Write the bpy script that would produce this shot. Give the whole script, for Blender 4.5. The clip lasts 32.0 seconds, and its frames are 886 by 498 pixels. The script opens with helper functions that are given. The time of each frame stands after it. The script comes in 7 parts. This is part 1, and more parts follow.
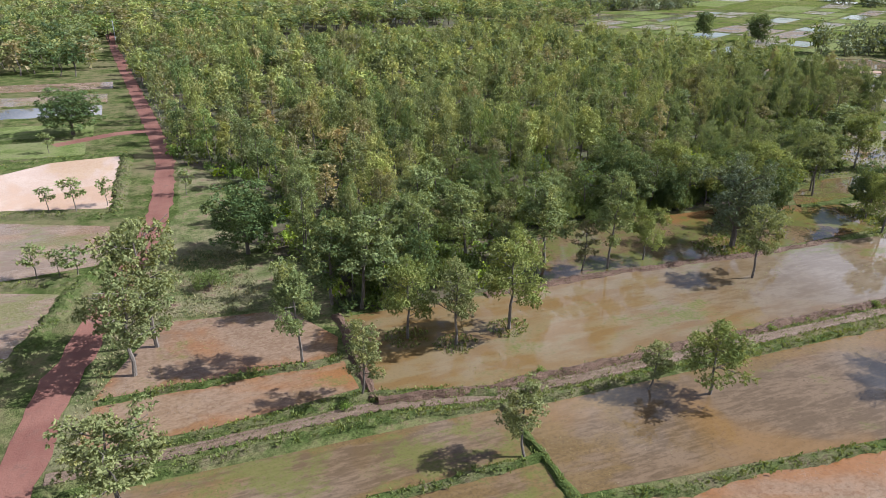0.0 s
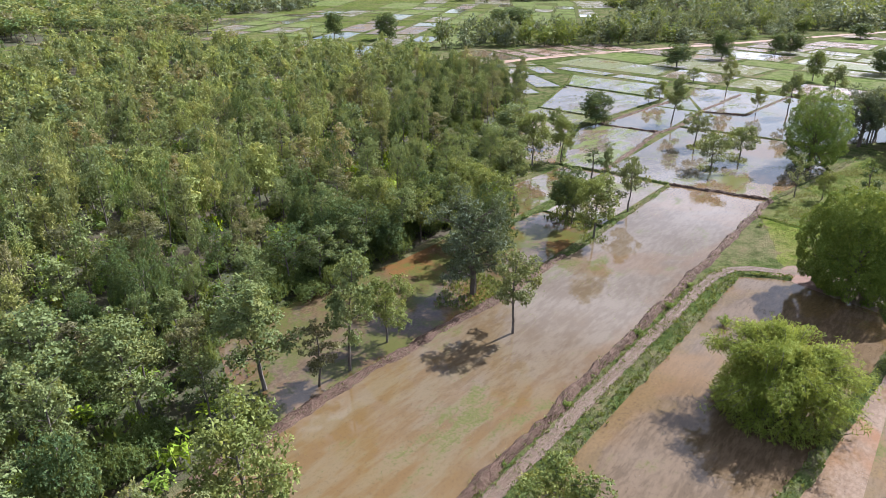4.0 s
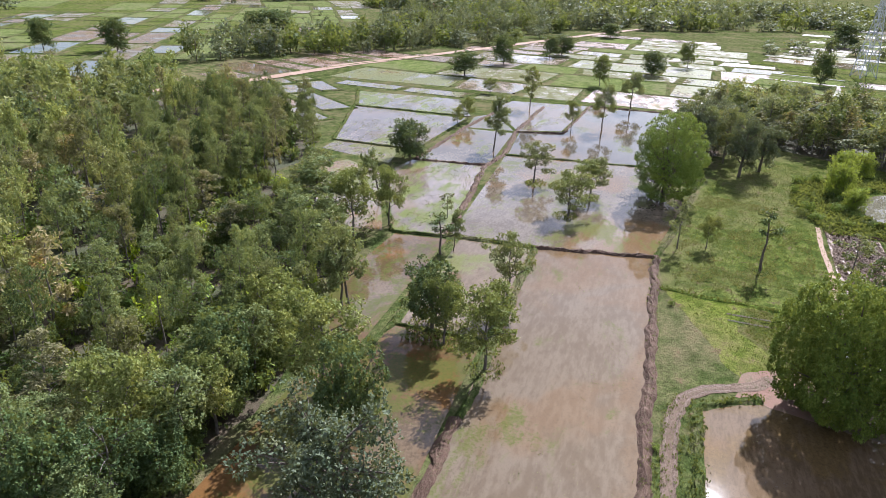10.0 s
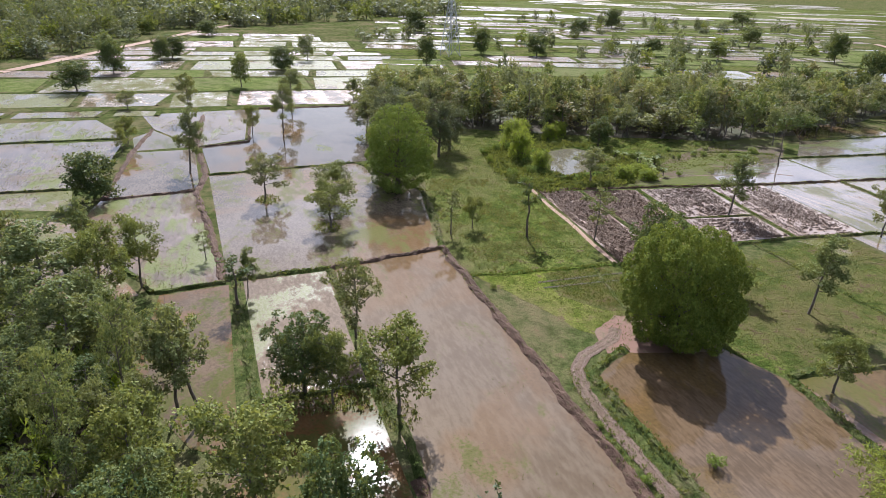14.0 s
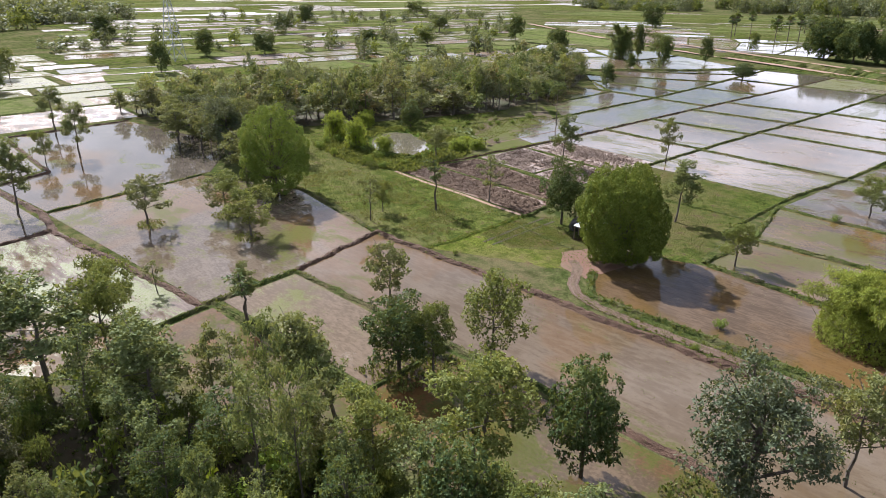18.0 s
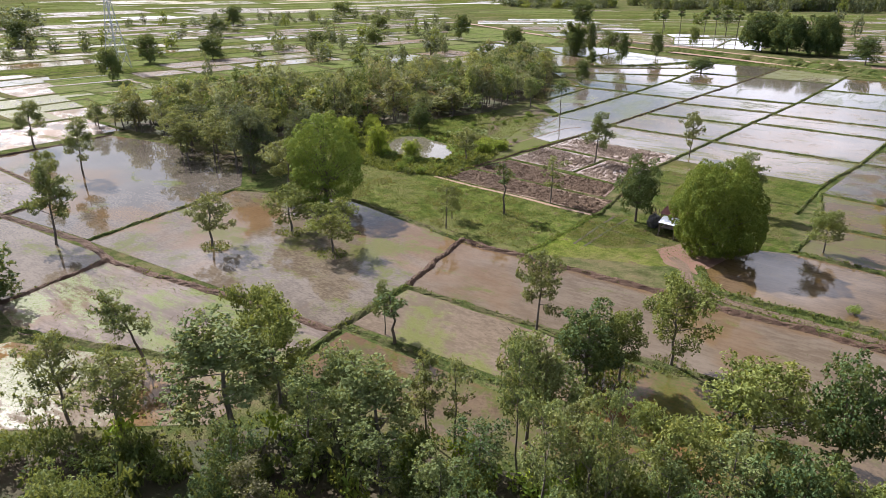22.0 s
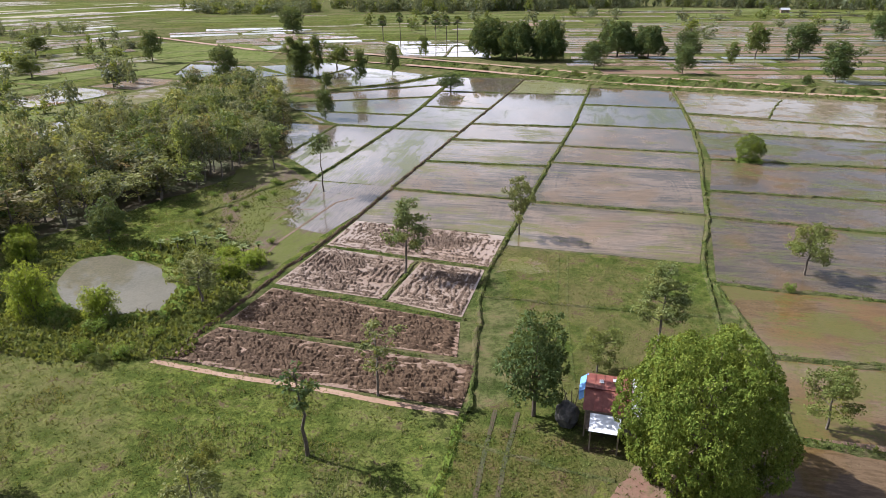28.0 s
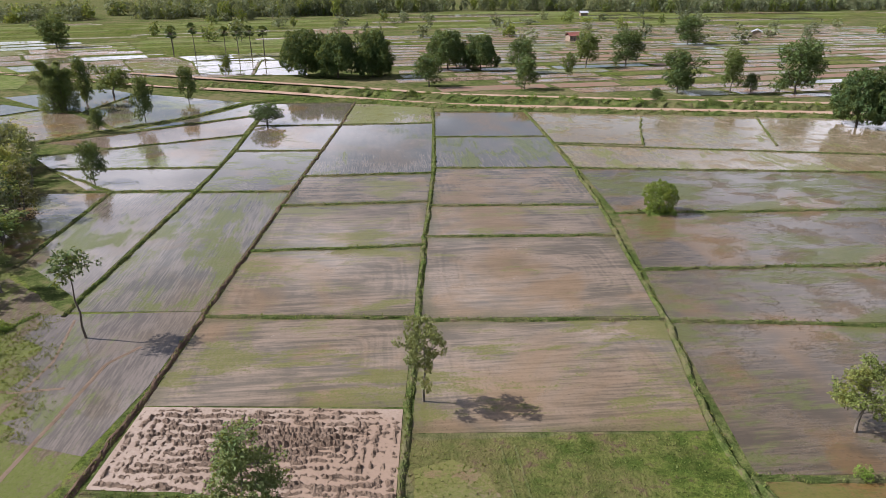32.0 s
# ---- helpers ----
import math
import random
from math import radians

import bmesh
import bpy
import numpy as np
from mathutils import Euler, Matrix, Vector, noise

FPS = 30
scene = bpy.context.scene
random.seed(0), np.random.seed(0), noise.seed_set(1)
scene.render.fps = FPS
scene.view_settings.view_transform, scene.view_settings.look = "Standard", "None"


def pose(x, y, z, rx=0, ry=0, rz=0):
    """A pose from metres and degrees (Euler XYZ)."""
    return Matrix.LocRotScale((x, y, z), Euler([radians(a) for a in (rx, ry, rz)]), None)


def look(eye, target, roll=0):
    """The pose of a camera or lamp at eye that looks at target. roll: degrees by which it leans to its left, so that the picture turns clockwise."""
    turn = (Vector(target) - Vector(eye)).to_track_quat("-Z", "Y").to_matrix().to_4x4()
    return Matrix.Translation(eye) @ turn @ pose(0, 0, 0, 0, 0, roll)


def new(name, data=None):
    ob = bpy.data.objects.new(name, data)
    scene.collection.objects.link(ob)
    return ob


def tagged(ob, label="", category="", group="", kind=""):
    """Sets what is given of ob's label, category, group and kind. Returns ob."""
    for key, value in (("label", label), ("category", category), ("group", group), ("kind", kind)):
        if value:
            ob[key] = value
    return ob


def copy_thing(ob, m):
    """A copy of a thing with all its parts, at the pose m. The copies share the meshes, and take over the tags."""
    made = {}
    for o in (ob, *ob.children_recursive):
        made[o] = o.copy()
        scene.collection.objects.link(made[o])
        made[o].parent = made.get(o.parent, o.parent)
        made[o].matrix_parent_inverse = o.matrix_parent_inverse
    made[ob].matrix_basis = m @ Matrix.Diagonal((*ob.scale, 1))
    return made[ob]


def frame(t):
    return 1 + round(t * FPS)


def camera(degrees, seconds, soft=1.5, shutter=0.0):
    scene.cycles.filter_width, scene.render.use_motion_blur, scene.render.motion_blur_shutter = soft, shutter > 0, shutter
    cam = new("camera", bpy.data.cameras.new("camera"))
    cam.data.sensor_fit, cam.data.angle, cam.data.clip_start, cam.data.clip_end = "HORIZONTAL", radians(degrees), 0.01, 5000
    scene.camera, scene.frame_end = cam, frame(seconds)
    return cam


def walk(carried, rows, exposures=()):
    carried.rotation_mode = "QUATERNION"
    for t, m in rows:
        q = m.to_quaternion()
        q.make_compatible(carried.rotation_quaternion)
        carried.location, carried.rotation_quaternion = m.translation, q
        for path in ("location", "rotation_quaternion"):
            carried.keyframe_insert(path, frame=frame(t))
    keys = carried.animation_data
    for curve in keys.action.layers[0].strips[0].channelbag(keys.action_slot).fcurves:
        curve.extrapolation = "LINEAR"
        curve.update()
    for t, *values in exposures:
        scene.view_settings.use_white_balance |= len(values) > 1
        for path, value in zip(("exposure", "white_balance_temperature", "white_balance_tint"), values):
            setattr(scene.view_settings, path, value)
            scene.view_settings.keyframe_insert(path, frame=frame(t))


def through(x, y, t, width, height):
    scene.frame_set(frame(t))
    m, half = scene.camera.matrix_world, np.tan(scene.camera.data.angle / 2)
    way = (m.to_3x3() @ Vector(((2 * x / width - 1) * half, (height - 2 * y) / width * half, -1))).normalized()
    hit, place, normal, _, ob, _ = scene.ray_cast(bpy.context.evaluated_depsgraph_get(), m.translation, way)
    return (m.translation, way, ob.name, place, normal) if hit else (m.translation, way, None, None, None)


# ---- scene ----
cam = camera(68.1, 32.0, soft=0.8)
METRES, EYE, TILT, LEAN, TURN = 264.7, 39.44, 2.39, 0.26, -21.3
PATH = [
    (0, (-0.006, 0.017, 39.438), (0.641, 1.72, 38.611), 1.0),
    (0.5, (0.987, 3.411, 39.411), (1.796, 5.044, 38.588), 1.0),
    (1, (2.152, 6.757, 39.345), (3.078, 8.328, 38.524), 1.0),
    (1.5, (3.417, 10.101, 39.253), (4.436, 11.615, 38.435), 0.9),
    (2, (4.762, 13.349, 39.278), (5.859, 14.808, 38.46), 0.8),
    (2.5, (6.255, 16.55, 39.216), (7.436, 17.942, 38.399), 0.8),
    (3, (7.859, 19.769, 39.07), (9.135, 21.075, 38.254), 1.0),
    (3.5, (9.603, 22.821, 38.952), (10.965, 24.039, 38.14), 1.0),
    (4, (11.432, 25.751, 38.85), (12.87, 26.881, 38.041), 1.0),
    (4.5, (13.477, 28.625, 38.779), (14.977, 29.671, 37.97), 1.3),
    (6.5, (23.046, 38.662, 38.648), (24.622, 39.59, 37.837), 1.8),
    (7, (25.739, 40.918, 38.563), (27.318, 41.839, 37.752), 2.0),
    (7.5, (28.549, 43.061, 38.552), (30.134, 43.973, 37.74), 1.9),
    (8, (31.354, 45.162, 38.506), (32.955, 46.045, 37.695), 2.0),
    (8.5, (34.234, 47.208, 38.457), (35.871, 48.026, 37.648), 2.1),
    (9, (37.082, 49.152, 38.438), (38.754, 49.897, 37.632), 2.1),
    (9.5, (39.911, 50.945, 38.413), (41.621, 51.605, 37.611), 2.1),
    (10, (42.393, 52.56, 38.383), (44.145, 53.102, 37.586), 2.2),
    (10.5, (44.389, 54.295, 38.309), (46.18, 54.702, 37.517), 2.0),
    (11, (45.856, 56.475, 38.197), (47.68, 56.709, 37.411), 2.1),
    (11.5, (46.848, 58.98, 38.042), (48.69, 59.006, 37.263), 1.9),
    (12, (47.664, 62.035, 37.943), (49.501, 61.873, 37.168), 1.8),
    (12.5, (48.293, 65.501, 37.846), (50.109, 65.177, 37.074), 1.7),
    (13, (48.938, 69.244, 37.68), (50.736, 68.828, 36.908), 1.6),
    (13.5, (49.647, 73.179, 37.587), (51.423, 72.68, 36.814), 1.7),
    (15.5, (52.944, 89.903, 37.417), (54.574, 89.035, 36.65), 1.5),
    (16, (54.241, 94.096, 37.316), (55.812, 93.125, 36.55), 1.1),
    (16.5, (55.834, 98.305, 37.183), (57.334, 97.226, 36.418), 0.9),
    (17, (57.626, 102.525, 37.095), (59.046, 101.343, 36.33), 0.7),
    (17.5, (59.696, 106.66, 37.076), (61.032, 105.385, 36.31), 0.6),
    (18, (61.938, 110.71, 37.05), (63.216, 109.376, 36.283), 0.4),
    (18.5, (64.394, 114.632, 37.023), (65.619, 113.25, 36.255), 0.2),
    (19, (67.041, 118.431, 37.039), (68.186, 116.982, 36.27), 0.1),
    (19.5, (69.75, 121.931, 37.021), (70.858, 120.454, 36.252), -0.0),
    (20, (72.444, 124.44, 36.999), (73.553, 122.964, 36.231), -0.1),
    (20.5, (75.157, 125.839, 36.973), (76.266, 124.362, 36.205), -0.1),
    (21, (77.898, 126.341, 36.967), (79.007, 124.864, 36.199), -0.0),
    (21.5, (80.745, 126.088, 36.967), (81.854, 124.611, 36.199), -0.1),
    (22, (83.612, 125.144, 37.028), (84.697, 123.649, 36.261), -0.1),
    (22.5, (86.528, 123.6, 37.093), (87.543, 122.057, 36.325), -0.1),
    (23, (89.463, 121.388, 37.223), (90.408, 119.801, 36.456), -0.5),
    (23.5, (92.43, 118.7, 37.341), (93.317, 117.081, 36.572), -0.4),
    (24, (95.339, 115.553, 37.521), (96.171, 113.905, 36.752), -0.4),
    (24.5, (98.229, 111.878, 37.607), (98.993, 110.197, 36.837), -0.4),
    (25, (101.115, 107.827, 37.818), (101.792, 106.112, 37.044), -0.1),
    (25.5, (103.844, 103.332, 37.976), (104.434, 101.585, 37.201), 0.0),
    (27.5, (113.318, 83.419, 39.127), (113.758, 81.627, 38.358), -0.5),
    (28, (115.344, 78.038, 39.244), (115.711, 76.228, 38.475), -0.5),
    (28.5, (117.189, 72.639, 39.424), (117.494, 70.818, 38.654), -0.4),
    (29, (118.955, 67.124, 39.566), (119.201, 65.294, 38.796), -0.3),
    (29.5, (120.455, 61.555, 39.726), (120.648, 59.719, 38.956), -0.3),
    (30, (121.854, 55.94, 39.866), (121.984, 54.098, 39.097), -0.3),
    (30.5, (123.11, 50.346, 40.001), (123.168, 48.5, 39.233), -0.3),
    (31, (124.197, 44.779, 40.105), (124.181, 42.932, 39.337), -0.3),
    (31.5, (125.087, 39.215, 40.195), (124.998, 37.37, 39.429), -0.2),
    (32, (125.816, 33.715, 40.386), (125.658, 31.874, 39.619), -0.2),
]
walk(cam, [(t, look(eye, target, roll)) for t, eye, target, roll in PATH], [(0, 1.30, 5800, 12), (4, 1.55, 5700, 14), (9, 1.51, 5750, 16.5), (13, 1.20, 5850, 16.5), (17, 1.17, 6100, 16), (21, 1.27, 6200, 15.5), (25, 1.12, 6300, 15), (28, 1.16, 6200, 15), (32, 1.02, 6250, 15)])

# ---- world, sun and sky ----
SUN_ELEV, SUN_AZIM = 41.0, -11.5          # degrees; azimuth from +x towards +y
world = bpy.data.worlds.new("world")
scene.world = world
world.use_nodes = True
wn, wl = world.node_tree.nodes, world.node_tree.links
wn.clear()
sky = wn.new("ShaderNodeTexSky")
sky.sky_type, sky.sun_disc = "NISHITA", False
sky.sun_elevation, sky.sun_rotation = radians(SUN_ELEV), radians(90 - SUN_AZIM)
sky.air_density, sky.dust_density = 1.0, 1.6
cloud_at = wn.new("ShaderNodeTexCoord")
cloud_map = wn.new("ShaderNodeMapping")
cloud_map.inputs["Scale"].default_value = (1.0, 1.0, 3.0)
cloud_noise = wn.new("ShaderNodeTexNoise")
cloud_noise.inputs["Scale"].default_value, cloud_noise.inputs["Detail"].default_value = 2.6, 6
cloud_ramp = wn.new("ShaderNodeMapRange")
cloud_ramp.inputs["From Min"].default_value, cloud_ramp.inputs["From Max"].default_value = 0.48, 0.68
cloud_mix = wn.new("ShaderNodeMix")
cloud_mix.data_type = "RGBA"
cloud_mix.inputs["B"].default_value = (18.5, 18.5, 20.0, 1)
back = wn.new("ShaderNodeBackground")
back.inputs["Strength"].default_value = 0.054
out = wn.new("ShaderNodeOutputWorld")
wl.new(cloud_at.outputs["Generated"], cloud_map.inputs["Vector"])
wl.new(cloud_map.outputs["Vector"], cloud_noise.inputs["Vector"])
wl.new(cloud_noise.outputs["Fac"], cloud_ramp.inputs["Value"])
wl.new(cloud_ramp.outputs["Result"], cloud_mix.inputs["Factor"])
wl.new(sky.outputs["Color"], cloud_mix.inputs["A"])
wl.new(cloud_mix.outputs["Result"], back.inputs["Color"])
wl.new(back.outputs["Background"], out.inputs["Surface"])

sun = new("sun", bpy.data.lights.new("sun", "SUN"))
sun.data.energy, sun.data.angle, sun.data.color = 5.0, radians(0.55), (1.0, 0.975, 0.95)
sun.matrix_world = look((0, 0, 0), (-math.cos(radians(SUN_ELEV)) * math.cos(radians(SUN_AZIM)),
                                    -math.cos(radians(SUN_ELEV)) * math.sin(radians(SUN_AZIM)), -math.sin(radians(SUN_ELEV))))


# ---- materials ----
class Nodes:
    """Short hand for a node material."""

    def __init__(self, name):
        self.mat = bpy.data.materials.new(name)
        self.mat.use_nodes = True
        self.n, self.l = self.mat.node_tree.nodes, self.mat.node_tree.links
        self.bsdf = self.n["Principled BSDF"]
        self.pos = self.n.new("ShaderNodeNewGeometry").outputs["Position"]

    def put(self, socket, value):
        if isinstance(value, bpy.types.NodeSocket):
            self.l.new(value, socket)
        elif isinstance(value, tuple) and len(value) == 3 and socket.type == "RGBA":
            socket.default_value = (*value, 1)
        else:
            socket.default_value = value

    def noise(self, scale, detail=3, rough=0.55, stretch=(1, 1, 1), distort=0.0):
        m = self.n.new("ShaderNodeMapping")
        m.inputs["Scale"].default_value = stretch
        self.l.new(self.pos, m.inputs["Vector"])
        t = self.n.new("ShaderNodeTexNoise")
        t.inputs["Scale"].default_value, t.inputs["Detail"].default_value = scale, detail
        t.inputs["Roughness"].default_value, t.inputs["Distortion"].default_value = rough, distort
        self.l.new(m.outputs["Vector"], t.inputs["Vector"])
        return t.outputs["Fac"]

    def span(self, value, low, high, to_low=0.0, to_high=1.0):
        r = self.n.new("ShaderNodeMapRange")
        r.interpolation_type = "SMOOTHSTEP"
        self.put(r.inputs["Value"], value)
        r.inputs["From Min"].default_value, r.inputs["From Max"].default_value = low, high
        r.inputs["To Min"].default_value, r.inputs["To Max"].default_value = to_low, to_high
        return r.outputs["Result"]

    def mix(self, fac, a, b):
        m = self.n.new("ShaderNodeMix")
        m.data_type = "RGBA"
        self.put(m.inputs["Factor"], fac)
        self.put(m.inputs["A"], a)
        self.put(m.inputs["B"], b)
        return m.outputs["Result"]

    def math(self, op, a, b):
        m = self.n.new("ShaderNodeMath")
        m.operation = op
        self.put(m.inputs[0], a)
        self.put(m.inputs[1], b)
        return m.outputs[0]

    def bump(self, height, strength, distance):
        b = self.n.new("ShaderNodeBump")
        b.inputs["Strength"].default_value, b.inputs["Distance"].default_value = strength, distance
        self.l.new(height, b.inputs["Height"])
        self.l.new(b.outputs["Normal"], self.bsdf.inputs["Normal"])

    def done(self, colour, rough, ior=1.45):
        self.put(self.bsdf.inputs["Base Color"], colour)
        self.put(self.bsdf.inputs["Roughness"], rough)
        self.bsdf.inputs["IOR"].default_value = ior
        return self.mat


def soil_mat(name, a, b, c, rough=0.85, scale=0.5, bump=0.25):
    """Earth: three tones at two scales with a rough relief."""
    k = Nodes(name)
    big, mid, fine = k.noise(scale * 0.25, 4), k.noise(scale * 2, 5, 0.65), k.noise(scale * 14, 3)
    col = k.mix(k.span(big, 0.38, 0.62), a, b)
    col = k.mix(k.math("MULTIPLY", k.span(mid, 0.5, 0.72), 0.8), col, c)
    k.bump(k.math("ADD", mid, k.math("MULTIPLY", fine, 0.5)), bump, 0.3)
    k.bsdf.inputs["Specular IOR Level"].default_value = 0.2
    return k.done(col, rough)


def grass_mat(name, a, b, dry, soil, dry_at=0.58, soil_at=0.66, scale=1.0):
    """Turf: two greens, dry patches and bare spots."""
    k = Nodes(name)
    big, mid, fine = k.noise(0.05 * scale, 5, 0.6), k.noise(0.4 * scale, 6, 0.7), k.noise(2.6 * scale, 4, 0.75)
    col = k.mix(k.span(mid, 0.42, 0.58), a, b)
    rank = k.noise(0.16 * scale, 5, 0.72, (1, 1.4, 1), 0.8)
    col = k.mix(k.math("MULTIPLY", k.span(rank, 0.50, 0.60), 0.55), col, tuple(v * 0.55 for v in a))
    col = k.mix(k.math("MULTIPLY", k.span(fine, 0.44, 0.64), 0.72), col, tuple(v * 0.4 for v in a))
    col = k.mix(k.math("MULTIPLY", k.span(k.noise(9.0 * scale, 2, 0.7), 0.5, 0.75), 0.4), col, tuple(v * 1.5 for v in b))
    col = k.mix(k.span(k.math("ADD", k.math("MULTIPLY", big, 0.65), k.math("MULTIPLY", mid, 0.35)), dry_at - 0.12, dry_at + 0.10, 0.0, 0.8), col, dry)
    col = k.mix(k.span(k.math("ADD", k.math("MULTIPLY", mid, 0.7), k.math("MULTIPLY", fine, 0.3)), soil_at - 0.03, soil_at + 0.05), col, soil)
    k.bump(k.math("ADD", fine, mid), 0.8, 0.3)
    k.bsdf.inputs["Specular IOR Level"].default_value = 0.0
    return k.done(col, 0.85)


def paddy_mat(name, mud, silt, rust, green, green_amount=0.35, along=(0.25, 1.6, 1), dry=0.0, depth_rough=0.05, pick=0.3, rusty=0.8, grain=0.5, green_rough=0.08, ochre=None, rings=0, edge=None):
    """A flooded field: mud seen through a shallow film of water, silt streaks left by the harrow, rusty and green patches; dry: how much of
    the mud stands above the water."""
    k = Nodes(name)
    info = k.n.new("ShaderNodeObjectInfo").outputs["Random"]
    big, wide = k.noise(0.05, 4, 0.55, (1, 1, 1), 0.6), k.noise(0.13, 5, 0.6, (1, 1.3, 1), 0.4)
    streak = k.noise(0.9, 4, 0.6, along, 0.15)
    fine, line = k.noise(3.0, 5, 0.75), k.noise(3.2, 3, 0.6, along)
    if rings or edge:
        uv = k.n.new("ShaderNodeSeparateXYZ")
        k.l.new(k.n.new("ShaderNodeTexCoord").outputs["Generated"], uv.inputs[0])
        u, v = uv.outputs[0], uv.outputs[1]
        near = k.n.new("ShaderNodeMath")
        near.operation = "SMOOTH_MIN"
        k.put(near.inputs[0], k.math("MULTIPLY", k.math("MINIMUM", u, k.math("SUBTRACT", 1.0, u)), 1.5))
        k.put(near.inputs[1], k.math("MINIMUM", v, k.math("SUBTRACT", 1.0, v)))
        near.inputs[2].default_value = 0.16
    if rings:                      # the harrow went round the field in ever smaller loops
        way = k.n.new("ShaderNodeCombineXYZ")
        k.put(way.inputs[0], k.math("MULTIPLY", k.math("ADD", near.outputs[0], k.math("MULTIPLY", wide, 0.05)), rings))
        k.put(way.inputs[1], k.math("MULTIPLY", info, 40.0))
        loop = k.n.new("ShaderNodeTexNoise")
        loop.inputs["Scale"].default_value, loop.inputs["Detail"].default_value = 1.0, 3
        k.l.new(way.outputs[0], loop.inputs["Vector"])
        line = k.math("ADD", k.math("MULTIPLY", line, 0.65), k.math("MULTIPLY", loop.outputs["Fac"], 0.35))
    col = k.mix(k.span(k.math("ADD", k.math("MULTIPLY", wide, 0.3), k.math("ADD", k.math("MULTIPLY", streak, 0.3), k.math("MULTIPLY", line, 0.4))), 0.43, 0.57), mud, silt)
    col = k.mix(k.math("MULTIPLY", k.span(big, 0.5, 0.62), rusty), col, rust)
    if edge:                       # algae and silt gather in the shallows along the bunds
        rim = k.math("ADD", near.outputs[0], k.math("MULTIPLY", k.math("SUBTRACT", wide, 0.5), edge[2]))
        col = k.mix(k.span(rim, edge[1], edge[1] + 0.09, edge[3], 0.0), col, k.mix(k.span(fine, 0.35, 0.65), edge[0], tuple(v * 0.7 for v in edge[0])))
    if ochre:                      # one end of the field lies lower and holds ochre silt
        x = k.n.new("ShaderNodeSeparateXYZ")
        k.l.new(k.pos, x.inputs[0])
        end = k.span(k.math("ADD", x.outputs[0], k.math("MULTIPLY", wide, 60.0)), ochre[0], ochre[1], 0.85, 0.0)
        col = k.mix(end, col, k.mix(k.span(streak, 0.4, 0.6), (0.108, 0.066, 0.024), (0.120, 0.088, 0.044)))
    tall_a, tall_b = (0.5 + along[0] * 0.5, 0.5 + along[1] * 0.5)
    gr = k.math("ADD", k.math("MULTIPLY", k.noise(0.11, 6, 0.68, (tall_a, tall_b, 1), 0.5), 0.6), k.math("ADD", k.math("MULTIPLY", streak, 0.22), k.math("MULTIPLY", fine, 0.18)))
    gr = k.math("ADD", gr, k.math("MULTIPLY", k.math("SUBTRACT", info, 0.5), pick * 0.3))
    gmask = k.math("MULTIPLY", k.span(gr, 0.59 - 0.15 * green_amount, 0.655 - 0.14 * green_amount), k.span(fine, 0.25, 0.6, 0.35, 1.0))
    col = k.mix(k.math("MULTIPLY", gmask, 0.88), col, green)
    col = k.mix(k.math("MULTIPLY", k.span(fine, 0.5, 0.72), grain), col, tuple(v * 0.5 for v in mud))
    col = k.mix(k.math("MULTIPLY", k.span(k.noise(9.0, 3, 0.7), 0.56, 0.70), 0.35), col, tuple(v * 0.45 for v in mud))
    bare = k.span(k.math("ADD", k.math("MULTIPLY", wide, 0.55), k.math("MULTIPLY", fine, 0.45)), 0.66 - 0.3 * dry, 0.74 - 0.3 * dry)
    rough = k.math("ADD", k.math("MULTIPLY", bare, 0.5), k.math("ADD", depth_rough, k.math("MULTIPLY", gmask, green_rough)))
    k.bump(k.math("ADD", k.math("MULTIPLY", k.math("MULTIPLY", fine, bare), 1.0), k.math("MULTIPLY", k.noise(1.2, 2), 0.02)), 0.35, 0.2)
    k.put(k.bsdf.inputs["Specular IOR Level"], k.math("SUBTRACT", 0.5, k.math("MINIMUM", k.math("ADD", k.math("MULTIPLY", gmask, 0.42), k.math("MULTIPLY", bare, 0.4)), 0.45)))
    return k.done(col, rough, 1.33)


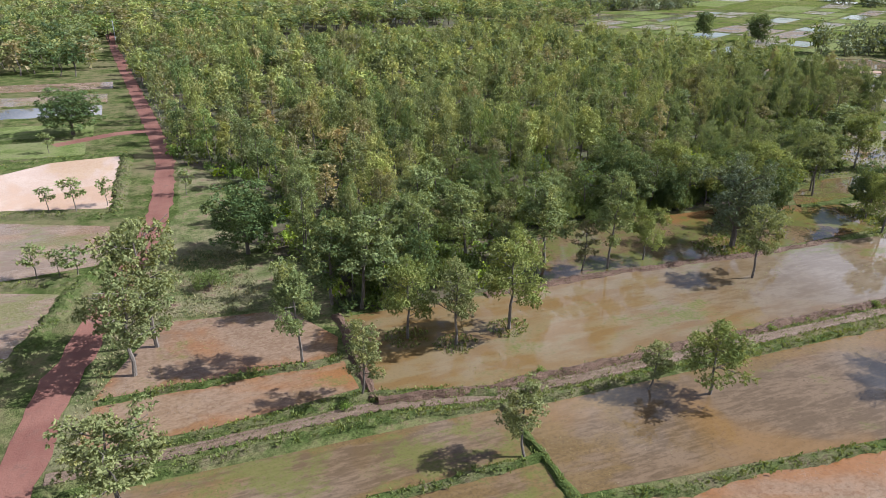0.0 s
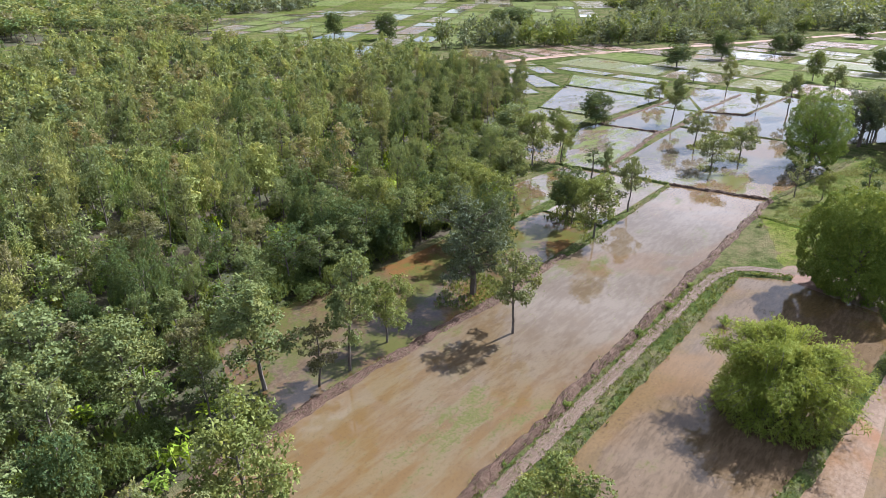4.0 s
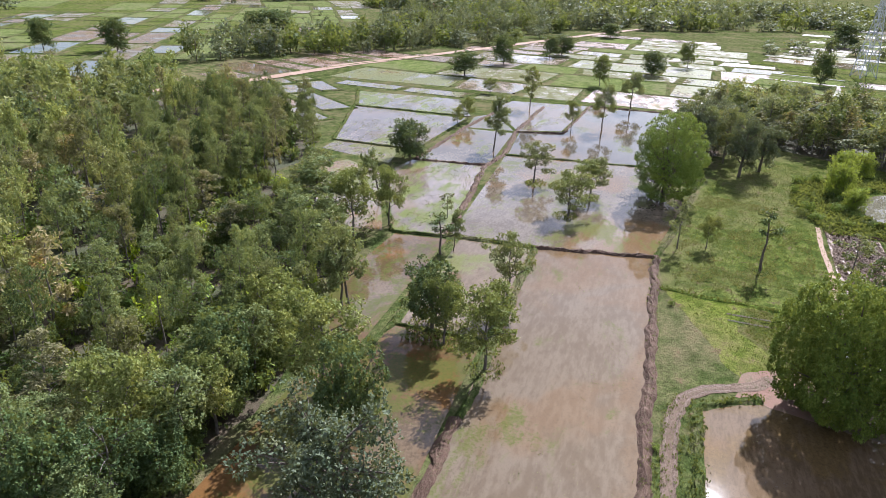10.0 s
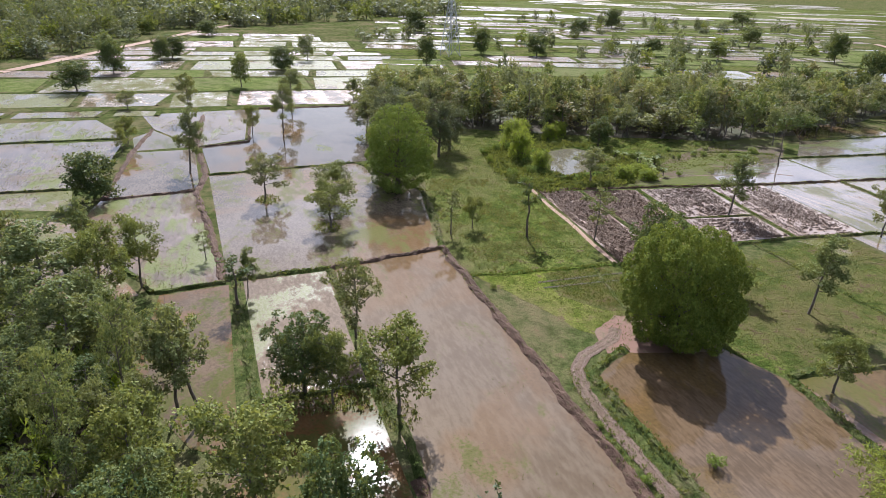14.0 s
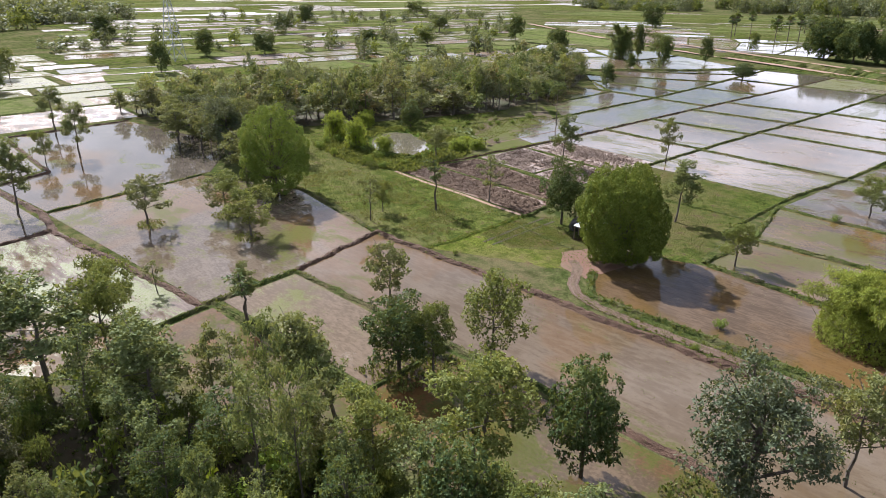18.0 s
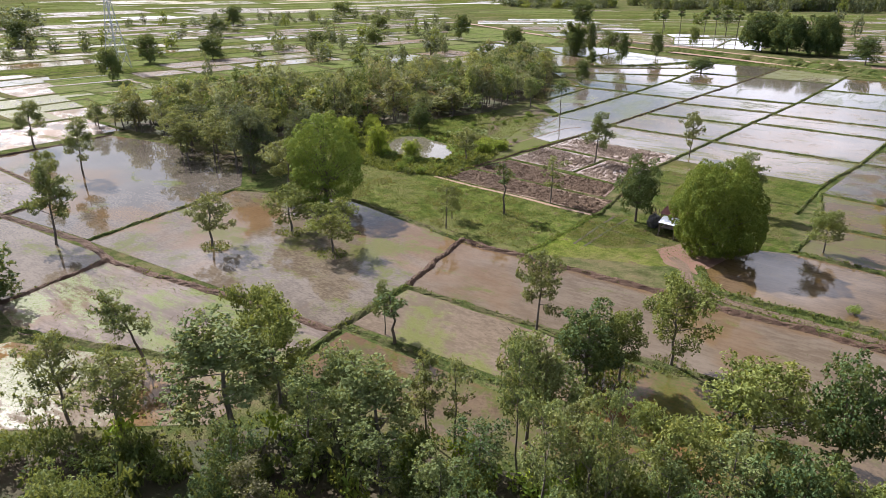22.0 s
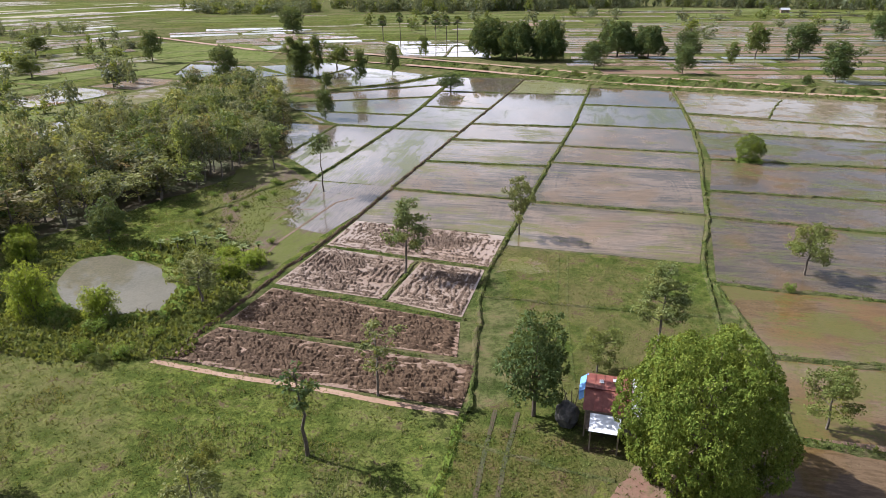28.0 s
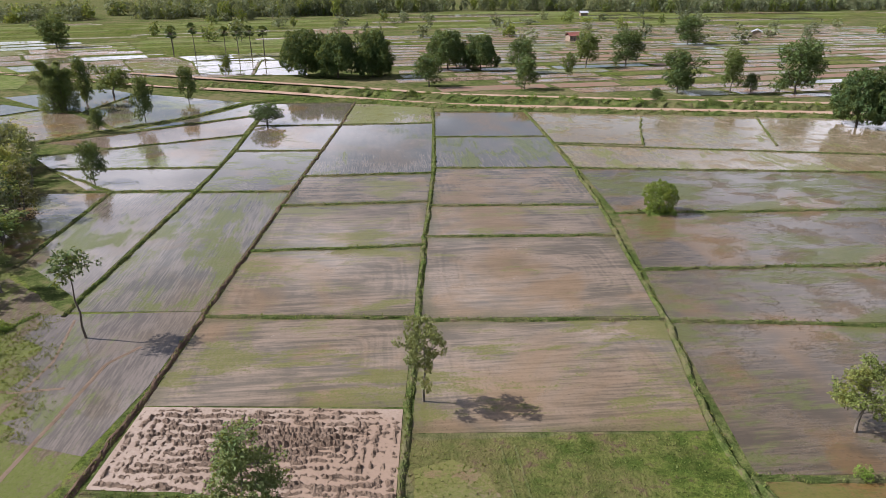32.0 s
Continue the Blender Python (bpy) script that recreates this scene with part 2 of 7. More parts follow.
def leaf_mat(name, a, b, c, shine=0.6, through=0.27):
    """Foliage: colour shifts from tree to tree, over a few metres and from leaf to leaf; light comes through."""
    k = Nodes(name)
    leaf = k.n["Geometry"].outputs["Random Per Island"] if "Geometry" in k.n else k.pos.node.outputs["Random Per Island"]
    tree = k.n.new("ShaderNodeObjectInfo").outputs["Random"]
    near = k.noise(0.22, 3)
    f = k.math("ADD", k.math("MULTIPLY", near, 0.9), k.math("MULTIPLY", tree, 0.3))
    col = k.mix(k.span(f, 0.42, 0.72), a, b)
    warm = k.span(k.noise(0.31, 2), 0.54, 0.66)
    col = k.mix(k.math("MULTIPLY", warm, 0.75), col, (b[0] * 1.28, b[1] * 1.02, b[2] * 0.75))
    col = k.mix(k.math("MULTIPLY", k.span(k.noise(0.19, 2), 0.52, 0.64), 0.55), col, (a[0] * 0.55, a[1] * 0.66, a[2] * 0.62))
    col = k.mix(k.math("MULTIPLY", k.span(leaf, 0.5, 0.95), 0.6), col, c)
    col = k.mix(k.span(leaf, 0.05, 0.35, 0.6, 0.0), col, (a[0] * 0.5, a[1] * 0.55, a[2] * 0.5))
    own = k.n.new("ShaderNodeAttribute")          # each tree of a grove has a tone of its own
    own.attribute_name = "own_tone"
    tone = k.n.new("ShaderNodeHueSaturation")
    k.put(tone.inputs["Hue"], k.math("SUBTRACT", 0.5, k.math("MULTIPLY", own.outputs["Fac"], 0.05)))
    k.put(tone.inputs["Saturation"], k.math("ADD", 1.0, k.math("MULTIPLY", own.outputs["Fac"], 0.3)))
    k.put(tone.inputs["Value"], k.math("ADD", 1.0, own.outputs["Fac"]))
    k.put(tone.inputs["Color"], col)
    col = tone.outputs["Color"]
    k.put(k.bsdf.inputs["Base Color"], col)
    k.bsdf.inputs["Roughness"].default_value = shine
    k.bsdf.inputs["Specular IOR Level"].default_value = 0.06
    trans = k.n.new("ShaderNodeBsdfTranslucent")
    k.put(trans.inputs["Color"], k.mix(0.55, col, (0.37, 0.37, 0.05)))
    mixer = k.n.new("ShaderNodeMixShader")
    mixer.inputs["Fac"].default_value = through
    k.l.new(k.bsdf.outputs["BSDF"], mixer.inputs[1])
    k.l.new(trans.outputs["BSDF"], mixer.inputs[2])
    k.l.new(mixer.outputs["Shader"], k.n["Material Output"].inputs["Surface"])
    return k.mat


def bark_mat(name, a, b):
    k = Nodes(name)
    n = k.noise(6, 5, 0.7, (1, 1, 0.25))
    k.bump(n, 0.6, 0.05)
    return k.done(k.mix(k.span(n, 0.35, 0.65), a, b), 0.9)


def plain_mat(name, a, b, rough=0.6, metal=0.0, scale=1.5, bump=0.1):
    """A made surface with stains and a little grain."""
    k = Nodes(name)
    n = k.noise(scale, 5, 0.65)
    k.bump(k.noise(scale * 12, 3), bump, 0.02)
    k.bsdf.inputs["Metallic"].default_value = metal
    return k.done(k.mix(k.span(n, 0.38, 0.68), a, b), rough)


GROUND = grass_mat("meadow_ground", (0.045, 0.062, 0.018), (0.085, 0.098, 0.032), (0.12, 0.10, 0.055), (0.12, 0.08, 0.05), 0.54, 0.60)
MEADOW = grass_mat("meadow_grass", (0.046, 0.064, 0.015), (0.106, 0.128, 0.028), (0.104, 0.098, 0.042), (0.078, 0.057, 0.036), 0.54, 0.575)
BANK_TURF = grass_mat("bank_turf", (0.046, 0.066, 0.018), (0.080, 0.102, 0.028), (0.11, 0.098, 0.048), (0.105, 0.075, 0.048), 0.54, 0.60)
DARK_WEEDS = grass_mat("dark_weeds", (0.048, 0.066, 0.014), (0.092, 0.108, 0.024), (0.090, 0.070, 0.032), (0.066, 0.046, 0.028), 0.51, 0.57)
YELLOW_GRASS = grass_mat("yellow_green_grass", (0.066, 0.090, 0.014), (0.136, 0.162, 0.026), (0.116, 0.102, 0.044), (0.098, 0.068, 0.044), 0.55, 0.585)
RANK = grass_mat("rank_grass", (0.066, 0.104, 0.020), (0.112, 0.152, 0.030), (0.11, 0.12, 0.04), (0.09, 0.08, 0.04), 0.62, 0.68)
FLOOR = soil_mat("forest_floor", (0.060, 0.046, 0.028), (0.046, 0.050, 0.022), (0.034, 0.050, 0.014), 0.9, 0.7, 0.5)
BUND = grass_mat("bund_turf", (0.050, 0.070, 0.020), (0.086, 0.106, 0.032), (0.112, 0.094, 0.055), (0.11, 0.078, 0.054), 0.54, 0.60, 2.0)
BUND_MUD = soil_mat("bund_mud", (0.074, 0.044, 0.030), (0.104, 0.064, 0.044), (0.052, 0.050, 0.020), 0.9, 1.4, 0.8)
LATERITE = soil_mat("laterite_road", (0.110, 0.047, 0.034), (0.140, 0.065, 0.047), (0.098, 0.052, 0.039), 0.85, 0.6, 0.3)
TRACK = soil_mat("farm_track", (0.102, 0.068, 0.046), (0.128, 0.089, 0.063), (0.070, 0.066, 0.030), 0.88, 0.9, 0.6)
ROAD = soil_mat("sandy_road", (0.225, 0.145, 0.098), (0.262, 0.180, 0.128), (0.150, 0.105, 0.068), 0.85, 0.5, 0.2)
YARD = soil_mat("yard_earth", (0.151, 0.086, 0.061), (0.130, 0.096, 0.061), (0.070, 0.068, 0.025), 0.85, 0.6, 0.3)
CLOD = soil_mat("ploughed_mud", (0.076, 0.046, 0.026), (0.100, 0.063, 0.037), (0.055, 0.034, 0.020), 0.75, 1.6, 0.8)
CLOD_WET = soil_mat("puddled_mud", (0.122, 0.082, 0.056), (0.150, 0.106, 0.076), (0.092, 0.062, 0.042), 0.6, 1.6, 0.8)

# Mud kept darker here: the forest's shade is put into the colour.
SHADE_WATER = paddy_mat("shaded_flood_water", (0.064, 0.043, 0.022), (0.098, 0.067, 0.037), (0.126, 0.062, 0.020), (0.060, 0.070, 0.017), 0.6, (0.8, 0.9, 1), 0.05, 0.03, 0.3, 0.8, 0.4, 0.05, None, 0, ((0.118, 0.060, 0.020), 0.04, 0.6, 0.45))
BROWN_WATER = paddy_mat("muddy_water", (0.086, 0.062, 0.037), (0.113, 0.086, 0.056), (0.124, 0.071, 0.030), (0.074, 0.080, 0.023), 0.6, (0.16, 0.55, 1), 0.0, 0.035, 0.3, 0.4, 0.35, 0.05, (67, 109), 0, ((0.118, 0.067, 0.028), 0.04, 0.5, 0.35))
OCHRE_WATER = paddy_mat("ochre_water", (0.070, 0.047, 0.025), (0.104, 0.071, 0.041), (0.126, 0.070, 0.023), (0.076, 0.078, 0.022), 0.5, (0.2, 0.9, 1), 0.05, 0.03, 0.3, 0.65, 0.5, 0.08, None, 0, ((0.114, 0.073, 0.022), 0.05, 0.8, 0.5))
HARROWED_DARK = paddy_mat("dark_harrowed_water", (0.054, 0.043, 0.031), (0.092, 0.070, 0.049), (0.116, 0.070, 0.032), (0.064, 0.074, 0.023), 0.7, (0.09, 1.1, 1), 0.5, 0.1, 0.3, 0.6, 0.5, 0.25)
RUST_WATER = paddy_mat("rusty_water", (0.118, 0.076, 0.045), (0.158, 0.108, 0.070), (0.158, 0.068, 0.022), (0.090, 0.080, 0.026), 0.25, (0.6, 0.9, 1), 0.35, 0.05, 0.3, 0.75, 0.55, 0.08, None, 0, ((0.152, 0.068, 0.022), 0.03, 0.9, 0.45))
HARROWED = paddy_mat("harrowed_water", (0.074, 0.060, 0.042), (0.152, 0.114, 0.082), (0.138, 0.088, 0.044), (0.084, 0.086, 0.026), 0.36, (0.06, 1.0, 1), 0.26, 0.065, 0.3, 0.6, 0.4, 0.2, None, 34, ((0.078, 0.068, 0.034), 0.035, 0.12, 0.7))
HARROWED_LONG = paddy_mat("harrowed_water_long", (0.070, 0.063, 0.051), (0.120, 0.101, 0.082), (0.112, 0.076, 0.042), (0.074, 0.084, 0.024), 0.5, (1.3, 0.06, 1), 0.16, 0.06, 0.3, 0.4, 0.4)
SEEDED = paddy_mat("seedling_water", (0.096, 0.074, 0.056), (0.150, 0.116, 0.092), (0.130, 0.082, 0.040), (0.084, 0.112, 0.014), 0.5, (0.14, 0.7, 1), 0.12, 0.045, 0.5, 0.6, 0.45, 0.4)
CLEAR = paddy_mat("still_water", (0.060, 0.051, 0.040), (0.100, 0.085, 0.068), (0.116, 0.070, 0.030), (0.078, 0.090, 0.022), 0.5, (0.5, 1, 1), 0.08, 0.04, 0.3, 0.7, 0.3, 0.12)
TAN_WATER = paddy_mat("tan_still_water", (0.078, 0.060, 0.041), (0.120, 0.096, 0.069), (0.126, 0.070, 0.026), (0.080, 0.088, 0.022), 0.42, (0.5, 1, 1), 0.06, 0.04, 0.3, 0.6, 0.3, 0.12)
DRY_MUD = paddy_mat("drying_mud", (0.128, 0.088, 0.058), (0.180, 0.130, 0.094), (0.143, 0.077, 0.040), (0.092, 0.094, 0.034), 0.42, (0.15, 1.2, 1), 0.6, 0.12, 0.4, 0.5, 0.5, 0.3)
SILT_POND = paddy_mat("silty_pond_water", (0.306, 0.206, 0.137), (0.333, 0.239, 0.167), (0.300, 0.186, 0.106), (0.280, 0.206, 0.120), 0.0, (1, 1, 1), 0.0, 0.05)
POND = paddy_mat("pond_water", (0.086, 0.080, 0.054), (0.110, 0.100, 0.070), (0.10, 0.086, 0.052), (0.076, 0.080, 0.040), 0.2, (1, 1, 1), 0.0, 0.02, 0.1, 0.3, 0.0)
PUDDLE = paddy_mat("puddle_water", (0.200, 0.150, 0.115), (0.232, 0.180, 0.142), (0.190, 0.132, 0.094), (0.18, 0.15, 0.10), 0.0, (1, 1, 1), 0.05, 0.12)
# Young rice toned down to grey; distant haze is put into its greens.
GREEN_CROP = grass_mat("hazed_young_rice", (0.088, 0.112, 0.034), (0.128, 0.148, 0.050), (0.12, 0.118, 0.06), (0.10, 0.088, 0.06), 0.55, 0.61, 0.7)

LEAF = leaf_mat("broad_leaf", (0.090, 0.126, 0.050), (0.150, 0.182, 0.070), (0.206, 0.230, 0.096))
LEAF_PALE = leaf_mat("pale_leaf", (0.118, 0.136, 0.058), (0.158, 0.172, 0.070), (0.208, 0.220, 0.094))
LEAF_DARK = leaf_mat("dark_leaf", (0.040, 0.072, 0.028), (0.066, 0.104, 0.038), (0.110, 0.144, 0.058), 0.6, 0.2)
LEAF_GREY = leaf_mat("blue_grey_leaf", (0.064, 0.088, 0.050), (0.086, 0.108, 0.062), (0.134, 0.150, 0.100), 0.5, 0.16)
LEAF_TEAK = leaf_mat("young_teak_leaf", (0.118, 0.138, 0.080), (0.160, 0.176, 0.100), (0.220, 0.228, 0.152), 0.6, 0.27)
# Far leaf, paler and greyer: distance haze is put into the colour.
LEAF_FAR_HAZE = leaf_mat("hazed_far_leaf", (0.080, 0.100, 0.062), (0.108, 0.128, 0.078), (0.156, 0.172, 0.116), 0.6, 0.18)
LEAF_MANGO = leaf_mat("mango_leaf", (0.074, 0.120, 0.020), (0.118, 0.166, 0.028), (0.205, 0.240, 0.046), 0.55, 0.24)
LEAF_BRIGHT = leaf_mat("bright_leaf", (0.092, 0.160, 0.026), (0.138, 0.210, 0.036), (0.196, 0.258, 0.060), 0.6, 0.24)
LEAF_OLIVE = leaf_mat("olive_leaf", (0.112, 0.106, 0.056), (0.148, 0.136, 0.068), (0.208, 0.192, 0.112))
LEAF_RUSSET = leaf_mat("russet_leaf", (0.112, 0.106, 0.050), (0.146, 0.134, 0.062), (0.200, 0.184, 0.096))
LEAF_BAMBOO = leaf_mat("bamboo_leaf", (0.124, 0.168, 0.023), (0.172, 0.212, 0.031), (0.246, 0.270, 0.060), 0.6, 0.34)
LEAF_LIME = leaf_mat("lime_leaf", (0.146, 0.213, 0.020), (0.190, 0.263, 0.027), (0.258, 0.319, 0.050), 0.6, 0.4)
WET_MEADOW = paddy_mat("wet_brown_meadow", (0.074, 0.057, 0.040), (0.106, 0.084, 0.062), (0.098, 0.068, 0.040), (0.078, 0.096, 0.022), 0.95, (1.1, 0.3, 1), 1.0, 0.5, 0.3, 0.4, 0.6, 0.3)
STREAK_WATER = paddy_mat("grassy_streaked_water", (0.074, 0.063, 0.052), (0.116, 0.096, 0.080), (0.104, 0.074, 0.042), (0.070, 0.086, 0.022), 0.75, (1.2, 0.10, 1), 0.1, 0.05, 0.3, 0.4, 0.4, 0.3)
BLADE = leaf_mat("grass_blade", (0.070, 0.096, 0.024), (0.104, 0.130, 0.034), (0.150, 0.168, 0.068), 0.6, 0.24)
LEAF_WARM = leaf_mat("yellowish_leaf", (0.100, 0.130, 0.036), (0.158, 0.184, 0.050), (0.224, 0.238, 0.084))
LEAF_UNDER = leaf_mat("undergrowth_leaf", (0.058, 0.092, 0.028), (0.090, 0.126, 0.038), (0.140, 0.166, 0.064))
STRAW = leaf_mat("dry_grass_blade", (0.13, 0.118, 0.058), (0.17, 0.152, 0.08), (0.22, 0.195, 0.115), 0.7, 0.15)
BARK = bark_mat("grey_bark", (0.07, 0.056, 0.044), (0.145, 0.122, 0.098))
BARK_DARK = bark_mat("dark_bark", (0.06, 0.045, 0.035), (0.12, 0.095, 0.07))
DULL_WATER = paddy_mat("grassy_mud_water", (0.098, 0.078, 0.052), (0.140, 0.112, 0.082), (0.128, 0.086, 0.046), (0.088, 0.096, 0.028), 0.62, (0.25, 0.9, 1), 0.6, 0.28, 0.6, 0.6, 0.5, 0.4)
SPROUT = paddy_mat("sprouting_rice_water", (0.096, 0.070, 0.042), (0.136, 0.101, 0.066), (0.142, 0.076, 0.026), (0.090, 0.104, 0.022), 0.8, (0.4, 0.8, 1), 0.3, 0.06, 0.4, 0.8, 0.45, 0.4)
TAN_PUDDLE = paddy_mat("tan_puddle_mud", (0.165, 0.112, 0.080), (0.200, 0.142, 0.105), (0.160, 0.100, 0.066), (0.15, 0.12, 0.08), 0.0, (1, 1, 1), 0.5, 0.2)
STUBBLE = paddy_mat("wet_stubble", (0.118, 0.094, 0.056), (0.170, 0.136, 0.094), (0.130, 0.088, 0.044), (0.092, 0.104, 0.030), 0.75, (0.9, 0.15, 1), 0.45, 0.08, 0.4, 0.4, 0.5, 0.4)
RIPPLED = paddy_mat("wind_rippled_water", (0.092, 0.070, 0.048), (0.140, 0.108, 0.078), (0.130, 0.084, 0.042), (0.084, 0.096, 0.024), 0.42, (0.3, 0.9, 1), 0.75, 0.2, 0.6, 0.6, 0.6, 0.4)
PLOT_GRASS = grass_mat("weedy_plot_grass", (0.040, 0.060, 0.013), (0.082, 0.105, 0.022), (0.094, 0.080, 0.036), (0.072, 0.050, 0.033), 0.515, 0.57)


# ---- mesh helpers ----
rng = np.random.default_rng(7)


def quad_mesh(name, quads, mats, index=None):
    """A mesh of loose four-sided faces from an array (n, 4, 3)."""
    n = len(quads)
    me = bpy.data.meshes.new(name)
    me.vertices.add(4 * n)
    me.vertices.foreach_set("co", np.ascontiguousarray(quads, dtype=np.float32).ravel())
    me.loops.add(4 * n)
    me.loops.foreach_set("vertex_index", np.arange(4 * n, dtype=np.int32))
    me.polygons.add(n)
    me.polygons.foreach_set("loop_start", np.arange(0, 4 * n, 4, dtype=np.int32))
    for m in mats:
        me.materials.append(m)
    if index is not None:
        me.polygons.foreach_set("material_index", np.ascontiguousarray(index, dtype=np.int32))
    me.update(calc_edges=True)
    return me


def tri_mesh(name, tris, mats, index):
    """A mesh of loose three-sided faces from an array (n, 3, 3)."""
    n = len(tris)
    me = bpy.data.meshes.new(name)
    me.vertices.add(3 * n)
    me.vertices.foreach_set("co", np.ascontiguousarray(tris, dtype=np.float32).ravel())
    me.loops.add(3 * n)
    me.loops.foreach_set("vertex_index", np.arange(3 * n, dtype=np.int32))
    me.polygons.add(n)
    me.polygons.foreach_set("loop_start", np.arange(0, 3 * n, 3, dtype=np.int32))
    for m in mats:
        me.materials.append(m)
    me.polygons.foreach_set("material_index", np.ascontiguousarray(index, dtype=np.int32))
    me.update(calc_edges=True)
    return me


def grid_mesh(name, points, mat, smooth=True):
    """A mesh over an array of points (rows, columns, 3)."""
    r, c = points.shape[:2]
    i = np.arange(r * c).reshape(r, c)
    f = np.stack([i[:-1, :-1], i[:-1, 1:], i[1:, 1:], i[1:, :-1]], -1).reshape(-1, 4)
    me = bpy.data.meshes.new(name)
    me.from_pydata(points.reshape(-1, 3).tolist(), [], f.tolist())
    me.materials.append(mat)
    if smooth:
        me.polygons.foreach_set("use_smooth", np.ones(len(f), dtype=bool))
    return me


def part(name, me, parent, label=""):
    """Links a mesh, or a bmesh with its material in a pair, as one part of a thing."""
    if isinstance(me, tuple):
        bm, mat = me
        me = bpy.data.meshes.new(name)
        bm.to_mesh(me)
        bm.free()
        me.materials.append(mat)
    ob = new(name, me)
    ob.parent = parent
    return tagged(ob, label) if label else ob


def box(bm, size, at, turn=(0, 0, 0), bevel=0.0):
    m = pose(*at, *turn) @ Matrix.Diagonal((*size, 1))
    made = bmesh.ops.create_cube(bm, size=1, matrix=m)
    if bevel:
        edges = list({e for v in made["verts"] for e in v.link_edges})
        bmesh.ops.bevel(bm, geom=edges, offset=bevel, segments=1, affect="EDGES")
    return bm


def boxes(*rows):
    bm = bmesh.new()
    for row in rows:
        box(bm, *row)
    return bm


def tube(path, radii, sides=6):
    """Quads of a tapered tube along a path."""
    path, radii = np.asarray(path, float), np.asarray(radii, float)
    d = np.gradient(path, axis=0)
    d /= np.linalg.norm(d, axis=1)[:, None] + 1e-9
    ref = np.where(np.abs(d[:, 2:3]) > 0.9, np.array([[1.0, 0, 0]]), np.array([[0, 0, 1.0]]))
    u = np.cross(d, ref)
    u /= np.linalg.norm(u, axis=1)[:, None]
    v = np.cross(d, u)
    a = np.linspace(0, 2 * np.pi, sides + 1)
    ring = path[:, None] + radii[:, None, None] * (np.cos(a)[None, :, None] * u[:, None] + np.sin(a)[None, :, None] * v[:, None])
    return np.stack([ring[:-1, :-1], ring[:-1, 1:], ring[1:, 1:], ring[1:, :-1]], 2).reshape(-1, 4, 3)


PER = 5               # leaves in a rosette


def rosettes(r, points, out, size, slim=0.5, droop=0.25):
    """Leaves in tufts: at each point a rosette of leaves that spread from the twig's end, turned outwards."""
    n = len(points)
    axis = out / (np.linalg.norm(out, axis=1)[:, None] + 1e-9)
    p, ax = np.repeat(points, PER, 0), np.repeat(axis, PER, 0)
    d = ax * r.uniform(-0.15, 0.6, (n * PER, 1)) + r.normal(size=(n * PER, 3)) * 0.6
    d /= np.linalg.norm(d, axis=1)[:, None] + 1e-9
    side = np.cross(d, ax + 0.35 * r.normal(size=(n * PER, 3)))
    side /= np.linalg.norm(side, axis=1)[:, None] + 1e-9
    s = (np.repeat(r.uniform(0.75, 1.3, n), PER) * r.uniform(0.7, 1.2, n * PER) * size)[:, None]
    down = np.array([0, 0, -1.0]) * s * droop * r.uniform(0.2, 1.2, (n * PER, 1))
    mid = p + d * s * 0.55
    return np.stack([p, mid + side * s * slim * 0.5, p + d * s + down, mid - side * s * slim * 0.5], 1)


def shell(r, cents, rads, count, flat, deep=0.3, lean=None):
    """Points for that many leaves' rosettes near the skin of leafy lumps, with the way outwards."""
    n = max(1, count // PER)
    pick = r.choice(len(cents), n, p=rads ** 2 / (rads ** 2).sum())
    d = r.normal(size=(n, 3)) + (0 if lean is None else lean[pick])
    d /= np.linalg.norm(d, axis=1)[:, None]
    q = cents[pick] + d * (rads[pick] * r.uniform(deep, 1.0, n) ** 0.5)[:, None] * np.array([1, 1, flat])
    return q, d


def inside(points, poly):
    """Which of the points lie in the polygon."""
    x, y = points[:, 0], points[:, 1]
    hit = np.zeros(len(points), bool)
    for (x0, y0), (x1, y1) in zip(poly, poly[1:] + poly[:1]):
        cross = (y0 > y) != (y1 > y)
        hit ^= cross & (x < (x1 - x0) * (y - y0) / (y1 - y0 + 1e-12) + x0)
    return hit


def scatter(poly, gap, r, jitter=0.45):
    """Points on a shaken grid inside the polygon."""
    p = np.array(poly, float)
    lo, hi = p.min(0), p.max(0)
    gx, gy = np.meshgrid(np.arange(lo[0], hi[0], gap), np.arange(lo[1], hi[1], gap))
    gx[1::2] += gap / 2
    q = np.stack([gx.ravel(), gy.ravel()], 1)
    q += r.uniform(-jitter, jitter, q.shape) * gap
    return q[inside(q, poly)]


# ---- ground, fields and bunds ----
def sheet(name, poly, mat, z, label, category, step=0.0):
    """A flat sheet of ground or water with a slightly uneven outline."""
    r = np.random.default_rng(abs(int(poly[0][0] * 10 + poly[0][1])) % 9999)
    pts = []
    for (x0, y0), (x1, y1) in zip(poly, poly[1:] + poly[:1]):
        n = max(1, int(math.hypot(x1 - x0, y1 - y0) / step)) if step else 1
        for i in range(n):
            f = i / n
            j = r.normal(0, 0.12 * step, 2) if step and i else (0, 0)
            pts.append((x0 + (x1 - x0) * f + j[0], y0 + (y1 - y0) * f + j[1], z))
    bm = bmesh.new()
    bm.faces.new([bm.verts.new(p) for p in pts])
    bmesh.ops.recalc_face_normals(bm, faces=bm.faces)
    if bm.faces[:][0].normal.z < 0:
        bmesh.ops.reverse_faces(bm, faces=bm.faces)
    me = bpy.data.meshes.new(name)
    bm.to_mesh(me)
    bm.free()
    me.materials.append(mat)
    return tagged(new(name, me), label, category, kind="structure")


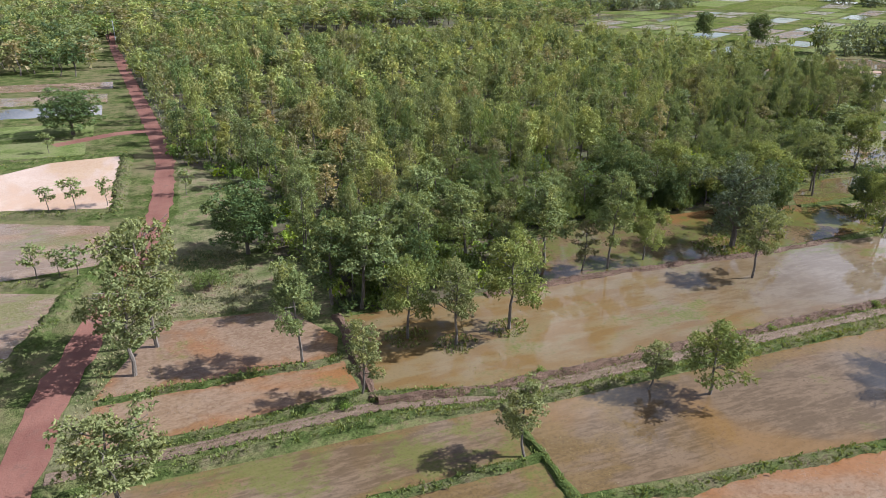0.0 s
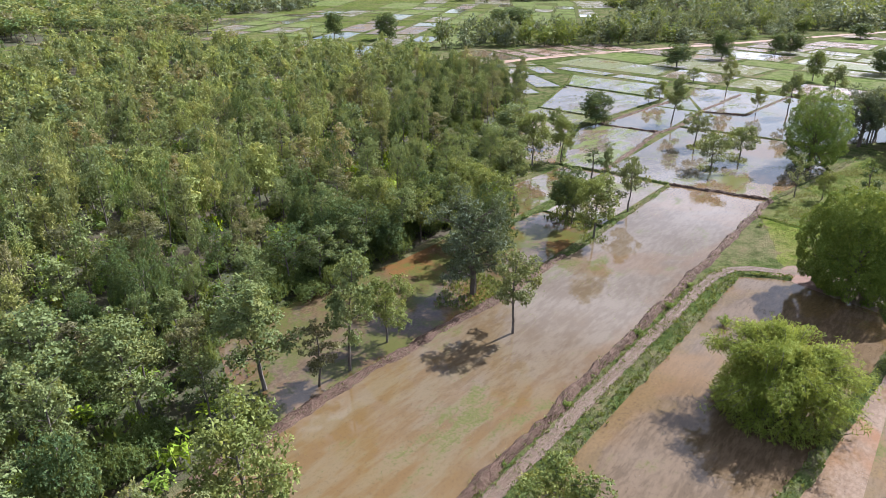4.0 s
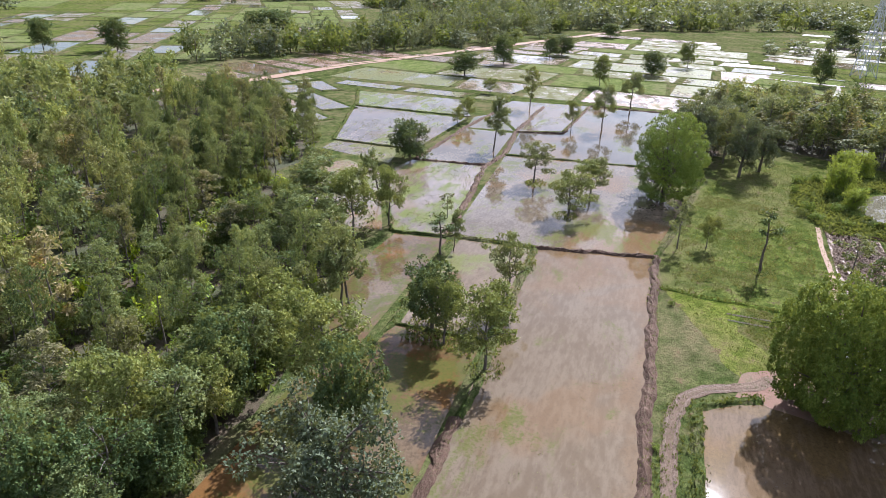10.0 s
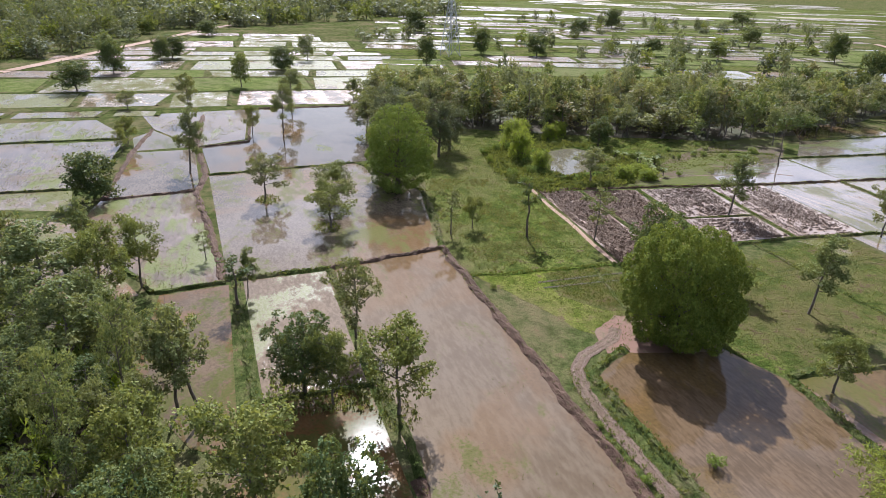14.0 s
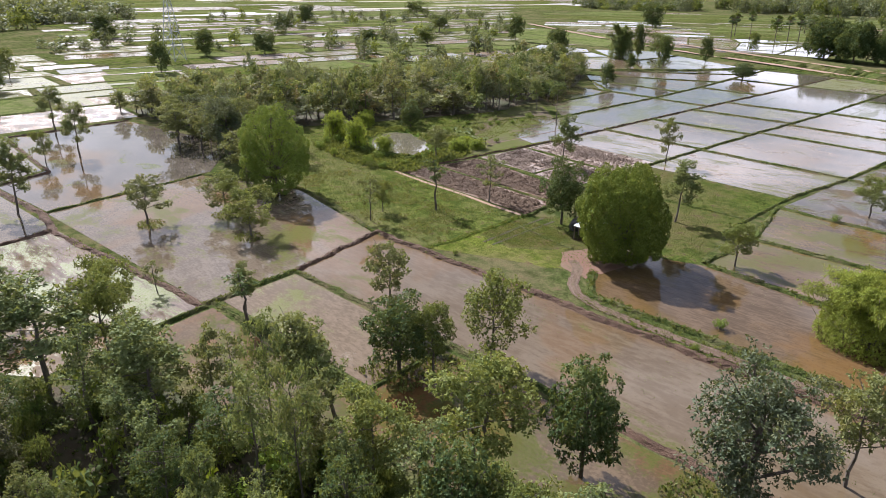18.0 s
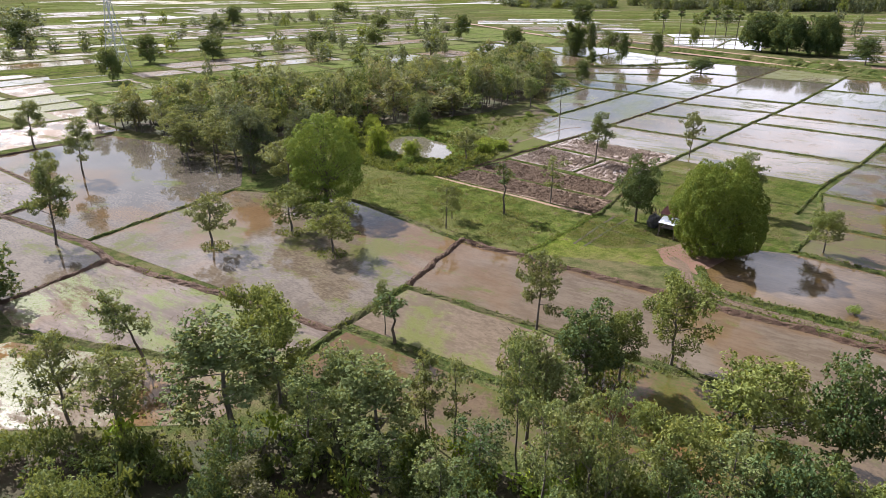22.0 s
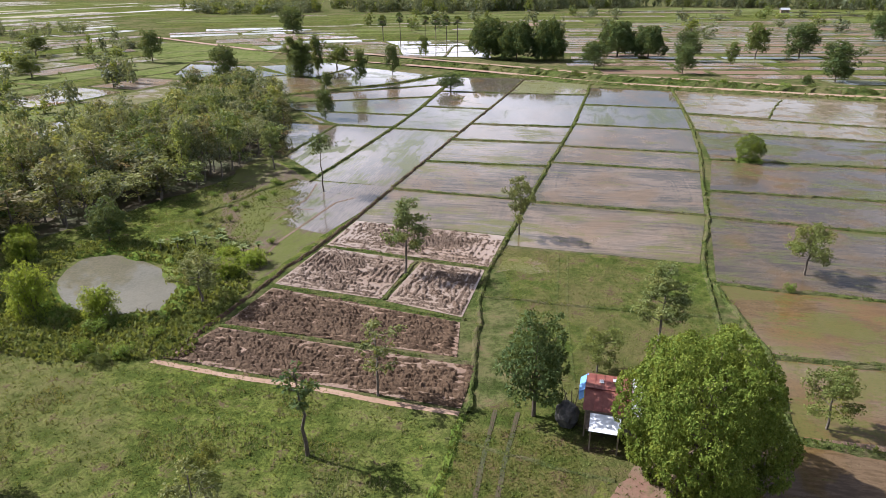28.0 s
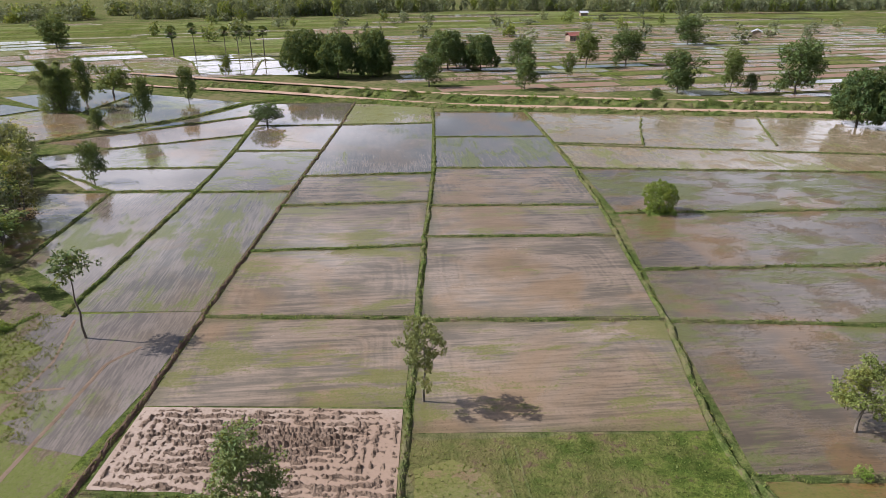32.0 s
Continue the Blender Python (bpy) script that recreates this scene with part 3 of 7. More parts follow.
def along(points, step):
    """Points at even steps along a line, with the sideways direction at each."""
    p = np.array(points, float)
    seg = np.linalg.norm(np.diff(p, axis=0), axis=1)
    s = np.concatenate([[0], np.cumsum(seg)])
    n = max(3, int(s[-1] / step) + 1)
    t = np.linspace(0, s[-1], n)
    q = np.stack([np.interp(t, s, p[:, 0]), np.interp(t, s, p[:, 1])], 1)
    d = np.gradient(q, axis=0)
    d /= np.linalg.norm(d, axis=1)[:, None] + 1e-9
    return q, np.stack([-d[:, 1], d[:, 0]], 1)


TUFTS = []            # (x, y, z, height, amount) rows gathered for the grass


def ridge(name, points, width, height, mat, label, category="bund", step=0.7, grass=1.5, tall=0.45, wander=0.12):
    """An earth bank or bund along a line, humped and uneven, with tufts on it."""
    r = np.random.default_rng(int(abs(points[0][0] * 31 + points[0][1] * 17 + points[-1][0] * 7)) % 99991)
    q, side = along(points, step)
    n = len(q)
    q = q + side * np.convolve(r.normal(0, wander * 2, n + 4), np.ones(5) / 5, "valid")[:, None]
    prof = np.array([(-0.62, -0.05), (-0.42, 0.45), (-0.2, 0.92), (0.0, 1.0), (0.2, 0.92), (0.42, 0.45), (0.62, -0.05)])
    w = width * (1 + np.convolve(r.normal(0, 0.24, n + 2), np.ones(3) / 3, "valid"))
    h = height * (1 + np.convolve(r.normal(0, 0.3, n + 2), np.ones(3) / 3, "valid"))
    off = prof[None, :, 0] * w[:, None] + r.normal(0, 0.045, (n, 7)) * width
    z = prof[None, :, 1] * h[:, None] + r.normal(0, 0.13, (n, 7)) * height * (prof[None, :, 1] > 0)
    pts = np.concatenate([q[:, None] + off[..., None] * side[:, None], z[..., None]], 2)
    length = step * n
    m = int(length * grass)
    if m:
        i = r.integers(0, n, m)
        o = r.uniform(-0.5, 0.5, m) * width
        g = q[i] + side[i] * o[:, None] + r.normal(0, 0.25 * step, (m, 2))
        TUFTS.append(np.stack([g[:, 0], g[:, 1], height * np.clip(1 - np.abs(o) / width * 1.6, 0, 1) * 0.9, tall * r.uniform(0.5, 1.3, m)], 1))
    return tagged(new(name, grid_mesh(name, pts, mat, False)), label, category, kind="structure")


def ribbon(name, points, width, z, mat, label, category, step=1.5, ruts=0.0):
    """A road or track: a strip with uneven edges and shallow wheel ruts."""
    r = np.random.default_rng(int(abs(points[0][0] * 13 + points[-1][1] * 29)) % 9973)
    q, side = along(points, step)
    n = len(q)
    lanes = np.array([-0.5, -0.36, -0.27, -0.18, 0, 0.18, 0.27, 0.36, 0.5])
    dip = np.array([-0.3, 0.3, -1, 0.2, 0.6, 0.2, -1, 0.3, -0.3]) * ruts
    off = lanes[None] * width + np.where(np.abs(lanes) > 0.4, r.normal(0, 0.05, (n, 9)), 0) * width
    pts = np.concatenate([q[:, None] + off[..., None] * side[:, None], (z + dip[None] + r.normal(0, 0.12, (n, 9)) * ruts)[..., None]], 2)
    return tagged(new(name, grid_mesh(name, pts, mat)), label, category, kind="structure")


BUND_LABEL = "low earth bund with grass between flooded rice fields"


def bund(points, width=0.75, height=0.32, mat=None, label=BUND_LABEL, grass=2.0, tall=0.4, step=0.7):
    return ridge("bund", points, width, height, mat or BUND, label, "bund", step, grass, tall)


def paddy(poly, mat, label, z=0.03):
    return sheet("paddy", poly, mat, z, label, "rice field")


ground = sheet("ground", [(-4000, -4000), (4000, -4000), (4000, 4000), (-4000, 4000)], GROUND, 0.0,
               "flat green and brown farmland reaching the horizon", "ground")

# main strip fields along the track
MUDDY, RUSTY = "flooded rice field with shallow muddy brown water", "half-drained rice field of orange-brown wet mud"
paddy([(12.4, 49.4), (24, 48.5), (60, 48.7), (100, 48.9), (135.4, 49.0), (132.6, 65.8), (74, 65.2), (47, 66.6), (30, 66.2), (12.6, 66.8)], BROWN_WATER, "long flooded rice field of still muddy brown water")
paddy([(-13.0, 58.9), (10.4, 58.6), (11.4, 62.6), (6.9, 70.6), (-6.8, 72), (-10, 66)], RUST_WATER, RUSTY)
paddy([(-13.6, 51.4), (-2.8, 51.2), (11.4, 52.6), (11.0, 57.8), (-12.8, 57.8)], RUST_WATER, RUSTY)
paddy([(24.2, 33.2), (54, 29.8), (93.5, 25.0), (101.0, 27.5), (103.0, 38.0), (99.4, 43.6), (24, 44.4)], OCHRE_WATER, "rice field of shallow brown water below the farm track")
paddy([(-13.5, 38.3), (23.2, 38.3), (23.2, 45.2), (-13.5, 46)], OCHRE_WATER, MUDDY)
paddy([(-13.5, 16), (23.5, 16), (23.6, 37.4), (-13.5, 37.4)], OCHRE_WATER, MUDDY)
paddy([(24.5, 12.0), (91.5, 10.8), (92.8, 23.9), (54, 28.6), (24.5, 32)], RUST_WATER, "drying rice field of orange mud with puddles")
paddy([(131.9, 79.3), (132.4, 66.4), (135.6, 49.4), (163, 44.4), (184.6, 52.6), (181.2, 81.9)], TAN_WATER, "flooded rice field mirroring trees and sky")
paddy([(104.5, 66.6), (131.7, 66.6), (131.2, 77.4), (104.5, 76.6)], SPROUT, "wet rice field with thin green seedlings")
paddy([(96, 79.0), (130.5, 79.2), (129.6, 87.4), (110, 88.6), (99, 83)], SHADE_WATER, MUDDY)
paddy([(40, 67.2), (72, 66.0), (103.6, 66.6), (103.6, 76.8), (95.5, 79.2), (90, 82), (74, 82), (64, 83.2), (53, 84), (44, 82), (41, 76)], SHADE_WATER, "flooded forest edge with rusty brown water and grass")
paddy([(132, 80.2), (171.4, 83.4), (169.6, 99.4), (160, 101), (131, 88.6)], SEEDED, "wet rice field with bright green seedlings and mud")
paddy([(130.2, 89.8), (159, 102.4), (164, 112), (152, 118), (140, 107), (128.8, 98.4)], SPROUT, "wet muddy rice field with green streaks")
paddy([(172.4, 83.4), (203, 85), (202.6, 97.2), (170.6, 98.9)], TAN_WATER, "flooded rice field mirroring trees and sky")
paddy([(182.4, 81.6), (204.2, 83.6), (210, 73), (247.4, 70.6), (248, 41.4), (226, 38), (203, 36), (186, 50)], CLEAR, "flooded rice field mirroring trees and sky")
paddy([(165, 103), (176.6, 105), (176.8, 121.4), (170, 121)], SPROUT, "wet rice field with thin green seedlings")
paddy([(178.2, 102), (214, 100.6), (215.4, 134), (178.6, 122)], SEEDED, "wet rice field with green seedlings and brown water")
paddy([(205.4, 85.4), (224, 95), (216.6, 99), (204, 97.4)], BROWN_WATER, MUDDY)
paddy([(210.6, 74), (247.6, 71.6), (244.4, 99.6), (225.4, 95), (206, 84.4)], SEEDED, "wet rice field with thin green seedlings")
paddy([(217, 100), (239.4, 110), (237.6, 143), (216.6, 133.6)], SEEDED, "wet rice field with bright green seedlings and mud")
bund([(12.3, 50.3), (12.3, 67.2)], 1.0, 0.45, BUND_MUD, "bare earth bund beside a flooded field", 0.6)
bund([(12.6, 50), (24, 48.3), (60, 48.5), (100, 48.7), (135.6, 48.8)], 1.1, 0.45, BUND_MUD, "bare brown earth bund along the farm track", 3, 0.32)
bund([(135.8, 48.7), (132.4, 66)], 0.9, 0.42, BUND_MUD, "bare brown earth bund between flooded fields", 1.5, 0.25, 0.45)
bund([(132.4, 66), (131.8, 79.8)], 0.9, 0.36, None, BUND_LABEL, 8, 0.4, 0.45)
bund([(31, 66.2), (47, 66.6), (63, 66.0), (74, 65.2), (90, 65.2)], 1.3, 0.3, BUND_MUD, "bare reddish earth bund along the flooded forest edge", 1.5, 0.3)
bund([(90, 65.2), (98, 65.2), (132.4, 66)], 0.9, 0.3)
bund([(104, 66), (103.9, 77.2)], 0.7, 0.25)
bund([(96, 78.4), (104, 77.4), (131.6, 78.3)], 0.9, 0.28)
bund([(131.4, 79.6), (130.2, 88)], 0.7, 0.3)
bund([(131.7, 79.7), (172, 84), (181.8, 82.4), (205, 84.6), (240, 84)], 1.0, 0.32, BUND_MUD, "bare brown earth bund between flooded fields", 0.8)
bund([(181.8, 82.3), (185, 52), (163, 43.8)], 0.7, 0.28)
bund([(136, 48.7), (150, 45.6), (163, 43.8), (190, 40)], 0.9, 0.3)
bund([(172, 83.9), (170, 99), (203.4, 97.7), (225, 95.4)], 1.0, 0.34, BUND_MUD, "bare brown earth bund lined with small trees", 0.8)
bund([(130.3, 88.3), (150, 97), (164.7, 101.8), (178, 101.4), (216, 99.6)], 0.8, 0.3)
bund([(177.4, 102), (177.6, 122.2), (215.8, 134.6)], 0.7, 0.28)
bund([(216.2, 99.4), (216.0, 134.6), (238.4, 144)], 0.7, 0.28)
bund([(204.3, 84.6), (208, 73.2), (248, 71), (248.6, 41)], 0.7, 0.28, BUND_MUD, "bare brown earth bund between flooded fields", 0.8)
bund([(-12.4, 58.3), (10.6, 58.2)], 1.0, 0.4, None, "earth bund with a thick strip of green grass", 9, 0.55)
bund([(-13.6, 50.7), (-2.8, 50.5), (12, 51.2), (24, 47.6)], 1.1, 0.38, None, "grassy bund along the farm track", 8, 0.5)
bund([(-14, 46.6), (-4, 47), (12, 47.3), (24.0, 45.4), (60, 44.6), (99.6, 44.2), (103.4, 38.2)], 1.0, 0.34, None, "grassy bund along the farm track", 8, 0.5)
bund([(23.6, 45.5), (24.0, 38), (24, 32.4)], 0.9, 0.34, None, BUND_LABEL, 6)
bund([(-13.5, 37.9), (24, 37.9)], 1.0, 0.36, None, BUND_LABEL, 7, 0.5)
bund([(24, 32.4), (32.4, 31), (54, 29.2), (93, 24.5)], 1.1, 0.36, None, BUND_LABEL, 7, 0.5)
bund([(24.2, 11.4), (92, 10)], 0.8, 0.3, None, BUND_LABEL, 4)

# red road, farm track and wheel tracks
ribbon("road", [(-22.5, 30), (-17.4, 50), (-17.2, 58), (-15.4, 67), (-12, 84), (-8.4, 105), (-7.6, 117), (-7.4, 138), (-9.6, 160), (-12.7, 186), (-19, 235), (-26.5, 293), (-33, 350), (-44, 440)],
       3.5, 0.06, LATERITE, "red laterite dirt road through fields and forest", "road", 1.5, 0.02)
ribbon("farm_track", [(-15.5, 49), (-4.7, 48.9), (11.8, 49.3), (24.3, 47), (37, 46.9), (76, 46.7), (93, 46.6), (97.5, 46.3), (101, 45.2), (103.2, 43.2), (104.4, 40.6), (105.6, 38.2), (107.6, 36.4)], 1.4, 0.07, TRACK, "bare earth farm track with wheel ruts", "track", 0.8, 0.035)

for o in (-0.45, 0.45):
    ribbon("wheel_rut", [(-13, 49 + o), (-4.7, 48.9 + o), (11.8, 49.3 + o), (24.3, 47 + o), (37, 46.9 + o), (76, 46.7 + o), (93, 46.6 + o), (97.5 + o * 0.5, 46.3 + o), (101 + o * 0.8, 45.2 + o * 0.7), (103.2 + o, 43.2), (104.4 + o, 40.6)], 0.26, 0.085, CLOD_WET, "dark wheel rut in the farm track", "wheel track", 0.8, 0.012)
edges = np.concatenate([along([(-13, 49 + o), (11.8, 49.3 + o), (24.3, 47 + o), (93, 46.6 + o), (101, 45.2 + o)], 0.3)[0] for o in (-0.85, 0.85)] * 2)
edges = edges + rng.normal(0, 0.28, edges.shape)
TUFTS.append(np.column_stack([edges, np.full(len(edges), 0.05), rng.uniform(0.12, 0.5, len(edges))]))
middle_strip = np.concatenate([along([(-13, 49), (11.8, 49.3), (24.3, 47), (93, 46.6), (101, 45.2)], 0.35)[0]] * 2)
middle_strip = middle_strip[rng.random(len(middle_strip)) < 0.45] + rng.normal(0, 0.1, (1, 2))
TUFTS.append(np.stack([middle_strip[:, 0], middle_strip[:, 1], np.full(len(middle_strip), 0.08), rng.uniform(0.12, 0.3, len(middle_strip))], 1))

# wide grid of fields: four long bunds and the cross bunds between them
def v0(y):
    return float(np.interp(-y, (45, 98, 134, 190), (168.4, 165, 164, 165)))


def v1(y):
    return float(np.interp(-y, (-25, -2, 13, 25, 44, 90, 163, 205), (158.6, 156, 153.4, 151.9, 150.3, 146.2, 139.1, 136)))


def v2(y):
    return float(np.interp(-y, (-26, 4, 17, 40, 65, 87, 111, 160, 190), (123.4, 126.4, 125, 122.8, 120.4, 118, 115.4, 111.8, 110)))


def v3(y):
    return float(np.interp(-y, (-9, 16, 37, 67, 82, 114, 142, 182), (96.8, 95.4, 91.3, 87.7, 85.6, 83.3, 82.2, 81)))


def band(left, right, y0, y1, mat, label, tilt0=0.0, tilt1=0.0):
    """A field between two long bunds, from y0 to y1, with a grassy cross bund on its far side."""
    a, b, c, d = left(y0) - 0.5, right(y0 + tilt0) + 0.5, right(y1 + tilt1) + 0.5, left(y1) - 0.5
    paddy([(a, y0 - 0.4), (d, y1 + 0.4), (c, y1 + tilt1 + 0.4), (b, y0 + tilt0 - 0.4)], mat, label)
    bund([(left(y1), y1), ((left(y1) + right(y1)) / 2, y1 + tilt1 / 2 + 0.2), (right(y1 + tilt1), y1 + tilt1)], 0.75, 0.28, None, BUND_LABEL, 3.5, 0.35, 0.9)


STREAKED = "harrowed rice field under a film of grey-brown water"
for y0, y1, mat in ((-24, -43.4, HARROWED), (-43.4, -65.2, HARROWED), (-65.2, -87.5, HARROWED), (-87.5, -107.5, HARROWED), (-107.5, -161.5, HARROWED_LONG), (-161.5, -196, STUBBLE)):
    band(v1, v2, y0, y1, mat, STREAKED, 2.6 if y0 > -50 else 0, 3.0 if y1 > -50 else 0)
for y0, y1, mat in ((-17.2, -40, HARROWED), (-40, -69, HARROWED), (-69, -85, HARROWED), (-85, -111.5, HARROWED), (-111.5, -143, HARROWED_LONG), (-143, -178.5, CLEAR)):
    band(v2, v3, y0, y1, mat, STREAKED, 2.2, 2.6)
for y0, y1, mat in ((-46, -98, HARROWED_LONG), (-98, -132, CLEAR), (-132, -163, CLEAR), (-163, -200, CLEAR)):
    band(v0, v1, y0, y1, mat, "flooded rice field mirroring the sky", 1.5, 1.5)
for edge in (v0, v1, v2, v3):
    top, end = {v0: (-45, -200), v1: (22, -204), v2: (26, -188), v3: (6, -180)}[edge]
    rows = [(edge(y), y) for y in np.linspace(top, end, 40)]
    bund(rows, 0.62, 0.32, BUND_MUD if edge is v1 else BUND, "long earth bund between rice fields", 6.0, 0.3, 0.5)

# fields east of the last long bund
EAST = (-60, 24.5), (-60, 10.3), (-60, 3), (-60, -18), (-60, -48), (-60, -72), (-60, -88), (-60, -98), (-60, -150)
WEST = (94, 24.2), (92.4, 9.6), (95.2, -8.7), (91.6, -36.8), (88.9, -52.2), (84.6, -77), (83.1, -108), (82.3, -131), (81, -176)
for (a, b), (c, d), mat in zip(zip(WEST, EAST), zip(WEST[1:], EAST[1:]), (OCHRE_WATER, OCHRE_WATER, HARROWED_DARK, HARROWED_DARK, HARROWED_DARK, HARROWED_DARK, STUBBLE, STUBBLE)):
    paddy([(b[0], b[1] - 0.4), (a[0] - 0.5, a[1] - 0.4), (c[0] - 0.5, c[1] + 0.4), (d[0], d[1] + 0.4)], mat, "wide rice field of shallow brown water and mud", 0.034)
    bund([c, ((c[0] + d[0]) / 2, (c[1] + d[1]) / 2 + 1), d], 0.8, 0.3, None, BUND_LABEL, 3.5, 0.38, 0.9)
bund([(94, 24.3), (92.2, 9.6), (95.2, -8.7)], 0.9, 0.32, None, BUND_LABEL, 4)
bund([(82, -133), (60, -128), (48, -162)], 0.6, 0.25, None, BUND_LABEL, 2)
bund([(26, -124), (12, -160)], 0.6, 0.25, None, BUND_LABEL, 2)

# flooded fields beside the wood
for poly, mat in (([(168.6, -50), (182, -64), (181.6, -98.6), (166, -98)], STREAK_WATER), ([(183, -65), (196, -75), (200, -100), (182.8, -99)], CLEAR),
                  ([(166, -99.6), (187, -100.6), (202, -118), (165, -116)], CLEAR), ([(165, -117.4), (203, -119.6), (212, -131), (196, -137), (165.4, -149.6)], CLEAR),
                  ([(165.8, -151), (196, -138.4), (217, -146), (199, -155), (166, -178)], SEEDED), ([(166, -181), (200, -158.5), (184, -177), (172, -198), (166, -203)], CLEAR), ([(205.6, -161.5), (222, -147.4), (262, -166), (238, -194), (224.6, -186)], SPROUT), ([(188, -178.4), (203.8, -163), (222.8, -187.5), (217.4, -226), (176, -203)], CLEAR), ([(225, -190), (240, -197), (266, -222), (236, -240), (219.6, -226)], CLEAR)):
    paddy(poly, mat, "flooded rice field mirroring the sky beside the wood")
for row in ([(182.4, -62), (182.2, -99.4), (203, -119)], [(165, -99), (182, -99.6), (190, -100.6)], [(164.4, -116.6), (204, -119)], [(164.4, -150.4), (196, -137.6), (213, -131)], [(165.4, -179), (199, -155.4), (218, -146), (240, -148)]):
    bund(row, 0.75, 0.28, None, BUND_LABEL, 3)

ridge("bank", [(219, -144), (204, -160.5), (186, -177), (173.6, -200.6), (156, -208.8), (138, -199.6), (109, -187)], 1.9, 0.5, BANK_TURF, "wide grassy bund above the flooded fields", "bank", 1.0, 4, 0.6, 0.2)
for row in ([(204, -161.4), (223.7, -187.5), (218.4, -227)], [(224, -188), (239, -195.4), (267, -223)]):
    bund(row, 0.9, 0.3, None, BUND_LABEL, 3)

# wet meadow, grass plots and forest floor
sheet("meadow", [(136.4, 48), (163, 43.2), (200, 36), (222, 30), (204, 0), (196, -17), (186, -44), (184, -62), (168.8, -46), (151, -44.6), (154.5, -12), (157.5, 15), (160, 23), (124.6, 26.4), (124.5, 30), (125.6, 47.8)],
      MEADOW, 0.016, "green grass meadow with low weeds", "meadow", 2.0)
sheet("meadow", [(104.6, 38.4), (125.2, 47.6), (124.4, 27.4), (117, 20), (126, -16.6), (95.6, -15.4), (97, 6), (94.4, 24.8), (101.4, 27.2)], PLOT_GRASS, 0.02, "green grass plot round the field hut", "meadow", 1.5)
shore = [(171.6 - 0.36 * k + 3.0 * noise.noise((k * 0.27, 2, 0)) + 1.6 * noise.noise((k * 0.8, 5, 0)), -45.8 + k) for k in range(0, 27)]
sheet("wet_meadow", [(157.6, 3.0), (155.0, -13), (152, -40), (168.8, -46.4), (184, -61), (188, -52), (181, -32), (174, -18), (165, -8)], WET_MEADOW, 0.024, "wet brown meadow with streaks of thin grass", "meadow", 2.0)
sheet("marsh", [(150.6, -44.8)] + shore + [(154.6, -17), (152.2, -28)], STREAK_WATER, 0.03, "wet brown meadow of thin grass and shallow water", "marsh")
TUFTS.append(np.array([(x + rng.normal(0, 1.2), y + rng.normal(0, 0.6), 0.02, rng.uniform(0.15, 0.4)) for x, y in shore for _ in range(26)]))
for row, width in (([(155.7, -36.4), (158.4, -32.9), (159.4, -24), (160.7, -12.7), (160.2, -6)], 0.5), ([(171, -28.9), (166, -28.0), (161, -28.4)], 0.4), ([(166.4, -44), (164.6, -34), (165.8, -22)], 0.35)):
    ribbon("footpath", row, width, 0.045, TRACK, "narrow pale footpath worn through the wet meadow", "path", 0.6, 0.012)
ridge("bund", [(180.4, -22), (178.4, -26.7), (176.0, -36.8), (171.9, -46.3)], 0.8, 0.22, BANK_TURF, "low overgrown bund across the wet meadow", "bund", 0.6, 8, 0.3)
for row in ([(142.4, 33.8), (150, 28.6), (154, 26.6)], [(131, 27.6), (133, 38), (134, 47)], [(156, 38), (148, 41), (142, 45.6)]):
    ridge("furrow", row, 0.9, 0.09, MEADOW, "low overgrown furrow across the meadow", "furrow", 0.7, 9, 0.22)
sheet("verge", [(-13.2, 50), (-12.6, 58), (-11, 66), (-7, 73), (6.8, 71.4), (12, 67), (13, 80), (4, 92), (2, 126), (-5, 134), (-5, 110), (-9, 88), (-13, 70), (-15.2, 58), (-15.6, 50)],
      grass_mat("dry_verge", (0.066, 0.080, 0.028), (0.108, 0.114, 0.046), (0.155, 0.130, 0.080), (0.125, 0.082, 0.058), 0.53, 0.57), 0.02, "verge of dry grass and weeds beside the red road", "verge", 1.5)
FOREST = [(13, 67.5), (31, 67.2), (40, 69), (42.5, 82), (53, 85), (64, 84.4), (74, 83.4), (88, 83.4), (98, 84.5), (110, 90), (120, 91), (127, 99.4), (138, 109), (150, 121), (166, 119), (176, 126), (196, 145), (206, 192),
          (196, 225), (172, 262), (162, 300), (150, 375), (160, 420), (120, 620), (-40, 620), (-38, 420), (-28, 322), (-18, 240), (-10.6, 187), (-5, 137), (2, 127), (13, 104), (4, 92), (12, 82)]
sheet("forest_floor", FOREST, FLOOR, 0.012, "forest floor of brown leaf litter, weeds and shade", "forest floor", 3.0)
sheet("meadow", [(105.4, 39.2), (125.0, 47.2), (124.2, 27.6), (123.6, 38.2), (116.8, 39), (112, 35.4), (111, 33), (108, 38)], YELLOW_GRASS, 0.026, "yellow-green wet grass beside the farm track", "meadow", 1.5)
sheet("yard", [(103.0, 40.4), (107.5, 39.4), (110.5, 35), (108, 30), (104, 27), (100, 27.4), (101.4, 34)], YARD, 0.034, "trodden reddish earth under the mango tree", "yard", 0.8)

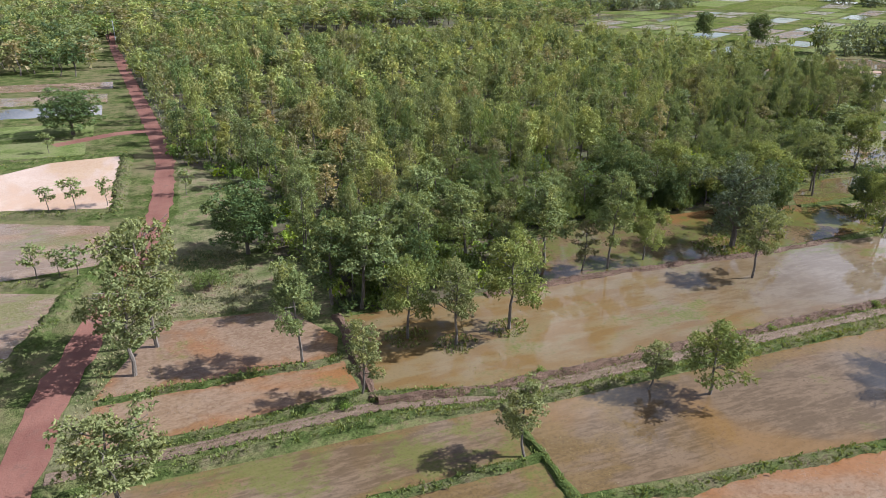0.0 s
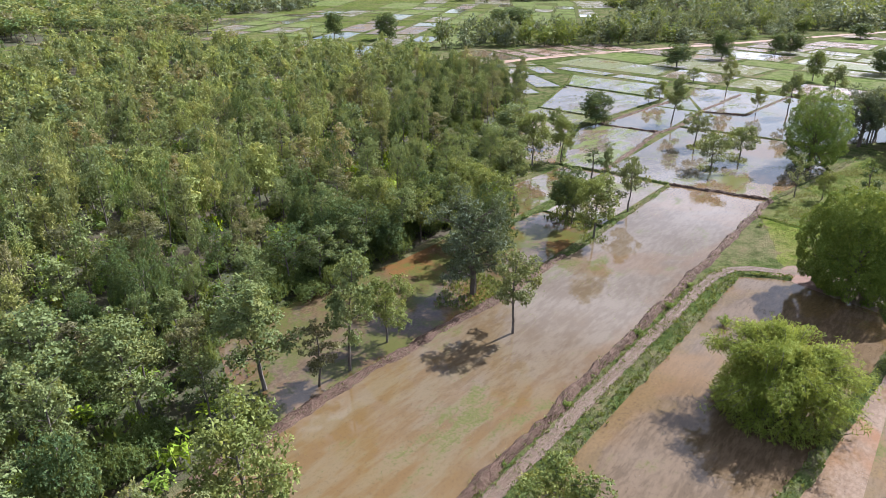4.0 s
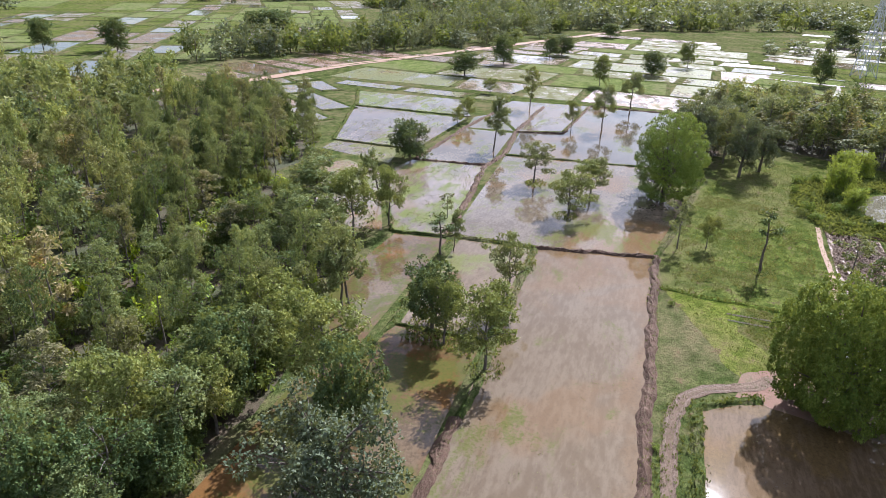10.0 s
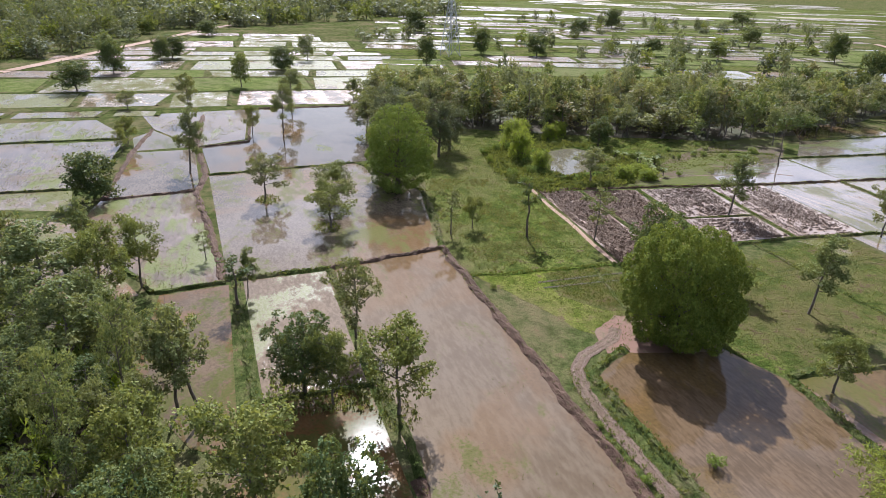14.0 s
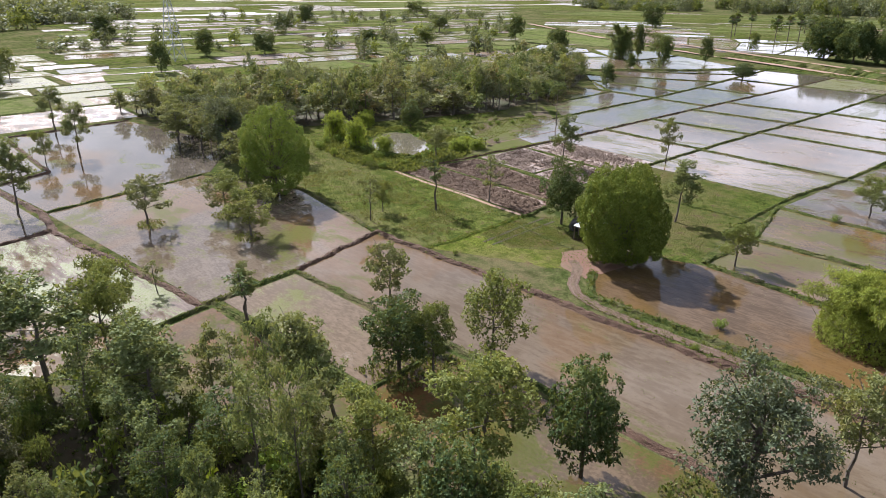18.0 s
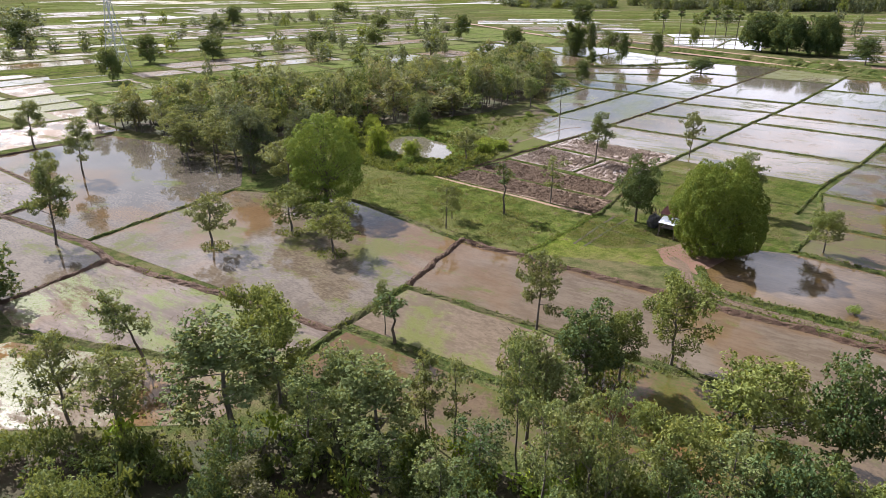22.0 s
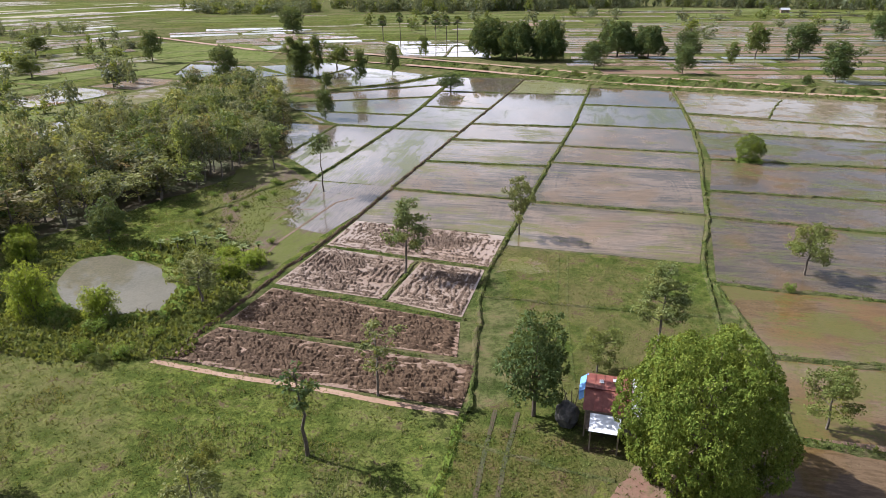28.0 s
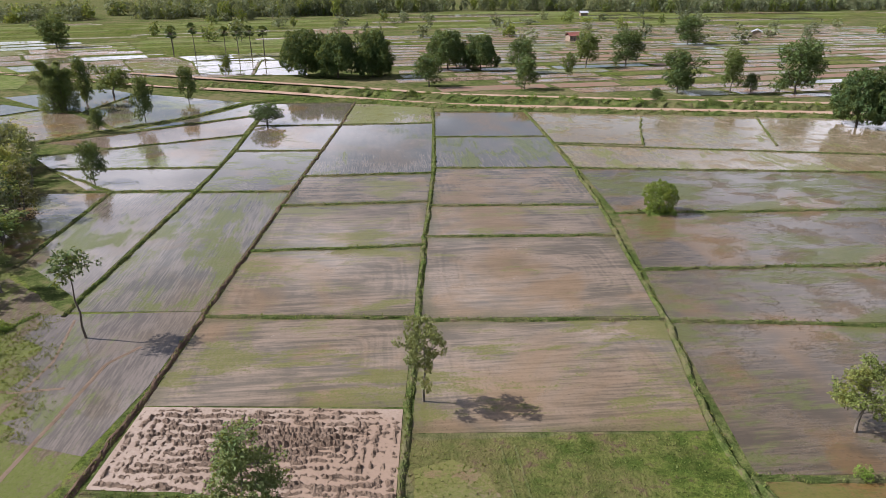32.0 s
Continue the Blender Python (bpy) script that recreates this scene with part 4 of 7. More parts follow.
# fields west of the red road
WESTF = "rice field with tan silty water beside the red road"
paddy([(-60, 120), (-31.2, 117.4), (-15.2, 113.6), (-15.8, 146), (-28.6, 144.2)], SILT_POND, "pond of pale pink-tan silty water")
paddy([(-60, 92), (-27, 89.4), (-14.2, 91), (-15, 105.4), (-31, 111.6), (-60, 116)], DRY_MUD, WESTF)
paddy([(-60, 86), (-26, 86), (-18, 83), (-19, 71.8), (-22, 64.6), (-40, 40), (-60, 40)], DRY_MUD, WESTF)
for y in (151.5, 168, 189, 205, 225):
    paddy([(-90, y + 12), (-24, y + 10), (-23, y - 3), (-90, y - 1)], (GREEN_CROP, GREEN_CROP, CLEAR, DRY_MUD, DRY_MUD)[(151.5, 168, 189, 205, 225).index(y)], WESTF, 0.034)
    bund([(-90, y - 2), (-23, y - 4)], 0.8, 0.3, None, BUND_LABEL, 1.5, 0.4, 1.2)
for row in ([(-62, 118.4), (-31.2, 114.6), (-14.6, 109.6), (-14.9, 147)], [(-62, 89), (-27, 87.8), (-16, 87)], [(-24.6, 60), (-20.4, 71), (-17.4, 84), (-13.4, 92), (-12.4, 106)], [(-14.8, 147), (-29, 146), (-50, 140)]):
    bund(row, 2.2, 0.5, BUND, "wide grassy bank beside the red road", 4, 0.5)
ribbon("drive", [(-9, 166), (-18, 165), (-30, 158)], 3.0, 0.05, LATERITE, "red earth side road", "road", 1.5, 0.02)

# sandy road in the north-east, canal road in the south
ribbon("road", [(180, 214), (209, 196), (232, 184), (287, 171), (342, 150), (397, 130), (491, 97), (560, 70)], 5.0, 0.2, ROAD, "pale sandy road past the village", "road", 4, 0.02)
ribbon("road", [(420, -368), (307, -294), (230, -250), (212, -241), (165, -221), (122, -197.6), (107, -190), (79, -183), (50, -176), (-28, -159), (-120, -141)], 4.4, 0.5, ROAD, "pale earth road along the canal bank", "road", 4, 0.03)
ribbon("road", [(244, -284), (192, -256), (140, -230), (101, -209), (40, -192), (-41, -173), (-130, -155)], 3.4, 0.7, ROAD, "pale earth path on the canal bank", "road", 4, 0.03)
for poly, mat in (([(160, -271), (184, -272), (190, -330), (172, -330)], CLEAR), ([(185.5, -273), (209, -277.5), (226, -330), (191.6, -330)], CLEAR), ([(210.6, -279), (241, -288), (262, -334), (228, -330)], RIPPLED),
                  ([(240.5, -195.5), (263, -167.5), (274, -176), (258, -207)], CLEAR), ([(275.4, -177), (290, -190), (304, -226), (270, -222), (259.6, -208)], CLEAR)):
    paddy(poly, mat, "flooded rice field mirroring the sky near the canal", 0.2)
    bund([poly[1], poly[2], poly[3]], 0.9, 0.45, None, BUND_LABEL, 2, 0.4, 1.2)
BANK = "grassy canal bank with shrubs"
ridge("bank", [(168, -210), (136, -200.5), (104, -186), (79, -177.5), (50, -171), (-28, -154), (-120, -136)], 4.5, 0.9, BANK_TURF, BANK, "bank", 1.6, 5, 0.8, 0.4)
ridge("bank", [(200, -244), (150, -222), (120, -208), (88, -196), (40, -183), (-41, -165), (-130, -147)], 8, 1.6, BANK_TURF, BANK, "bank", 1.6, 7, 0.9, 0.5)
ridge("bank", [(300, -290), (210, -242), (196, -234)], 5, 0.8, BANK_TURF, BANK, "bank", 2, 3, 0.8, 0.4)

paddy([(270, -242), (328, -238), (392, -300), (382, -330), (322, -328), (280, -276)], GREEN_CROP, "wide field of bright green young rice", 0.12)

# ploughed plots
def ploughed(corners, mat, seed, lift, label, water=0.055):
    """Churned clods and furrows standing out of muddy puddles."""
    p = np.array(corners, float)
    nu = int(np.linalg.norm(p[1] - p[0]) / 0.14)
    nv = int(np.linalg.norm(p[3] - p[0]) / 0.14)
    u, v = np.meshgrid(np.linspace(0, 1, nu), np.linspace(0, 1, nv))
    q = (p[0] * ((1 - u) * (1 - v))[..., None] + p[1] * (u * (1 - v))[..., None] + p[2] * (u * v)[..., None] + p[3] * ((1 - u) * v)[..., None])
    z = np.empty((nv, nu))
    lu, lv = np.linalg.norm(p[1] - p[0]), np.linalg.norm(p[3] - p[0])
    for i in range(nv):
        for j in range(nu):
            x, y = q[i, j]
            wet = mat is CLOD_WET
            lump = noise.voronoi((x * 1.5 + seed, y * 2.0, 0))[0][0]
            clod = (0.5 if wet else 1.5) * (0.42 - lump) + (0.8 if wet else 0.5) * noise.noise((x * 0.9 + seed, y * 1.4, 0)) + (1.3 if wet else 0.8) * noise.noise((x * 3.4 + seed, y * 3.4, 5))
            wide = noise.noise((x * 0.09 + seed * 2, y * 0.26, 7))
            e = min(u[i, j] * lu, (1 - u[i, j]) * lu, v[i, j] * lv, (1 - v[i, j]) * lv)
            turn = e if wet else y - 0.12 * x
            row = abs(math.sin(math.pi * turn / (0.95 if wet else 0.8) + 1.9 * noise.noise((x * 0.4, y * 0.4, seed)))) - 0.6 + 0.5 * noise.noise((x * 0.7, y * 0.7, seed + 9))
            ring = 0.5 + 0.5 * math.cos(e * 3.4 + 3.5 * noise.noise((x * 0.1, y * 0.1, seed)))
            edge = ring * max(0.0, 1 - e / 5.0)
            lane = max(0.0, 1 - abs(wide) / 0.022) + max(0.0, 1 - abs(noise.noise((x * 0.05, y * 0.2 + seed, 9))) / 0.014)
            z[i, j] = lift + 0.26 * clod * (1 - 0.3 * max(0.0, 1 - e / 3.0)) + (0.30 if wet else 0.18) * row + (0.22 if wet else 0.06) * wide - (0.12 if wet else 0.24) * edge - 0.30 * min(1, lane) - 0.12 * max(0.0, 1 - e / 0.8)
    pts = np.concatenate([q, np.clip(z, 0.012, None)[..., None]], 2)
    tagged(new("ploughed_plot", grid_mesh("ploughed_plot", pts, mat, False)), label, "ploughed field", kind="structure")
    paddy([tuple(c) for c in corners], PUDDLE if mat is CLOD_WET else TAN_PUDDLE, "tan muddy puddles between the clods", water)


WETP, DRYP = "churned wet plot of pale mud and puddles", "freshly ploughed plot of dark brown clods"
ploughed([(151.4, -24.2), (125.2, -21.4), (126.2, -8.8), (152.6, -12.6)], CLOD_WET, 3, 0.15, WETP)
ploughed([(152.7, -11.6), (137.4, -9.0), (138.8, 4.0), (154.6, 2.2)], CLOD_WET, 11, 0.17, WETP)
ploughed([(136.2, -8.8), (126.6, -7.6), (127.4, 7.0), (138.0, 4.4)], CLOD_WET, 23, 0.17, WETP)
ploughed([(154.4, 3.4), (127.4, 8.4), (126.4, 16.2), (155.8, 14.0)], CLOD, 37, 0.33, DRYP)
ploughed([(156.0, 14.8), (124.0, 17.8), (124.4, 25.4), (158.8, 22.4)], CLOD, 51, 0.33, DRYP)
for row in ([(152.8, -12.2), (126.4, -8.2)], [(137, -8.8), (138.4, 4.2)], [(154.6, 2.8), (127, 7.8)], [(156, 14.4), (124, 17.2)]):
    bund(row, 0.6, 0.2, None, "thin grassy strip between ploughed plots", 5, 0.3)
ribbon("bare_strip", [(159.6, 23.2), (150, 24.3), (140, 24.8), (131, 25.9), (124.4, 26.2)], 0.75, 0.05, ROAD, "strip of pale bare earth along the ploughed plot", "track", 0.8, 0.02)
bund([(123.8, 26.4), (124.6, 38), (125.4, 48)], 0.8, 0.16, RANK, "low grassy field edge", 14, 0.4)
bund([(125, 30), (110, 33)], 0.5, 0.12, None, "low grassy field edge", 3, 0.3)

# pond beside the thicket
shape = [(185.4, 7.4), (187.6, -1.2), (183, -3.4), (174.4, -0.6), (166.4, 5.6), (164.6, 12), (169.8, 14.8), (178, 13.8)]
for _ in range(2):
    shape = [(a[0] * f + b[0] * (1 - f), a[1] * f + b[1] * (1 - f)) for a, b in zip(shape, shape[1:] + shape[:1]) for f in (0.8, 0.2)]
sheet("pond", shape, POND, 0.04, "farm pond of still grey-green water", "pond", 1.5)
for row in ([(163.6, 13), (166, 4.4), (174, -2), (183, -5), (189, -2)], [(163.4, 13.4), (170, 16.6), (179, 15.6), (187, 8.6)]):
    ridge("pond_bank", row, 2.6, 0.7, RANK, "grassy bank round the pond", "bank", 0.8, 14, 0.8, 0.3)
for row in ([(118.8, 25), (119.3, 32), (119.5, 40)], [(121.0, 25), (121.2, 32), (121.2, 40)], [(113.4, 20), (114.6, 4), (115.0, -15)], [(114.8, 20), (115.9, 4), (116.3, -15)]):
    ribbon("wheel_rut", row, 0.42 if row[0][1] > 20 else 0.2, 0.07, FLOOR if row[0][1] > 20 else BANK_TURF, "bare wheel rut worn into the grass", "wheel track", 0.7, 0.01)
bund([(125.4, 0.9), (114.9, 1.4), (102.4, 1.5), (96.6, 1.2)], 0.6, 0.18, None, "low grassy bund across the grass plot", 8, 0.3)
sheet("bare_patch", [(124.6, -12.4), (121.0, -13.6), (118.0, -11.2), (117.2, -8.6), (120, -7.4), (122.6, -8.4), (124.8, -7.0)], RIPPLED, 0.034, "bare wet mud in a corner of the grass plot", "bare ground", 0.8)
sheet("rough_ground", [(124.0, 29.4), (119.5, 27.6), (113.2, 28), (112.4, 34.6), (117, 38.4), (123.6, 37.6)], DARK_WEEDS, 0.03, "rough dark weedy ground beside the hut", "weeds", 1.0)
ridge("mound", [(79.4, -76.6), (76.2, -77.4), (73.4, -77.2)], 3.4, 0.5, RANK, "small grassy mound in a flooded field", "mound", 0.7, 12, 0.5, 0.2)


# ---- trees ----
SHAPES = {}           # name: (wood quads, leaf quads, wood material, leaf material, height, radius)


def grow(key, seed, h, r, base, leaf, bark, count, size, limbs=8, lean=0.0, clumps=3, flat=0.7, trunk=0.16, top=1.0, gather=0.37, spread=1.0):
    """One tree: a bent tapered trunk, limbs that fork from it, and leaves in uneven clumps round their ends. base: height of the lowest limb, as
    a share of h."""
    g = np.random.default_rng(seed)
    k = np.linspace(0, 1, 7)
    sway = np.cumsum(g.normal(0, 0.022 * h, (7, 2)), 0) * np.array([[0.6, 0.6]]) + np.stack([lean * h * k ** 1.3, 0 * k], 1)
    sway -= sway[0]
    spine = np.concatenate([sway, (k * h * 0.86)[:, None]], 1)
    wood = [tube(spine, trunk * (1 - 0.82 * k) + 0.012, 7)]
    cents, rads = [], []
    for i in range(limbs):
        f = base + (0.84 - base) * (i + g.uniform(0, 0.9)) / limbs
        s = np.array([np.interp(f, k * 0.86, spine[:, a]) for a in range(3)])
        ang = i * 2.4 + g.uniform(-0.5, 0.5)
        reach = r * g.uniform(0.55, 1.0) * (1.0 if f < 0.6 else 1.25 - 0.75 * (f - 0.3))
        rise = g.uniform(0.25, 0.75) * reach * top
        e = s + np.array([math.cos(ang) * reach, math.sin(ang) * reach, rise])
        e[2] = min(e[2], 0.97 * h)
        mid = (s + e) / 2 + np.array([0, 0, 0.1 * reach * g.uniform(-0.4, 1)])
        wood.append(tube([s, mid, e], [trunk * 0.42 * (1.1 - f), trunk * 0.26, 0.014], 5))
        for c in range(clumps):
            w = g.uniform(0.45, 1.05)
            p = s + (e - s) * w + g.normal(0, 0.13 * r * spread, 3)
            if c:
                wood.append(tube([mid, p], [trunk * 0.14, 0.01], 4))
            cents.append(p)
            rads.append(r * gather * g.uniform(0.65, 1.25))
    for c in range(max(2, clumps)):
        cents.append(spine[-1] + np.array([g.normal(0, 0.16 * r), g.normal(0, 0.16 * r), h * g.uniform(-0.06, 0.12)]))
        rads.append(r * gather * g.uniform(0.7, 1.1))
    cents, rads = np.array(cents), np.array(rads)
    q, d = shell(g, cents, rads, count, flat, 0.35)
    lv = rosettes(g, q, d + np.array([0, 0, 0.6]), size)
    SHAPES[key] = (np.concatenate(wood), lv, bark, leaf, h, r)


def bamboo(key, seed, h, r, stems, count, leaf, size=0.5, heart=0.0, plumes=0):
    """A clump of arching bamboo: many thin culms that lean out and droop, each hung with sprays of narrow leaves; heart: the share of the leaves
    that fills the middle."""
    g = np.random.default_rng(seed)
    wood, cs, ds = [], [], []
    for i in range(stems):
        a, o = g.uniform(0, 6.28), abs(g.normal(0, 0.2 * r))
        reach = r * math.sqrt(g.uniform(0.0, 1.0)) * 0.92
        top = h * g.uniform(0.82, 1.0) * math.sqrt(max(0.12, 1 - 0.8 * (reach / r) ** 2))
        if plumes:                 # culms of one plume lean the same way
            j = i % plumes
            a = j * 2.4 + g.normal(0, 0.13)
            reach = r * math.sqrt((j + 0.5) / plumes) * (0.95 + g.normal(0, 0.05))
            top = h * (0.8 + 0.2 * ((j * 7) % 5) / 4 + g.normal(0, 0.03)) * math.sqrt(max(0.14, 1 - 0.78 * (reach / r) ** 2))
        k = np.linspace(0, 1, 7)
        out_ = o * (1 - 0.3 * k) + reach * k ** 1.8
        p = np.stack([np.cos(a) * out_, np.sin(a) * out_, top * (1 - (1 - k) ** 1.7) * (1 - 0.16 * k ** 4)], 1)
        wood.append(tube(p, 0.05 * (1 - 0.85 * k) + 0.006, 4))
        n = max(2, int(count * (1 - heart)) // stems // PER)
        t = g.uniform(0.1, 1.0, n) ** 0.85
        q = np.stack([np.interp(t, k, p[:, j]) for j in range(3)], 1)
        spray = g.normal(0, 0.05 * r, (n, 3)) * np.array([1, 1, 0.8])
        cs.append(q + spray)
        ds.append(spray / r * 6 + np.array([math.cos(a) * 0.5, math.sin(a) * 0.5, 0.25]))
    c, d = np.concatenate(cs), np.concatenate(ds)
    m = int(count * heart) // PER
    if m:
        e = g.normal(size=(m, 3))
        e /= np.linalg.norm(e, axis=1)[:, None]
        e[:, 2] = np.abs(e[:, 2]) * 0.86 + 0.02
        q = e * np.array([0.8 * r, 0.8 * r, 0.84 * h]) * g.uniform(0.45, 1.0, (m, 1)) ** 0.4
        c, d = np.concatenate([c, q]), np.concatenate([d, e])
    lv = rosettes(g, c, d + np.array([0, 0, 0.2]), size, 0.2, 0.5)
    SHAPES[key] = (np.concatenate(wood), lv, BARK_DARK, leaf, h, r)


def dome(key, seed, h, r, leaf, count, size, lumps=46, low=0.16, trunk=0.45, wrap=1.55, even=0.66, bulge=(0.15, 0.25), slim=0.5, lobes=0.3):
    """A broad dense crown that hides its limbs: lumps over a dome, leaves on the lumps."""
    g = np.random.default_rng(seed)
    k = np.linspace(0, 1, 5)
    wood = [tube(np.stack([0 * k, 0 * k, k * h * 0.6], 1), trunk * (1 - 0.6 * k), 9)]
    i = np.arange(lumps) + 0.5
    ph = np.arccos(1 - wrap * i / lumps)
    th = np.pi * (1 + 5 ** 0.5) * i
    mid = low * h + (h * (1 - low)) * 0.46
    n = np.stack([np.cos(th) * np.sin(ph), np.sin(th) * np.sin(ph), np.cos(ph)], 1)
    swell = g.uniform(even, 1.0, (lumps, 1)) * np.array([[0.93 + lobes * noise.noise(v * 1.5 + Vector((seed, 0, 0)))] for v in map(Vector, n)])
    cents = n * np.array([r, r, (h - mid)]) * swell + np.array([0, 0, mid])
    rads = g.uniform(*bulge, lumps) * r
    for j in range(0, lumps, 4):
        wood.append(tube([(0, 0, h * 0.25), cents[j] * np.array([0.5, 0.5, 0.75]), cents[j]], [trunk * 0.4, trunk * 0.2, 0.03], 5))
    q, d = shell(g, cents, rads, count, 1.0, 0.62, 0.6 * n)
    inner = len(q) // 5
    q[:inner] = (q[:inner] - np.array([0, 0, mid])) * 0.62 + np.array([0, 0, mid])
    SHAPES[key] = (np.concatenate(wood), rosettes(g, q, d + np.array([0, 0, 0.35]), size, slim), BARK_DARK, leaf, h, r)


def palm(key, seed, h, r):
    """A sugar palm: a straight ringed trunk and a ball of stiff fans."""
    g = np.random.default_rng(seed)
    k = np.linspace(0, 1, 9)
    wood = [tube(np.stack([0.3 * k ** 2, 0 * k, k * h * 0.86], 1), 0.24 - 0.08 * k + 0.02 * (np.arange(9) % 2), 7)]
    lv = []
    for i in range(64):
        a, up = i * 2.4, g.uniform(-0.9, 1.35)
        d = np.array([math.cos(a) * math.cos(up), math.sin(a) * math.cos(up), math.sin(up)])
        o = np.array([0.3, 0, h * 0.86])
        e = o + d * r * g.uniform(0.6, 0.8)
        wood.append(tube([o, e], [0.05, 0.03], 4))
        s = np.cross(d, (0, 0, 1.0))
        s /= np.linalg.norm(s)
        u = np.cross(s, d)
        for b in np.linspace(-1.3, 1.3, 9):
            f = d * math.cos(b) + s * math.sin(b)
            w = np.cross(f, u) * 0.2
            t = e + f * r * 0.42 - u * 0.1
            lv.append(np.stack([e, e + f * r * 0.2 + w, t, e + f * r * 0.2 - w]))
    SHAPES[key] = (np.concatenate(wood), np.array(lv), BARK_DARK, LEAF_DARK, h, r)


def shrub(key, seed, h, r, leaf, count, size, lumps=9):
    """A low bush of several leafy lumps on short stems."""
    g = np.random.default_rng(seed)
    wood, cents, rads = [], [], []
    for i in range(lumps):
        a, o = i * 2.4, r * 0.62 * math.sqrt((i + 0.5) / lumps)
        c = np.array([math.cos(a) * o, math.sin(a) * o, h * g.uniform(0.35, 0.72) * (1.15 - 0.5 * o / r)])
        wood.append(tube([(0, 0, 0), c * np.array([0.5, 0.5, 0.6]), c], [0.05, 0.035, 0.012], 4))
        cents.append(c)
        rads.append(min(r * 0.42, h * 0.36) * g.uniform(0.7, 1.15))
    cents, rads = np.array(cents), np.array(rads)
    c, d = shell(g, cents, rads, count, 1.0)
    c[:, 2] = np.abs(c[:, 2])
    SHAPES[key] = (np.concatenate(wood), rosettes(g, c, d + np.array([0, 0, 0.6]), size), BARK, leaf, h, r)


for s in range(6):
    grow("wood_%d" % s, 20 + s, 11, (2.5, 2.9, 2.2, 3.1, 2.6, 2.4)[s], (0.24, 0.34, 0.22, 0.34, 0.28, 0.3)[s], (LEAF, LEAF, LEAF_OLIVE, LEAF_DARK, LEAF_PALE, LEAF_RUSSET)[s], BARK, 5200, 0.235, 13, 0.0, 4, 0.8, 0.14, 1.0, 0.25, 1.1)
grow("tall", 31, 12, 2.6, 0.28, LEAF, BARK, 9000, 0.25, 14, 0.0, 5, 0.85, 0.16, 1.0, 0.26, 1.0)
grow("round", 32, 9, 3.0, 0.3, LEAF_WARM, BARK, 9500, 0.24, 13, 0.02, 6, 0.8, 0.16, 1.0, 0.25, 1.1)
grow("open", 33, 9, 2.9, 0.32, LEAF_PALE, BARK, 6000, 0.25, 13, 0.03, 5, 0.75, 0.15, 1.1, 0.2, 1.15)
grow("pale_thin", 34, 9.5, 2.0, 0.26, LEAF_PALE, BARK, 4500, 0.24, 13, 0.0, 4, 0.9, 0.12, 1.0, 0.26)
grow("grey", 36, 12, 4.6, 0.18, LEAF_GREY, BARK_DARK, 21000, 0.26, 19, 0.0, 6, 0.8, 0.42, 1.0, 0.22, 1.2)
grow("spindle", 37, 10, 1.3, 0.5, LEAF_DARK, BARK_DARK, 650, 0.34, 7, 0.06, 2, 0.8, 0.17, 0.8, 0.42)
grow("leaning", 38, 9.5, 2.8, 0.4, LEAF, BARK_DARK, 5000, 0.25, 11, 0.22, 4, 0.7, 0.17, 1.0, 0.23)
grow("sapling", 39, 5, 1.5, 0.35, LEAF, BARK, 420, 0.38, 7, 0.02, 2, 0.7, 0.06, 1.0, 0.42)
grow("pole_tree", 40, 12.4, 2.1, 0.66, LEAF_DARK, BARK_DARK, 1400, 0.36, 8, 0.03, 4, 0.8, 0.14, 0.7, 0.5)
grow("field_a", 41, 10, 3.4, 0.16, LEAF_DARK, BARK_DARK, 6000, 0.48, 13, 0.02, 6, 0.9, 0.18, 1.0, 0.42)
grow("field_b", 42, 12, 4.2, 0.1, LEAF_DARK, BARK_DARK, 7500, 0.54, 15, 0.0, 6, 0.9, 0.2, 1.0, 0.42)
grow("field_c", 43, 11, 3.2, 0.2, LEAF_UNDER, BARK, 5000, 0.46, 12, 0.03, 6, 0.9, 0.18, 1.0, 0.4)
grow("teak", 44, 9, 2.5, 0.3, LEAF_TEAK, BARK, 1400, 0.34, 10, 0.0, 4, 0.75, 0.14, 1.0, 0.27)
grow("wisp", 45, 8, 1.7, 0.3, LEAF_PALE, BARK, 1600, 0.24, 10, 0.0, 3, 0.8, 0.09, 1.0, 0.26)
bamboo("bamboo", 51, 10, 7.0, 260, 110000, LEAF_BAMBOO, 0.34, 0.3, 17)
bamboo("bamboo_tall", 52, 17, 5.5, 90, 30000, LEAF_UNDER, 0.55, 0.4, 9)
bamboo("bamboo_small", 53, 7, 3.6, 60, 6300, LEAF_LIME, 0.5, 0.4)
dome("mango", 55, 13.4, 8.0, LEAF_MANGO, 110000, 0.27, 120, 0.03, 0.5, 1.88, 0.82, (0.11, 0.22), 0.5, 0.32)
dome("rain_tree", 56, 15.5, 7.0, LEAF_BRIGHT, 70000, 0.27, 130, 0.02, 0.5, 1.94, 0.8, (0.1, 0.2), 0.34, 0.3)
dome("bank_tree", 57, 18, 9.0, LEAF_DARK, 20000, 0.75, 90, 0.06, 0.45, 1.75, 0.72, (0.1, 0.24), 0.5, 0.45)
dome("dark", 35, 9, 3.0, LEAF_DARK, 12000, 0.25, 60, 0.12, 0.2, 1.8, 0.62, (0.14, 0.28), 0.5, 0.5)
dome("round_bush", 58, 6.0, 3.2, LEAF_MANGO, 12000, 0.24, 60, 0.02, 0.15, 1.95, 0.8, (0.12, 0.22), 0.5, 0.2)
dome("far_broad", 62, 10, 4.4, LEAF_FAR_HAZE, 1500, 0.62, 34, 0.05, 0.2, 1.9, 0.6, (0.2, 0.36), 0.6, 0.6)
